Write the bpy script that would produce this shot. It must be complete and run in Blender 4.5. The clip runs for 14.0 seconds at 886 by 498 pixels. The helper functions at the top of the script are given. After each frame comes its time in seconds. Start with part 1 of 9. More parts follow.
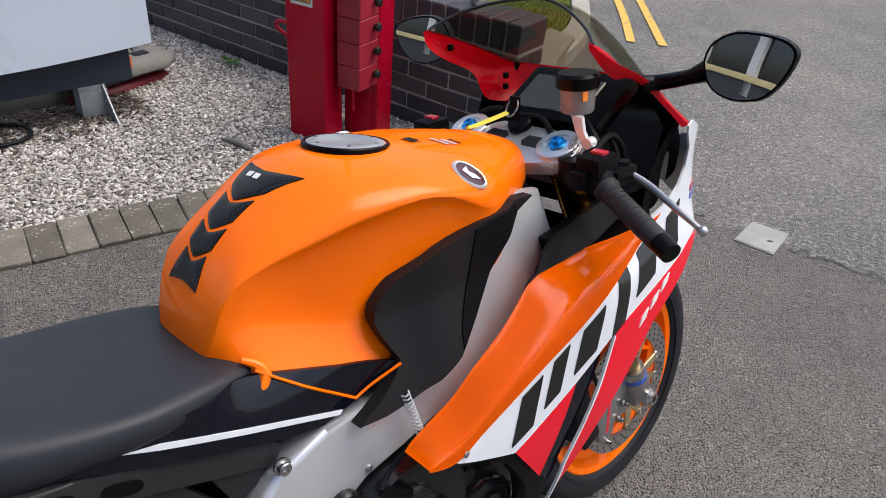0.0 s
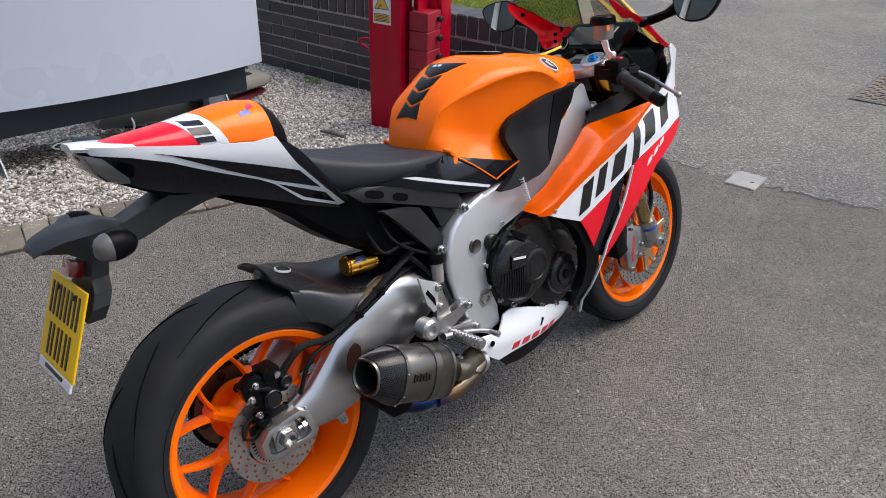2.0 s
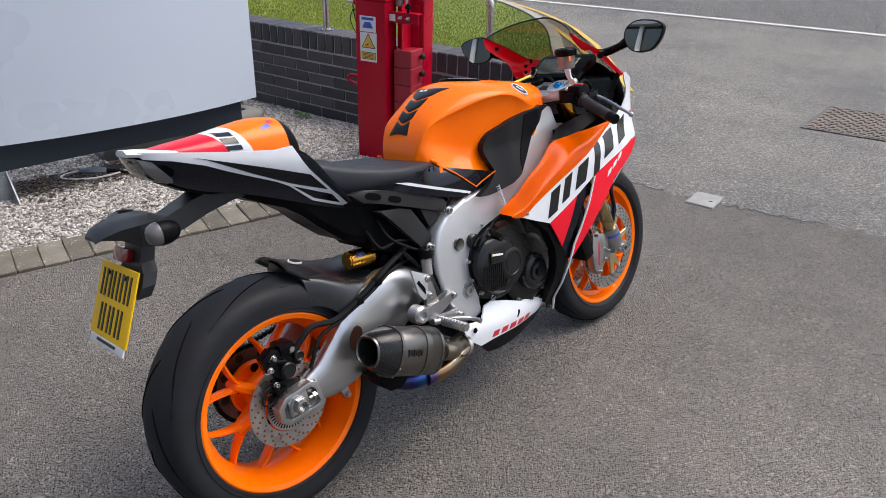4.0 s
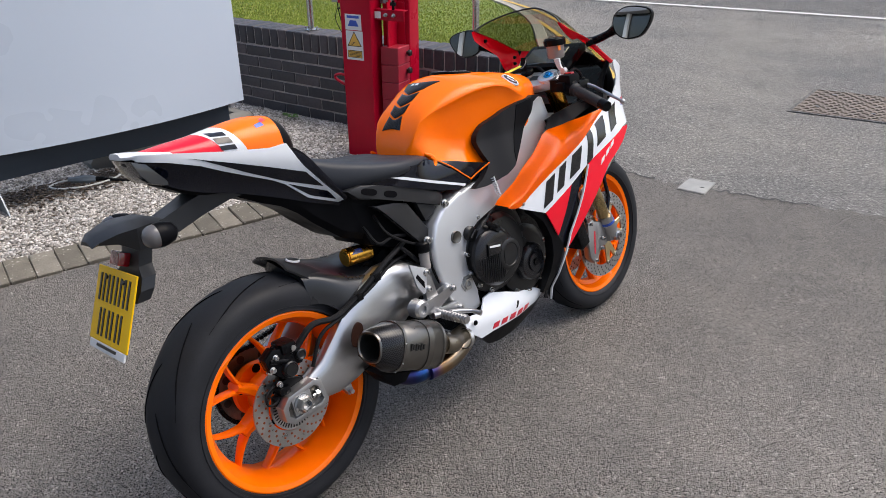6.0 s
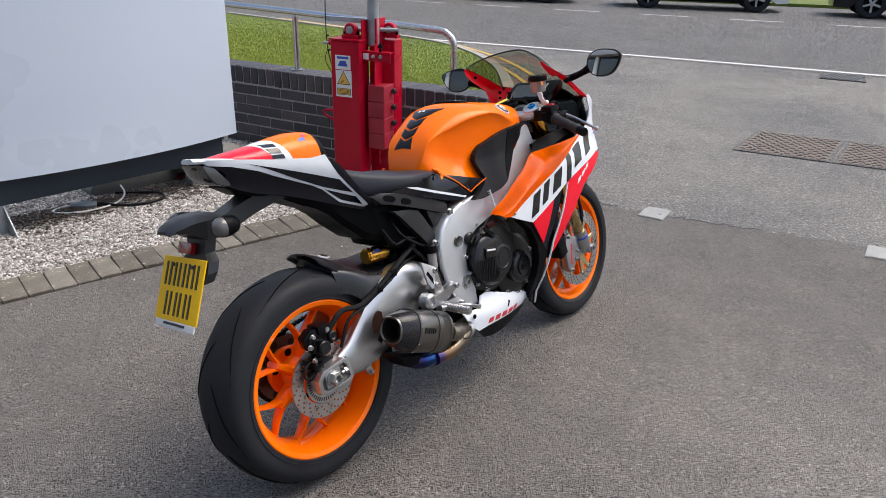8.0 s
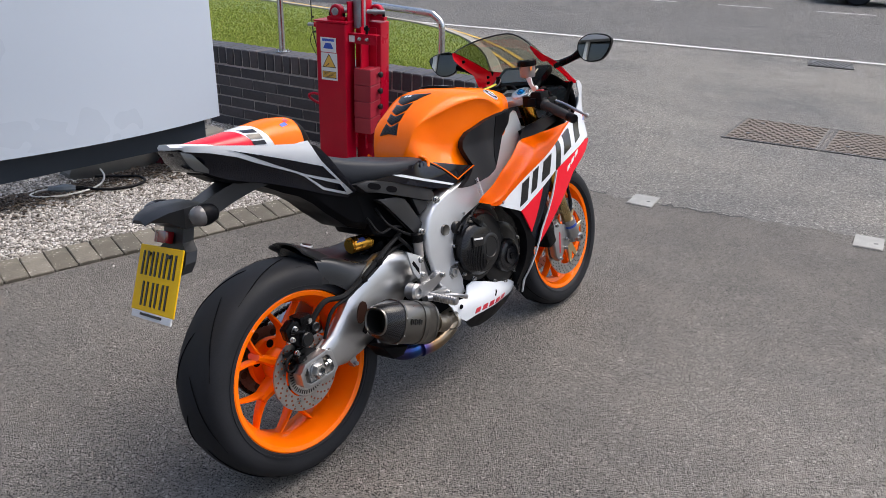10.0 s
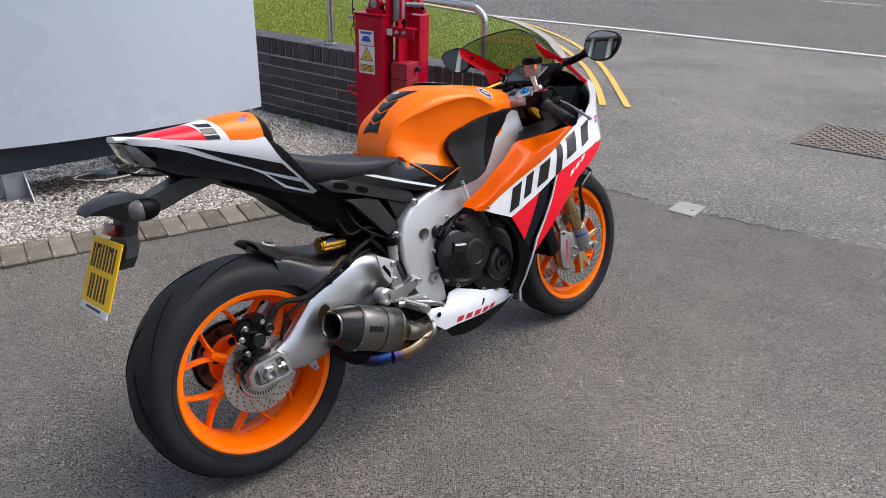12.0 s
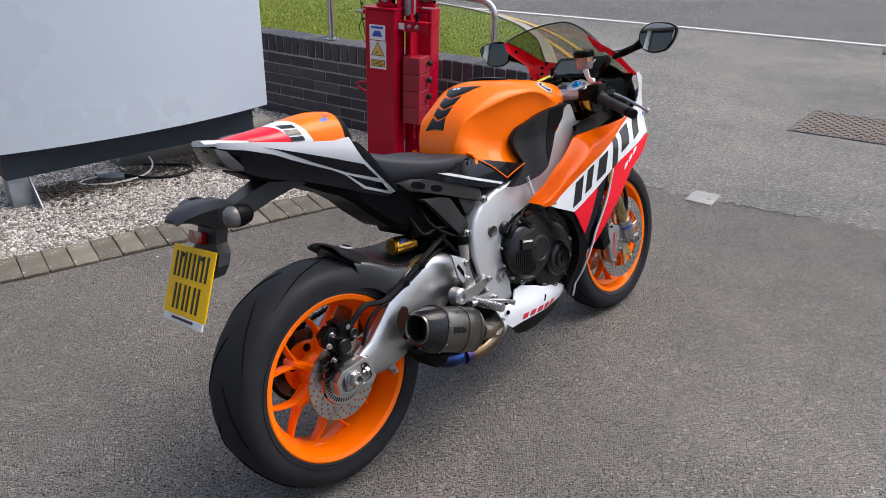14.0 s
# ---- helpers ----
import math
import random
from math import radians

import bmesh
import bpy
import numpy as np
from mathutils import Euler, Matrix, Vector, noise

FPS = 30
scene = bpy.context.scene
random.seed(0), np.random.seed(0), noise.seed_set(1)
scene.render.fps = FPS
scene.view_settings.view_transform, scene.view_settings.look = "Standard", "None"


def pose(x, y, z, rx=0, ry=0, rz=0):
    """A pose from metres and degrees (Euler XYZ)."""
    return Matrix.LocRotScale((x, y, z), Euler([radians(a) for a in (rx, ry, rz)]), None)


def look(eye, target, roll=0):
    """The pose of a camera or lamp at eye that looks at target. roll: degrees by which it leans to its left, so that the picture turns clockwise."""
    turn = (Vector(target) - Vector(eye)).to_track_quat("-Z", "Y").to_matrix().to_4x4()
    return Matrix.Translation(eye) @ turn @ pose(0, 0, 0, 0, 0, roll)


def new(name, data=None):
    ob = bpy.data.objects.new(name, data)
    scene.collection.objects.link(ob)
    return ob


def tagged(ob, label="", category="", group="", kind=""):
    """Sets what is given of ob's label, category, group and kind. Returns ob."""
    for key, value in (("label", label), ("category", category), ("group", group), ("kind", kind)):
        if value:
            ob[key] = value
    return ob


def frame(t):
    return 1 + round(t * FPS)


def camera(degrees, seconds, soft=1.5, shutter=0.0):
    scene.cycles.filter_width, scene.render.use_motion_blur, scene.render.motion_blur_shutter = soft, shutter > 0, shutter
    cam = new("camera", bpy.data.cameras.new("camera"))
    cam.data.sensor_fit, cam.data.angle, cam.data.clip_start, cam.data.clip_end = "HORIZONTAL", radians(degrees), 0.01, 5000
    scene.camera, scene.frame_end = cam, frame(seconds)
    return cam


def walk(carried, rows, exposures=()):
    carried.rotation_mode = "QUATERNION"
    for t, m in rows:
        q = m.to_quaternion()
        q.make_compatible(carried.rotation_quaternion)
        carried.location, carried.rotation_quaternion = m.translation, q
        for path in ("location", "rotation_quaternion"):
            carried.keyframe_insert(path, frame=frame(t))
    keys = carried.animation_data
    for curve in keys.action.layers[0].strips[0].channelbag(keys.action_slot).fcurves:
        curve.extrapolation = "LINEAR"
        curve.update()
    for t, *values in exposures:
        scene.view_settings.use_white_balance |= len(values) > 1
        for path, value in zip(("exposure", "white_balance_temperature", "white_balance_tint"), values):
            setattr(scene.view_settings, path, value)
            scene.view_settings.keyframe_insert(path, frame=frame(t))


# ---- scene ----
cam = camera(63.4, 14.0, 0.8)
METRES, EYE, TILT, LEAN, TURN = 2.65, 1.5, 0.0, 0.0, 0.0
PATH = [
    (0, (0.034, 0.057, 1.418), (0.005, 1.721, 0.308), 5.3),
    (0.5, (0.047, -0.229, 1.455), (-0.057, 1.468, 0.4), 3.2),
    (1, (-0.052, -0.495, 1.438), (-0.153, 1.223, 0.419), 2.3),
    (1.5, (-0.127, -0.697, 1.454), (-0.213, 1.031, 0.45), 2.1),
    (2, (-0.117, -0.898, 1.454), (-0.204, 0.834, 0.459), 1.8),
    (2.5, (-0.11, -1.082, 1.454), (-0.192, 0.656, 0.469), 1.7),
    (3, (-0.121, -1.139, 1.476), (-0.196, 0.612, 0.512), 1.7),
    (3.5, (-0.12, -1.167, 1.488), (-0.179, 0.602, 0.557), 1.7),
    (4, (-0.118, -1.188, 1.485), (-0.159, 0.599, 0.588), 1.7),
    (4.2, (-0.114, -1.194, 1.487), (-0.151, 0.598, 0.599), 1.7),
    (6.3, (-0.148, -1.191, 1.47), (-0.158, 0.59, 0.561), -0.4),
    (6.5, (-0.185, -1.235, 1.488), (-0.176, 0.541, 0.569), -0.1),
    (7, (-0.277, -1.38, 1.483), (-0.227, 0.404, 0.581), 0.2),
    (7.5, (-0.294, -1.479, 1.498), (-0.206, 0.33, 0.648), 0.9),
    (8, (-0.287, -1.529, 1.489), (-0.183, 0.306, 0.701), 1.4),
    (8.2, (-0.274, -1.526, 1.484), (-0.168, 0.313, 0.706), 1.5),
    (10.3, (-0.283, -1.46, 1.483), (-0.141, 0.349, 0.642), 2.2),
    (10.5, (-0.283, -1.446, 1.483), (-0.156, 0.36, 0.633), 2.2),
    (11, (-0.247, -1.407, 1.478), (-0.183, 0.398, 0.618), 2.0),
    (11.5, (-0.091, -1.38, 1.481), (-0.11, 0.426, 0.621), 1.9),
    (12, (0.049, -1.372, 1.483), (-0.046, 0.436, 0.633), 1.9),
    (12.5, (0.074, -1.365, 1.483), (-0.064, 0.445, 0.643), 1.7),
    (13, (0.047, -1.346, 1.476), (-0.084, 0.466, 0.638), 1.6),
    (13.5, (-0.067, -1.356, 1.477), (-0.147, 0.453, 0.627), 1.6),
    (14, (-0.271, -1.35, 1.475), (-0.264, 0.453, 0.611), 1.6),
]
walk(cam, [(t, look(eye, target, roll)) for t, eye, target, roll in PATH], [(0.0, 0.80), (1.5, 0.79), (3.0, 0.87), (6.5, 0.90), (8.0, 0.92), (11.0, 0.90), (14.0, 0.88)])

# ---- light ----
world = bpy.data.worlds.new("sky")
scene.world = world
world.use_nodes = True
wn = world.node_tree
wn.nodes.clear()
sky = wn.nodes.new("ShaderNodeTexSky")
sky.sky_type = "NISHITA"
sky.sun_disc = False
sky.sun_elevation = radians(61)
sky.sun_rotation = radians(75)
sky.air_density, sky.dust_density, sky.ozone_density = 1.0, 4.0, 1.0
bg = wn.nodes.new("ShaderNodeBackground")
bg.inputs["Strength"].default_value = 0.13
wo = wn.nodes.new("ShaderNodeOutputWorld")
wn.links.new(sky.outputs[0], bg.inputs["Color"])
wn.links.new(bg.outputs[0], wo.inputs["Surface"])

sun = new("sun", bpy.data.lights.new("sun", "SUN"))
sun.data.energy, sun.data.angle, sun.data.color = 1.28, radians(50), (1.0, 0.96, 0.90)
sun.matrix_world = look((2.6, 0.75, 5.0), (0, 0, 0))
scene.view_settings.exposure = 0.9

# ---- materials ----
def material(name, color, rough=0.5, metal=0.0, coat=0.0, coat_rough=0.03, spec=0.5):
    m = bpy.data.materials.new(name)
    m.use_nodes = True
    b = m.node_tree.nodes["Principled BSDF"]
    b.inputs["Base Color"].default_value = (*color, 1)
    b.inputs["Roughness"].default_value = rough
    b.inputs["Metallic"].default_value = metal
    b.inputs["Coat Weight"].default_value = coat
    b.inputs["Coat Roughness"].default_value = coat_rough
    b.inputs["Specular IOR Level"].default_value = spec
    return m


def node(m, kind, **values):
    n = m.node_tree.nodes.new(kind)
    for key, value in values.items():
        n.inputs[key].default_value = value
    return n


def link(m, a, b):
    m.node_tree.links.new(a, b)


def shader(m):
    return m.node_tree.nodes["Principled BSDF"]


def coords(m, scale=(1, 1, 1), kind="Object"):
    t = node(m, "ShaderNodeTexCoord")
    p = node(m, "ShaderNodeMapping", Scale=scale)
    link(m, t.outputs[kind], p.inputs["Vector"])
    return p.outputs["Vector"]


def ramp(m, fac, stops):
    r = node(m, "ShaderNodeValToRGB")
    e = r.color_ramp.elements
    while len(e) < len(stops):
        e.new(0.5)
    for el, (pos, col) in zip(e, stops):
        el.position, el.color = pos, (*col, 1)
    link(m, fac, r.inputs["Fac"])
    return r.outputs["Color"]


def mix(m, fac, a, b, blend="MIX"):
    n = m.node_tree.nodes.new("ShaderNodeMix")
    n.data_type, n.blend_type = "RGBA", blend
    for sock, v in ((n.inputs[0], fac), (n.inputs[6], a), (n.inputs[7], b)):
        if isinstance(v, (int, float)):
            sock.default_value = v
        elif isinstance(v, tuple):
            sock.default_value = (*v, 1)
        else:
            link(m, v, sock)
    return n.outputs[2]


def noise_tex(m, vec, scale, detail=4.0, rough=0.55):
    n = node(m, "ShaderNodeTexNoise", Scale=scale, Detail=detail, Roughness=rough)
    link(m, vec, n.inputs["Vector"])
    return n.outputs["Fac"]


def bump(m, height, strength=0.3, distance=0.002):
    b = node(m, "ShaderNodeBump", Strength=strength, Distance=distance)
    link(m, height, b.inputs["Height"])
    link(m, b.outputs["Normal"], shader(m).inputs["Normal"])


def varied(name, color, rough=0.5, metal=0.0, amount=0.25, scale=6.0, fine=120.0, bumps=0.2, depth=0.001, coat=0.0, rough_var=0.1, spec=0.5):
    """A surface with broad stains, fine grain and relief."""
    m = material(name, color, rough, metal, coat, spec=spec)
    v = coords(m)
    broad, grain = noise_tex(m, v, scale), noise_tex(m, v, fine, 3.0)
    dark = tuple(c * (1 - amount) for c in color)
    lite = tuple(min(1, c * (1 + amount)) for c in color)
    c1 = ramp(m, broad, ((0.3, dark), (0.7, lite)))
    c2 = ramp(m, grain, ((0.3, (1 - amount * 0.6,) * 3), (0.7, (1, 1, 1))))
    link(m, mix(m, 1.0, c1, c2, "MULTIPLY"), shader(m).inputs["Base Color"])
    r = ramp(m, broad, ((0.3, (max(0, rough - rough_var),) * 3), (0.7, (min(1, rough + rough_var),) * 3)))
    link(m, r, shader(m).inputs["Roughness"])
    if bumps:
        bump(m, grain, bumps, depth)
    return m


def paint(name, color, rough=0.4, coat=0.75):
    """Lacquered bodywork: smooth colour with the faintest orange-peel and dust."""
    m = material(name, color, 0.5, 0.0, coat, 0.02, 0.0)
    v = coords(m)
    peel = noise_tex(m, v, 160, 1.0)
    dust = noise_tex(m, v, 9, 5.0, 0.6)
    link(m, ramp(m, dust, ((0.35, tuple(c * 0.96 for c in color)), (0.75, tuple(min(1, c * 1.03 + 0.004) for c in color)))), shader(m).inputs["Base Color"])
    b = node(m, "ShaderNodeBump", Strength=0.02, Distance=0.0005)
    link(m, peel, b.inputs["Height"])
    link(m, b.outputs["Normal"], shader(m).inputs["Coat Normal"])
    return m


def asphalt(name, dark, lite, chip, stain_a, stain_b, stone=7.5, coarse=0.12, worn=()):
    """Rolled stone in bitumen: uneven stones with dark gaps between, pale chips, broad stains."""
    m = material(name, dark, 0.82, spec=0.35)
    v0 = coords(m)
    warp = node(m, "ShaderNodeTexNoise", Scale=900.0 / stone, Detail=2.0)
    link(m, v0, warp.inputs["Vector"])
    wv = node(m, "ShaderNodeVectorMath")
    wv.operation = "MULTIPLY_ADD"
    link(m, warp.outputs["Color"], wv.inputs[0])
    wv.inputs[1].default_value = (stone * 0.0009,) * 3
    link(m, v0, wv.inputs[2])
    v = wv.outputs[0]
    vo = node(m, "ShaderNodeTexVoronoi", Scale=1000.0 / stone, Randomness=1.0)
    link(m, v, vo.inputs["Vector"])
    cell = node(m, "ShaderNodeSeparateColor")
    link(m, vo.outputs["Color"], cell.inputs["Color"])
    edge = node(m, "ShaderNodeTexVoronoi", Scale=1000.0 / stone, Randomness=1.0)
    edge.feature = "DISTANCE_TO_EDGE"
    link(m, v, edge.inputs["Vector"])
    stones = ramp(m, cell.outputs["Red"], ((0.0, tuple(0.35 * a + 0.65 * b for a, b in zip(dark, lite))), (0.80, lite), (0.93, tuple(0.5 * (a + b) for a, b in zip(lite, chip))), (0.985, chip)))
    lump, fine = noise_tex(m, v0, 1300.0 / stone, 2.0, 0.5), noise_tex(m, v0, 420, 3.0, 0.65)
    wide = node(m, "ShaderNodeMath")
    wide.operation = "MULTIPLY_ADD"
    link(m, lump, wide.inputs[0])
    wide.inputs[1].default_value = 0.8
    link(m, edge.outputs["Distance"], wide.inputs[2])
    c = mix(m, 1.0, stones, ramp(m, wide.outputs[0], ((0.345, (0.08,) * 3), (0.395, (0.38,) * 3), (0.445, (0.94,) * 3), (0.68, (1.15,) * 3))), "MULTIPLY")
    c = mix(m, 1.0, c, ramp(m, fine, ((0.3, (0.84,) * 3), (0.6, (1.08,) * 3))), "MULTIPLY")
    grit = noise_tex(m, v0, 46, 5.0, 0.75)
    c = mix(m, 1.0, c, ramp(m, grit, ((0.32, (1 - coarse * 2.2,) * 3), (0.5, (1,) * 3), (0.68, (1 + coarse * 1.6,) * 3))), "MULTIPLY")
    big, mid = noise_tex(m, v0, 0.7, 6.0, 0.6), noise_tex(m, v0, 3.5, 6.0, 0.65)
    c = mix(m, 1.0, c, ramp(m, big, ((0.3, stain_a), (0.7, stain_b))), "MULTIPLY")
    c = mix(m, 1.0, c, ramp(m, mid, ((0.25, (0.84, 0.84, 0.84)), (0.7, (1.08, 1.06, 1.03)))), "MULTIPLY")
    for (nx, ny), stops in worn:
        # painted light and darker ground, by the distance along a line over the yard, with ragged borders
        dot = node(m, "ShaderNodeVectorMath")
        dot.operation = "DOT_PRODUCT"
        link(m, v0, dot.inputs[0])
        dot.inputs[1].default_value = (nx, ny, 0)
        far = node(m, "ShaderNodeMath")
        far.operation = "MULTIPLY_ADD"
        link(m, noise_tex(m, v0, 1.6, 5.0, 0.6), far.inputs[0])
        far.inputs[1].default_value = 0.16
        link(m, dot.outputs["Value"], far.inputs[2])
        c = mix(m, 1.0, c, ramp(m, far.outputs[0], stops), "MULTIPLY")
    link(m, c, shader(m).inputs["Base Color"])
    bump(m, ramp(m, wide.outputs[0], ((0.31, (0,) * 3), (0.47, (0.7,) * 3), (0.80, (1,) * 3))), 1.0, stone * 0.0015)
    return m


ORANGE = paint("orange_paint", (1.0, 0.165, 0.0005), coat=0.5)
RED = paint("red_paint", (0.78, 0.004, 0.022))
WHITE = paint("white_paint", (0.70, 0.73, 0.77))
GLOSS_BLACK = paint("gloss_black_paint", (0.002, 0.003, 0.008), coat=0.7)
DECAL_BLACK = material("black_decal", (0.006, 0.006, 0.007), 0.25, coat=0.35, spec=0.3)
DECAL_RED = material("red_decal", (0.55, 0.01, 0.03), 0.3, coat=0.6)
DECAL_BLUE = material("blue_decal", (0.02, 0.08, 0.45), 0.3, coat=0.6)
DECAL_WHITE = material("white_decal", (0.75, 0.75, 0.76), 0.35, coat=0.4)
MATT_BLACK = varied("matt_black_plastic", (0.0045, 0.0047, 0.006), 0.42, 0.0, 0.2, 12, 400, 0.15, 0.0004, spec=0.06)
HUGGER_PLASTIC = varied("satin_black_moulding", (0.016, 0.017, 0.020), 0.30, 0.0, 0.15, 9, 400, 0.06, 0.0003, spec=0.5)
RES_BLUE = material("dark_blue_label", (0.012, 0.03, 0.14), 0.35, coat=0.4)
HANGER_PLASTIC = varied("charcoal_plastic", (0.020, 0.022, 0.026), 0.38, 0.0, 0.15, 12, 500, 0.12, 0.0004, spec=0.35)
SATIN_BLACK = varied("satin_black_metal", (0.0035, 0.0036, 0.0045), 0.28, 0.0, 0.2, 10, 300, 0.1, 0.0003, spec=0.10)
RUBBER = varied("tyre_rubber", (0.017, 0.018, 0.0215), 0.6, 0.0, 0.25, 9, 260, 0.25, 0.0006, spec=0.18)
GRIP_RUBBER = varied("grip_rubber", (0.012, 0.012, 0.013), 0.62, 0.0, 0.2, 30, 500, 0.5, 0.0006)
SEAT_VINYL = varied("seat_vinyl", (0.020, 0.0225, 0.0285), 0.46, 0.0, 0.12, 8, 900, 0.35, 0.0004, spec=0.25)
SILVER = varied("silver_frame_paint", (0.62, 0.64, 0.67), 0.34, 0.6, 0.05, 5, 500, 0.06, 0.0003, rough_var=0.05)
ALLOY = varied("bare_alloy", (0.44, 0.44, 0.45), 0.34, 0.95, 0.1, 9, 300, 0.1, 0.0003, rough_var=0.06)
ENGINE_BLACK = varied("black_engine_paint", (0.0055, 0.0058, 0.0068), 0.34, 0.0, 0.15, 10, 300, 0.1, 0.0003, spec=0.4)
CAP_GREY = varied("grey_anodised_cap", (0.42, 0.42, 0.43), 0.40, 0.6, 0.10, 20, 300, 0.05, 0.0002)
BRACKET_SILVER = varied("silver_bracket", (0.62, 0.63, 0.64), 0.38, 0.25, 0.05, 9, 300, 0.05, 0.0003)
YOKE_SILVER = varied("silver_cast_yoke", (0.74, 0.75, 0.76), 0.34, 0.8, 0.06, 9, 300, 0.06, 0.0003)
STEEL = varied("steel_fasteners", (0.5, 0.5, 0.5), 0.28, 1.0, 0.12, 20, 300, 0.05, 0.0002)
STAINLESS = varied("stainless_rail", (0.58, 0.58, 0.57), 0.22, 1.0, 0.06, 4, 250, 0.04, 0.0002)
GOLD = varied("gold_anodised", (0.72, 0.36, 0.05), 0.25, 1.0, 0.1, 12, 300, 0.05, 0.0002)
GOLD_DARK = varied("bronze_slider", (0.42, 0.31, 0.15), 0.3, 1.0, 0.1, 12, 300, 0.05, 0.0002)
BRASS = varied("pale_gold_carrier", (0.62, 0.5, 0.28), 0.35, 0.9, 0.1, 12, 300, 0.05, 0.0002)
BLUE_ANO = material("blue_anodised", (0.02, 0.35, 0.75), 0.25, 0.8)
DISC_STEEL = varied("brake_disc_steel", (0.5, 0.49, 0.48), 0.34, 1.0, 0.12, 30, 400, 0.08, 0.0002)
PLATE_YELLOW = varied("yellow_plate", (0.90, 0.53, 0.004), 0.40, 0.0, 0.05, 6, 300, 0.02, 0.0002, spec=0.2)
CLEAR_GREY = material("smoked_lens", (0.045, 0.047, 0.050), 0.12, coat=0.6, spec=0.4)
BADGE_RED = material("dark_red_enamel", (0.045, 0.004, 0.007), 0.2, coat=0.6)
LENS_CLEAR = material("clear_lens", (0.10, 0.095, 0.095), 0.15, 0.0, 0.35)
REFLECTOR = material("red_reflector", (0.25, 0.004, 0.008), 0.12, coat=1.0)
FLUID = material("milky_plastic", (0.27, 0.25, 0.24), 0.3)
MIRROR = material("mirror_glass", (0.86, 0.88, 0.9), 0.01, 1.0)
YELLOW_TAPE = material("yellow_key_tag", (0.8, 0.65, 0.05), 0.5)
AMBER = material("amber_sticker", (0.8, 0.22, 0.03), 0.4)
DISPLAY = material("display_glass", (0.06, 0.062, 0.06), 0.06, coat=1.0)


def carbon(name, gloss=0.25):
    m = material(name, (0.008, 0.008, 0.009), 0.3, 0.0, gloss, spec=0.08)
    v = coords(m, (330, 330, 330))
    c = node(m, "ShaderNodeTexChecker", Scale=1.0, Color1=(0.002, 0.002, 0.0024, 1), Color2=(0.024, 0.024, 0.027, 1))
    link(m, v, c.inputs["Vector"])
    link(m, c.outputs["Color"], shader(m).inputs["Base Color"])
    return m


CARBON = carbon("carbon_weave")
GLOSS_CARBON = carbon("lacquered_carbon", 0.45)


def padded(name):
    m = material(name, (0.009, 0.009, 0.0105), 0.5, spec=0.18)
    v = coords(m)
    vo = node(m, "ShaderNodeTexVoronoi", Scale=260, Randomness=0.05)
    link(m, v, vo.inputs["Vector"])
    bump(m, vo.outputs["Distance"], -0.6, 0.0015)
    return m


KNEE_PAD = padded("textured_knee_pad")


def brushed(name, color, axis_scale, rough=0.27):
    m = material(name, color, 0.3, 1.0)
    v = coords(m, axis_scale)
    n = noise_tex(m, v, 30, 5.0, 0.6)
    big = noise_tex(m, coords(m), 7, 4.0)
    link(m, mix(m, 1.0, ramp(m, n, ((0.3, tuple(c * 0.96 for c in color)), (0.7, tuple(min(1, c * 1.02) for c in color)))), ramp(m, big, ((0.3, (0.9,) * 3), (0.7, (1.0,) * 3))), "MULTIPLY"), shader(m).inputs["Base Color"])
    link(m, ramp(m, n, ((0.3, (rough,) * 3), (0.7, (rough + 0.11,) * 3))), shader(m).inputs["Roughness"])
    return m


SUBFRAME_GREY = varied("subframe_black_alloy", (0.019, 0.0195, 0.0215), 0.40, 0.0, 0.15, 10, 300, 0.1, 0.0003, spec=0.3)
SWING_ALLOY = brushed("brushed_swingarm_alloy", (0.50, 0.505, 0.52), (0.6, 4, 4), 0.30)
TITAN = brushed("dark_titanium", (0.17, 0.163, 0.152), (0.5, 6, 6))
TITAN_PIPE = brushed("titanium_pipe", (0.24, 0.208, 0.166), (0.5, 6, 6))
WINDOW_DARK = material("dark_brown_shade", (0.030, 0.013, 0.009), 0.7, spec=0.1)
GROOVE = material("deep_black_groove", (0.005, 0.005, 0.006), 0.9, spec=0.03)
# Hub orange behind the disc drillings, with its shade put into the colour.
SHADED_HUB = material("shaded_hub_orange", (0.30, 0.06, 0.01), 0.6)
CHAIN_STEEL = varied("oily_dark_steel", (0.16, 0.15, 0.14), 0.4, 0.9, 0.3, 25, 300, 0.1, 0.0003)


def heat_tinted(name):
    """Titanium pipe with oxide colours that run along it, x in the bike's own metres."""
    m = material(name, (0.3, 0.26, 0.21), 0.28, 1.0)
    v = node(m, "ShaderNodeTexCoord").outputs["Object"]
    xyz = node(m, "ShaderNodeSeparateXYZ")
    link(m, v, xyz.inputs["Vector"])
    wob = node(m, "ShaderNodeMath")
    wob.operation = "MULTIPLY_ADD"
    link(m, noise_tex(m, coords(m), 18, 4.0), wob.inputs[0])
    wob.inputs[1].default_value = 0.03
    link(m, xyz.outputs["X"], wob.inputs[2])
    link(m, ramp(m, wob.outputs[0], ((0.29, (0.06, 0.048, 0.06)), (0.345, (0.03, 0.035, 0.13)), (0.385, (0.025, 0.09, 0.28)), (0.41, (0.12, 0.075, 0.20)), (0.43, (0.30, 0.18, 0.09)), (0.48, (0.22, 0.175, 0.125)), (0.60, (0.18, 0.155, 0.125)))), shader(m).inputs["Base Color"])
    return m


PIPE_BLUE = heat_tinted("heat_tinted_pipe")


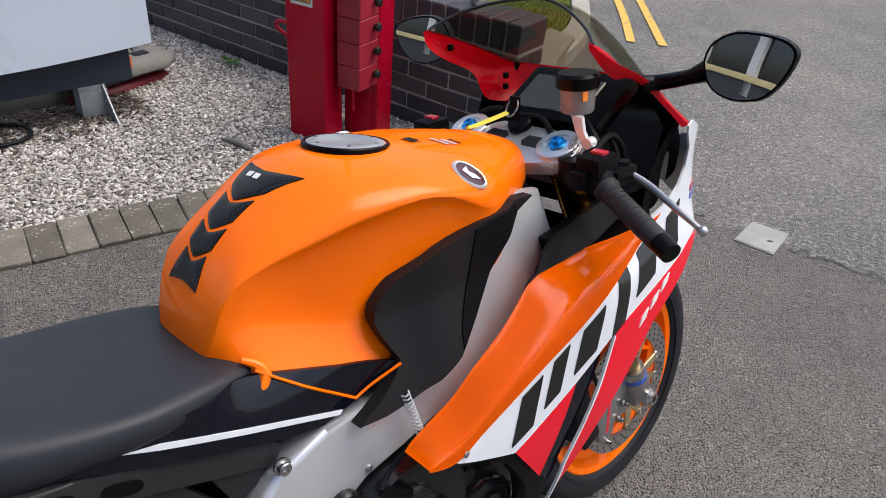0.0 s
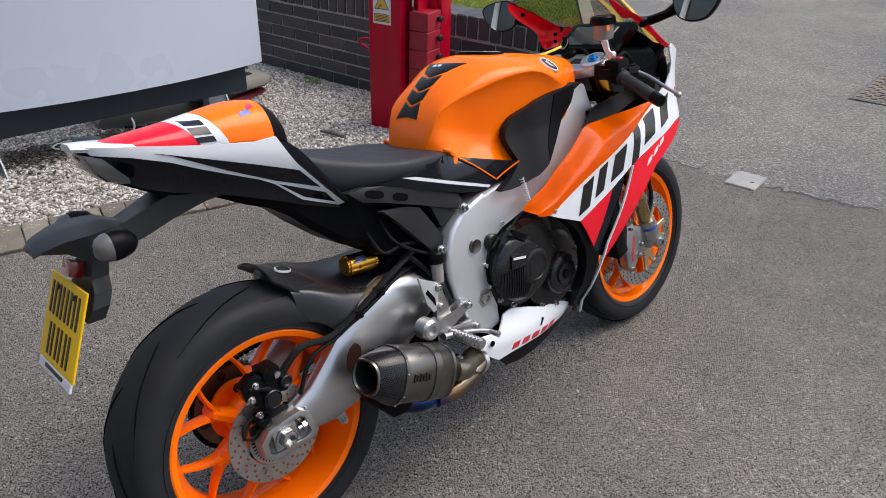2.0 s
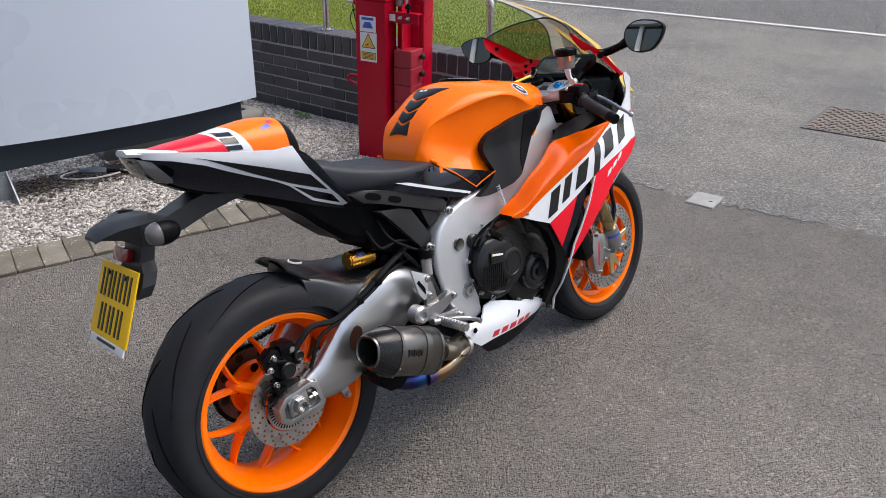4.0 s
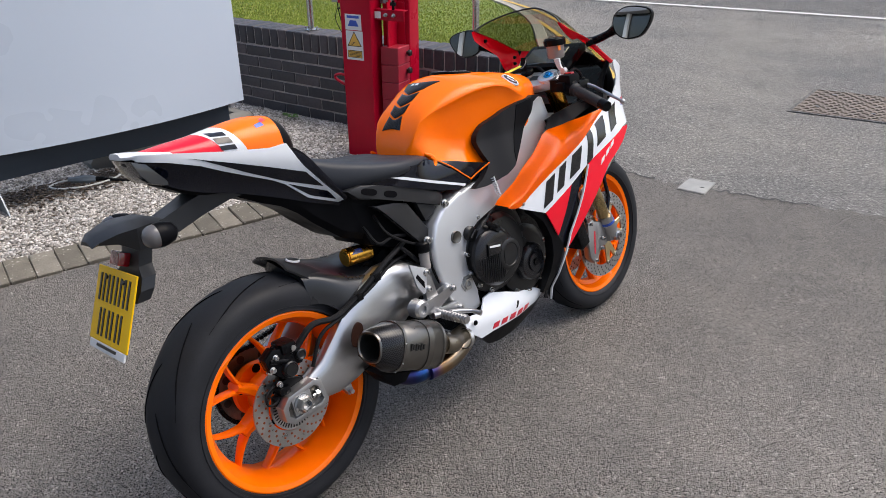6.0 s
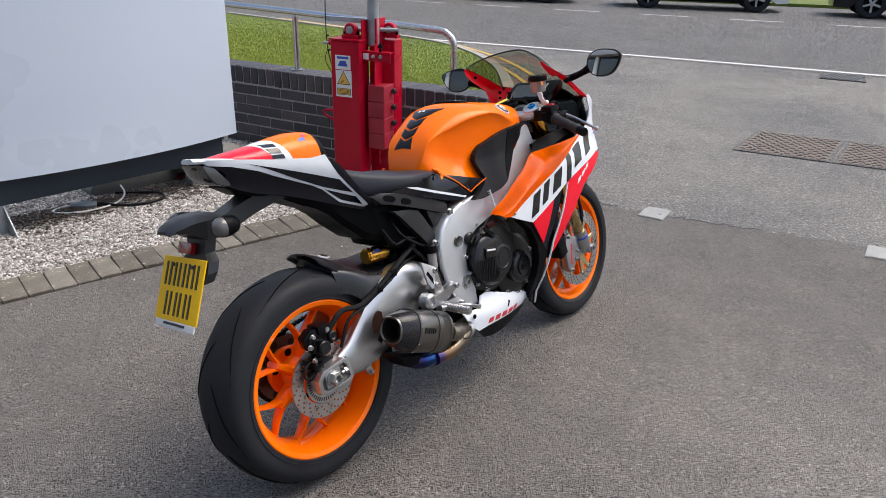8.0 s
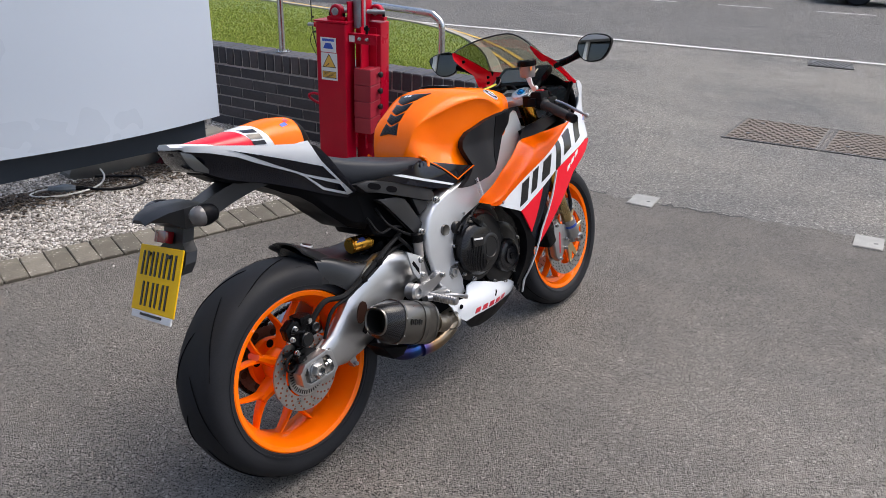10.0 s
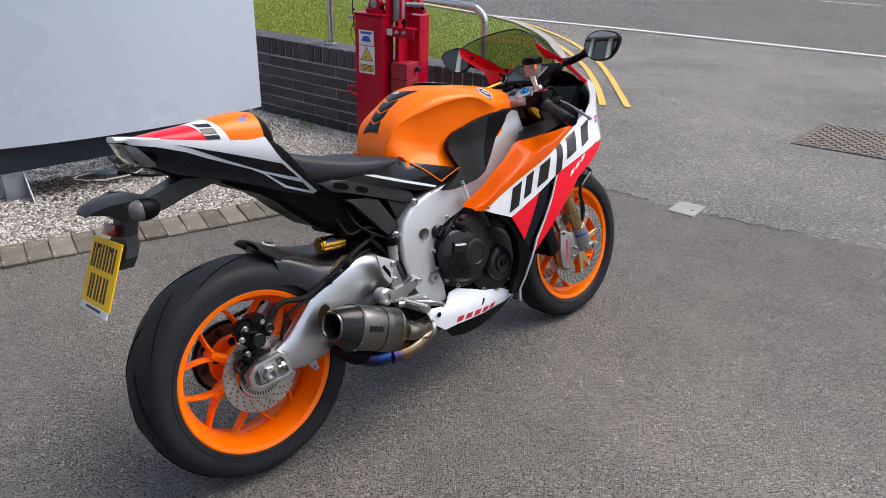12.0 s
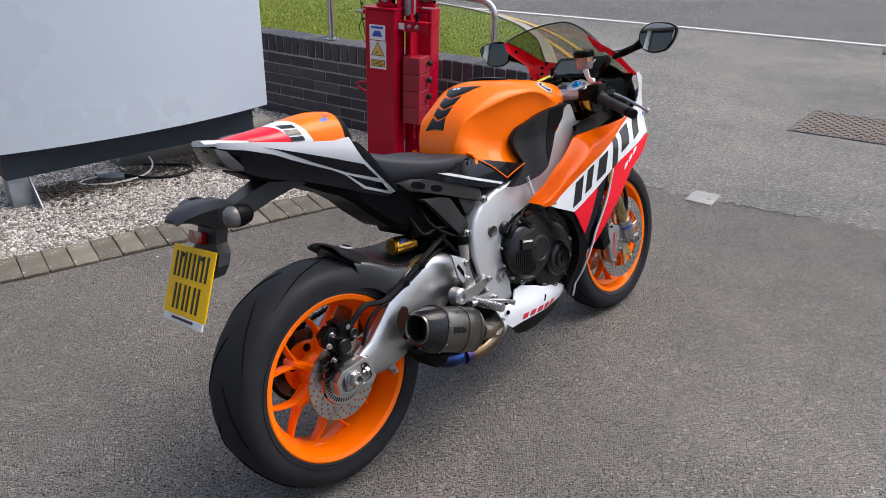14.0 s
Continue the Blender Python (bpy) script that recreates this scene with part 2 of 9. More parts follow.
def smoked_screen(name):
    m = material(name, (0.2, 0.2, 0.19), 0.02, 0.0, 0.0)
    t = m.node_tree
    tr = node(m, "ShaderNodeBsdfTransparent", Color=(0.70, 0.70, 0.64, 1))
    gl = node(m, "ShaderNodeBsdfGlossy", Color=(1, 1, 1, 1), Roughness=0.02)
    mx = t.nodes.new("ShaderNodeMixShader")
    mx.inputs[0].default_value = 0.07
    link(m, tr.outputs[0], mx.inputs[1])
    link(m, gl.outputs[0], mx.inputs[2])
    link(m, mx.outputs[0], t.nodes["Material Output"].inputs["Surface"])
    return m


SCREEN = smoked_screen("smoked_screen")

# Towards +x the brighter light is painted in; towards the joint it is darker.
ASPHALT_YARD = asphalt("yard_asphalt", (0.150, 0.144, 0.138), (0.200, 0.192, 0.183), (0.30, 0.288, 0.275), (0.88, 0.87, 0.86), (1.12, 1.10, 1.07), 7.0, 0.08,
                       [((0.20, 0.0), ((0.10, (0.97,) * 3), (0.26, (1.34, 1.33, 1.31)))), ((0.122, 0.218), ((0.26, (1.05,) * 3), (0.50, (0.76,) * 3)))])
ASPHALT_OLD = asphalt("worn_asphalt", (0.165, 0.163, 0.158), (0.275, 0.270, 0.262), (0.50, 0.49, 0.47), (0.72, 0.73, 0.74), (1.18, 1.14, 1.08), 9.0, 0.26)
ASPHALT_ROAD = asphalt("road_asphalt", (0.12, 0.119, 0.117), (0.19, 0.188, 0.184), (0.32, 0.31, 0.30), (0.86, 0.86, 0.86), (1.08, 1.08, 1.07), 12.0, 0.18)


def worn_line(name, color):
    m = material(name, color, 0.75)
    v = coords(m)
    n = noise_tex(m, v, 28, 6.0, 0.7)
    g = noise_tex(m, v, 160, 3.0)
    worn = ramp(m, n, ((0.37, (0.16, 0.15, 0.13)), (0.43, color)))
    link(m, mix(m, 1.0, worn, ramp(m, g, ((0.3, (0.75,) * 3), (0.6, (1,) * 3))), "MULTIPLY"), shader(m).inputs["Base Color"])
    bump(m, g, 0.4, 0.002)
    return m


YELLOW_LINE = worn_line("yellow_road_paint", (0.62, 0.4, 0.07))
WHITE_LINE = worn_line("white_road_paint", (0.6, 0.6, 0.58))


def per_piece(name, stops, rough, fine=90.0, bumps=0.5, depth=0.002, island=False, speck=None):
    """Colour that differs piece by piece, with stains and relief."""
    m = material(name, stops[0][1], rough)
    v = coords(m)
    if island:
        g = node(m, "ShaderNodeNewGeometry").outputs["Random Per Island"]
    else:
        g = node(m, "ShaderNodeObjectInfo").outputs["Random"]
    base = ramp(m, g, stops)
    st = noise_tex(m, v, 14, 5.0, 0.65)
    fi = noise_tex(m, v, fine, 4.0, 0.6)
    c = mix(m, 1.0, base, ramp(m, st, ((0.3, (0.75,) * 3), (0.7, (1.1,) * 3))), "MULTIPLY")
    c = mix(m, 1.0, c, ramp(m, fi, ((0.3, (0.8,) * 3), (0.65, (1.05,) * 3))), "MULTIPLY")
    if speck:
        s = noise_tex(m, v, 75, 2.0, 0.5)
        c = mix(m, ramp(m, s, ((0.66, (0,) * 3), (0.70, (1,) * 3))), c, speck)
    link(m, c, shader(m).inputs["Base Color"])
    bump(m, fi, bumps, depth)
    return m


BRICK = per_piece("engineering_brick", ((0.0, (0.028, 0.027, 0.033)), (0.5, (0.045, 0.042, 0.048)), (1.0, (0.075, 0.062, 0.066))), 0.55, 60, 0.4, 0.002)
MORTAR = varied("mortar", (0.40, 0.365, 0.34), 0.9, 0, 0.3, 5, 120, 0.6, 0.003)
SETT = per_piece("concrete_sett", ((0.0, (0.10, 0.09, 0.072)), (0.6, (0.145, 0.13, 0.104)), (1.0, (0.2, 0.182, 0.15))), 0.85, 130, 0.6, 0.003, speck=(0.42, 0.4, 0.35))
GRAVEL = per_piece("gravel_stone", ((0.0, (0.17, 0.15, 0.13)), (0.35, (0.34, 0.315, 0.285)), (0.75, (0.52, 0.49, 0.455)), (1.0, (0.70, 0.67, 0.64))), 0.75, 150, 0.4, 0.002, island=True)
LITTER = per_piece("dead_leaves", ((0.0, (0.035, 0.026, 0.02)), (0.6, (0.09, 0.065, 0.045)), (1.0, (0.16, 0.12, 0.085))), 0.85, 150, 0.3, 0.001, island=True)
SOIL = varied("gravel_bed_soil", (0.27, 0.24, 0.215), 0.95, 0, 0.35, 6, 70, 0.8, 0.01)
SOIL_DARK = varied("grimy_joint", (0.06, 0.054, 0.046), 0.95, 0, 0.3, 8, 90, 0.6, 0.004)
POST_RED = varied("red_steel_paint", (0.43, 0.002, 0.021), 0.34, 0.0, 0.12, 4, 120, 0.06, 0.0004, coat=0.15, spec=0.15)
WEIGHT_RED = varied("faded_red_paint", (0.33, 0.012, 0.03), 0.5, 0.0, 0.15, 6, 120, 0.1, 0.0004)
PANEL_WHITE = varied("white_panel_skin", (0.55, 0.62, 0.71), 0.32, 0.0, 0.0, 0.8, 40, 0.02, 0.0005)
BEAM_GREY = varied("slate_steel_beam", (0.034, 0.044, 0.057), 0.5, 0.0, 0.08, 2, 90, 0.05, 0.0005, spec=0.2)
GALV = varied("galvanised_steel", (0.33, 0.36, 0.38), 0.5, 0.5, 0.22, 14, 120, 0.1, 0.0005)
GREY_PLASTIC = varied("grey_barrier_plastic", (0.15, 0.145, 0.13), 0.75, 0, 0.2, 6, 150, 0.3, 0.001)
RED_PLASTIC = varied("red_barrier_plastic", (0.17, 0.010, 0.018), 0.5, 0, 0.2, 6, 150, 0.2, 0.001)
ORANGE_PLASTIC = varied("orange_barrier_plastic", (0.8, 0.14, 0.015), 0.5, 0, 0.15, 6, 150, 0.2, 0.001)
WHITE_CABLE = varied("white_cable", (0.7, 0.69, 0.64), 0.5, 0, 0.08, 6, 150, 0.0)
BLACK_CABLE = varied("black_cable", (0.007, 0.007, 0.008), 0.5, 0, 0.2, 6, 150, 0.0, spec=0.15)
GREY_BLUE_PLASTIC = varied("grey_connector_plastic", (0.22, 0.25, 0.27), 0.55, 0, 0.12, 9, 150, 0.1, 0.0005)
SIGN_WHITE = varied("sign_white", (0.72, 0.72, 0.72), 0.4, 0, 0.06, 10, 200, 0.0)
SIGN_YELLOW = varied("sign_yellow", (0.72, 0.42, 0.07), 0.4, 0, 0.06, 10, 200, 0.0)
SIGN_BLACK = material("sign_black", (0.01, 0.01, 0.01), 0.4)
CAST_IRON = varied("rusty_cast_iron", (0.19, 0.16, 0.135), 0.75, 0.3, 0.3, 7, 120, 0.4, 0.002)
COVER_STEEL = varied("drain_cover_steel", (0.3, 0.3, 0.285), 0.6, 0.35, 0.2, 9, 160, 0.3, 0.001)
KERB_STONE = varied("concrete_kerb", (0.33, 0.31, 0.27), 0.9, 0, 0.2, 3, 90, 0.5, 0.003)
PAVER = varied("concrete_paver", (0.24, 0.21, 0.16), 0.9, 0, 0.25, 4, 90, 0.5, 0.003)
LAWN_SOIL = varied("lawn_soil", (0.12, 0.16, 0.025), 0.95, 0, 0.35, 1.5, 60, 0.8, 0.01)
GRASS = per_piece("grass_blades", ((0.0, (0.16, 0.22, 0.018)), (0.5, (0.26, 0.34, 0.032)), (0.85, (0.37, 0.40, 0.06)), (1.0, (0.52, 0.47, 0.15))), 0.7, 40, 0.0, 0.001, island=True)
LEAF = varied("weed_leaf", (0.07, 0.17, 0.02), 0.6, 0, 0.25, 30, 200, 0.2, 0.001)
TAR = varied("tar_joint", (0.055, 0.054, 0.053), 0.7, 0, 0.4, 20, 150, 0.8, 0.006)

# ---- mesh helpers ----
def part(name, bm, mat, parent=None, label="", sharp=35, at=None):
    """Links a bmesh as one mesh object, under a thing or a part."""
    me = bpy.data.meshes.new(name)
    bmesh.ops.recalc_face_normals(bm, faces=bm.faces)
    bm.to_mesh(me)
    bm.free()
    me.polygons.foreach_set("use_smooth", [True] * len(me.polygons))
    me.set_sharp_from_angle(angle=radians(sharp))
    me.materials.append(mat)
    ob = new(name, me)
    if parent is not None:
        ob.parent = parent
    if at is not None:
        ob.matrix_basis = at
    if label:
        tagged(ob, label)
    return ob


def thing(name, at, label, category, group="", kind=""):
    e = new(name)
    e.empty_display_size = 0.1
    e.matrix_basis = at
    return tagged(e, label, category, group, kind)


def merged(*bms):
    out = bmesh.new()
    for b in bms:
        me = bpy.data.meshes.new("tmp")
        b.to_mesh(me)
        out.from_mesh(me)
        bpy.data.meshes.remove(me)
        b.free()
    return out


def moved(bm, m):
    bmesh.ops.transform(bm, matrix=m, verts=bm.verts)
    return bm


def curve(pts):
    """A smooth function through (x, value) knots that does not overshoot."""
    X, Y = [p[0] for p in pts], [p[1] for p in pts]
    d = [(Y[i + 1] - Y[i]) / (X[i + 1] - X[i]) for i in range(len(X) - 1)]
    s = [d[0]] + [0 if a * b <= 0 else 2 * a * b / (a + b) for a, b in zip(d, d[1:])] + [d[-1]]

    def f(x):
        if x <= X[0]:
            return Y[0]
        if x >= X[-1]:
            return Y[-1]
        i = max(k for k in range(len(X)) if X[k] <= x)
        h = X[i + 1] - X[i]
        u = (x - X[i]) / h
        return (Y[i] * (1 + 2 * u) * (1 - u) ** 2 + h * s[i] * u * (1 - u) ** 2
                + Y[i + 1] * u * u * (3 - 2 * u) - h * s[i + 1] * u * u * (1 - u))
    return f


def glide(pts, n=8, closed=False):
    """Points of a Catmull-Rom line through pts."""
    P = [Vector(p) for p in pts]
    out, N = [], len(P)
    for i in range(N if closed else N - 1):
        a = P[(i - 1) % N] if closed or i > 0 else P[0] * 2 - P[1]
        b, c = P[i], P[(i + 1) % N]
        d = P[(i + 2) % N] if closed or i + 2 < N else P[-1] * 2 - P[-2]
        for k in range(n):
            u = k / n
            out.append(0.5 * ((2 * b) + (c - a) * u + (2 * a - 5 * b + 4 * c - d) * u * u + (3 * b - a - 3 * c + d) * u ** 3))
    if not closed:
        out.append(P[-1])
    return out


def loft(rings, caps=True):
    bm = bmesh.new()
    vs = [[bm.verts.new(p) for p in r] for r in rings]
    n = len(vs[0])
    for a, b in zip(vs, vs[1:]):
        for i in range(n):
            bm.faces.new((a[i], a[(i + 1) % n], b[(i + 1) % n], b[i]))
    if caps:
        bm.faces.new(vs[0][::-1])
        bm.faces.new(vs[-1])
    return bm


def tube(pts, r, seg=10, n=6, caps=True):
    """A round tube along a smooth line; r: one radius or one for each knot."""
    P = glide(pts, n) if n > 1 else [Vector(p) for p in pts]
    R = r if isinstance(r, (list, tuple)) else [r] * len(pts)
    rr = [R[min(i // n, len(R) - 2)] * (1 - (i / n - min(i // n, len(R) - 2))) + R[min(i // n, len(R) - 2) + 1] * (i / n - min(i // n, len(R) - 2)) for i in range(len(P))]
    rings, up = [], None
    for i, p in enumerate(P):
        t = (P[min(i + 1, len(P) - 1)] - P[max(i - 1, 0)]).normalized()
        if up is None:
            up = t.orthogonal().normalized()
        up = (up - t * up.dot(t)).normalized()
        side = t.cross(up)
        rings.append([p + rr[i] * (math.cos(a) * up + math.sin(a) * side) for a in (2 * math.pi * k / seg for k in range(seg))])
    return loft(rings, caps)


def rod(a, b, r, seg=12, r2=None):
    return tube([a, b], [r, r if r2 is None else r2], seg, 1)


def lathe(profile, seg=32, closed=False):
    """Turns (radius, y) pairs round the y axis."""
    bm = bmesh.new()
    rings = [[bm.verts.new((r * math.cos(2 * math.pi * k / seg), y, r * math.sin(2 * math.pi * k / seg))) for k in range(seg)] for r, y in profile]
    pairs = list(zip(rings, rings[1:])) + ([(rings[-1], rings[0])] if closed else [])
    for a, b in pairs:
        for k in range(seg):
            bm.faces.new((a[k], a[(k + 1) % seg], b[(k + 1) % seg], b[k]))
    if not closed:
        if profile[0][0] > 1e-5:
            bm.faces.new(rings[0][::-1])
        if profile[-1][0] > 1e-5:
            bm.faces.new(rings[-1])
    bmesh.ops.remove_doubles(bm, verts=bm.verts, dist=1e-6)
    return bm


def box(sx, sy, sz, at=(0, 0, 0), bevel=0.0, seg=2, turn=None):
    bm = bmesh.new()
    bmesh.ops.create_cube(bm, size=1)
    bmesh.ops.scale(bm, vec=(sx, sy, sz), verts=bm.verts)
    if bevel:
        bmesh.ops.bevel(bm, geom=bm.edges[:], offset=bevel, segments=seg, affect="EDGES", profile=0.7)
    if turn is not None:
        bmesh.ops.transform(bm, matrix=turn, verts=bm.verts)
    bmesh.ops.translate(bm, vec=at, verts=bm.verts)
    return bm


def prism(outline, y0, y1, bevel=0.0, seg=2, holes=()):
    """An (x, z) outline drawn out between two y, with rounded edges and round or long holes cut by bridging."""
    bm = bmesh.new()
    lo = [bm.verts.new((x, y0, z)) for x, z in outline]
    hi = [bm.verts.new((x, y1, z)) for x, z in outline]
    n = len(lo)
    bm.faces.new(lo)
    bm.faces.new(hi[::-1])
    for i in range(n):
        bm.faces.new((lo[i], hi[i], hi[(i + 1) % n], lo[(i + 1) % n]))
    if bevel:
        rim = [e for e in bm.edges if len({round(v.co.y, 6) for v in e.verts}) == 1]
        bmesh.ops.bevel(bm, geom=rim, offset=bevel, segments=seg, affect="EDGES", profile=0.6)
    bmesh.ops.triangulate(bm, faces=[f for f in bm.faces if len(f.verts) > 4])
    return bm


def sheet(outline, surf, thick=0.003, step=0.02, soft=0, lift=0.0):
    """A curved panel: the (x, z) outline laid on y = surf(x, z), with thickness inwards."""
    pts = [(p.x, p.z) for p in glide([(x, 0, z) for x, z in outline], soft, True)] if soft else outline
    bm = bmesh.new()
    bm.faces.new([bm.verts.new((x, 0, z)) for x, z in pts])
    xs, zs = [p[0] for p in pts], [p[1] for p in pts]
    for axis, lo, hi in ((0, min(xs), max(xs)), (2, min(zs), max(zs))):
        k = math.floor(lo / step) + 1
        while k * step < hi - 1e-4:
            co, no = [0, 0, 0], [0, 0, 0]
            co[axis], no[axis] = k * step, 1
            bmesh.ops.bisect_plane(bm, geom=bm.verts[:] + bm.edges[:] + bm.faces[:], dist=1e-5, plane_co=co, plane_no=no)
            k += 1
    bmesh.ops.triangulate(bm, faces=[f for f in bm.faces if len(f.verts) > 4])
    for v in bm.verts:
        y = surf(v.co.x, v.co.z)
        v.co.y = y + math.copysign(lift, y)
    inner = bmesh.ops.duplicate(bm, geom=bm.verts[:] + bm.edges[:] + bm.faces[:])
    faces2 = [g for g in inner["geom"] if isinstance(g, bmesh.types.BMFace)]
    vmap = inner["vert_map"]
    rim = [e for e in bm.edges if len(e.link_faces) == 1 and e not in set(inner["geom"])]
    for g in inner["geom"]:
        if isinstance(g, bmesh.types.BMVert):
            g.co.y -= math.copysign(thick, g.co.y)
    bmesh.ops.reverse_faces(bm, faces=faces2)
    for e in rim:
        a, b = e.verts
        if a in vmap and b in vmap:
            try:
                bm.faces.new((a, b, vmap[b], vmap[a]))
            except ValueError:
                pass
    return bm


def smooth01(a, b, x):
    t = min(1, max(0, (x - a) / (b - a)))
    return t * t * (3 - 2 * t)

# ---- setting ----
def flat(name, pts, z, mat, label, category, thick=0.0):
    bm = bmesh.new()
    f = bm.faces.new([bm.verts.new((x, y, z)) for x, y in pts])
    if thick:
        ret = bmesh.ops.extrude_face_region(bm, geom=[f])
        for v in [g for g in ret["geom"] if isinstance(g, bmesh.types.BMVert)]:
            v.co.z -= thick
    bmesh.ops.triangulate(bm, faces=[f for f in bm.faces if len(f.verts) > 4])
    return tagged(part(name, bm, mat), label, category, "", "structure")


def ribbon(pts, half, z, n=8):
    """A painted strip along a smooth line on the ground."""
    P = glide([(x, y, z) for x, y in pts], n)
    bm = bmesh.new()
    rows = []
    for i, p in enumerate(P):
        t = (P[min(i + 1, len(P) - 1)] - P[max(0, i - 1)]).normalized()
        s = Vector((-t.y, t.x, 0)) * half
        rows.append((bm.verts.new(p + s), bm.verts.new(p - s)))
    for (a, b), (c, d) in zip(rows, rows[1:]):
        bm.faces.new((a, b, d, c))
    return bm


flat("ground", [(-400, -400), (400, -400), (400, 400), (-400, 400)], 0.0, ASPHALT_OLD, "worn pale grey asphalt ground around the yard", "ground")
# the newer, darker yard surface, ending in an uneven joint
rnd = random.Random(5)
joint = glide([(-0.3, 3.35, 0), (0.45, 2.95, 0), (0.86, 2.72, 0), (1.14, 2.50, 0), (1.36, 2.40, 0), (1.64, 2.25, 0), (2.04, 2.07, 0), (2.6, 1.75, 0), (4.2, 0.9, 0), (8, -1.5, 0)], 12)
joint = [(p.x + rnd.uniform(-0.02, 0.02), p.y + rnd.uniform(-0.02, 0.02)) for p in joint]
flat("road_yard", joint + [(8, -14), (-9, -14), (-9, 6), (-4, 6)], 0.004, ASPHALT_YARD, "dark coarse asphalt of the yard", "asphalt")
seam = [(x, y) for x, y in joint if -0.2 < x < 1.05 or 1.28 < x < 1.75]
for run in ([p for p in seam if p[0] < 1.1], [p for p in seam if p[0] > 1.2]):
    tagged(part("trim_joint", ribbon(run, 0.007, 0.0065), TAR), "dark ragged joint in the asphalt", "joint", "", "structure")
flat("road_main", [(-20, 22.5), (-2, 11.7), (0.0, 10.55), (2.17, 9.5), (4.6, 8.2), (5.9, 7.5), (12, 4.2), (40, -9), (60, 4), (20, 19.5), (8, 26), (-14, 38)], 0.004, ASPHALT_ROAD, "grey asphalt of the main road", "road")

tagged(part("road_marking", ribbon([(-0.3, 10.82), (2.17, 9.66), (4.6, 8.4), (6.0, 7.66), (12, 4.5)], 0.06, 0.008), WHITE_LINE), "white painted road edge line", "road marking", "", "structure")
for k, pts in enumerate(([(1.07, 4.88), (1.11, 5.5), (1.12, 6.1), (1.09, 6.85), (0.93, 8.0), (0.62, 9.05), (0.1, 10.1), (-1.0, 11.4), (-3, 13.3)],
                         [(1.28, 4.86), (1.30, 5.6), (1.31, 6.2), (1.29, 7.0), (1.14, 8.2), (0.84, 9.25), (0.32, 10.3), (-0.8, 11.65), (-2.8, 13.6)])):
    tagged(part("road_marking", ribbon(pts, 0.030, 0.008), YELLOW_LINE), "worn double yellow line on the asphalt", "road marking", "yellow lines", "structure")
for k in range(-3, 6):
    a = Vector((5.22, 16.12)) + Vector((0.9, -0.43)) * 2.05 * k
    b = a + Vector((0.9, -0.43)) * 1.15
    tagged(part("road_marking", ribbon([a[:], b[:]], 0.05, 0.008, 2), WHITE_LINE), "white dash of the centre line", "road marking", "centre line dashes", "structure")

# gravel bed beside the yard, its kerb of concrete setts
KA, KB = Vector((-2.079, 1.276)), Vector((-0.925, 2.125))
kd = (KB - KA).normalized()
kn = Vector((-kd.y, kd.x))
W0, wd, wb = Vector((-0.88, 3.60)), Vector((0.848, -0.530)), Vector((0.530, 0.848))
bed = [KA + kd * -2.6 + kn * 0.2, KA + kd * 2.62 + kn * 0.2, W0 + wd * 1.1, W0 - wd * 3.6, W0 - wd * 3.6 - wb * 3.2]
flat("ground_bed", [p[:] for p in bed], 0.010, SOIL, "earth under the gravel bed", "soil")


def stone(bm, p, r, rng):
    """One rough pebble: a squashed octahedron with a ring of eight."""
    q = Euler((rng.uniform(0, 6), rng.uniform(0, 6), rng.uniform(0, 6))).to_matrix()
    s = (r * rng.uniform(0.8, 1.25), r * rng.uniform(0.6, 0.95), r * rng.uniform(0.45, 0.8))
    def at(x, y, z):
        k = rng.uniform(0.85, 1.15)
        return bm.verts.new(Vector(p) + q @ Vector((x * s[0] * k, y * s[1] * k, z * s[2] * k)))
    ring = [at(math.cos(a), math.sin(a), rng.uniform(-0.25, 0.25)) for a in (i * math.pi / 3 for i in range(6))]
    top = [at(0.55 * math.cos(a), 0.55 * math.sin(a), 0.85) for a in (i * 2 * math.pi / 3 + 0.5 for i in range(3))]
    low = [at(0.55 * math.cos(a), 0.55 * math.sin(a), -0.85) for a in (i * 2 * math.pi / 3 + 0.5 for i in range(3))]
    for t, flip in ((top, False), (low, True)):
        fs = [t] + [(ring[2 * i], ring[(2 * i + 1) % 6], t[i]) for i in range(3)] + [(ring[(2 * i + 1) % 6], ring[(2 * i + 2) % 6], t[i]) for i in range(3)] + [(t[i], ring[(2 * i + 2) % 6], t[(i + 1) % 3]) for i in range(3)]
        for f in fs:
            bm.faces.new(f[::-1] if flip else f)


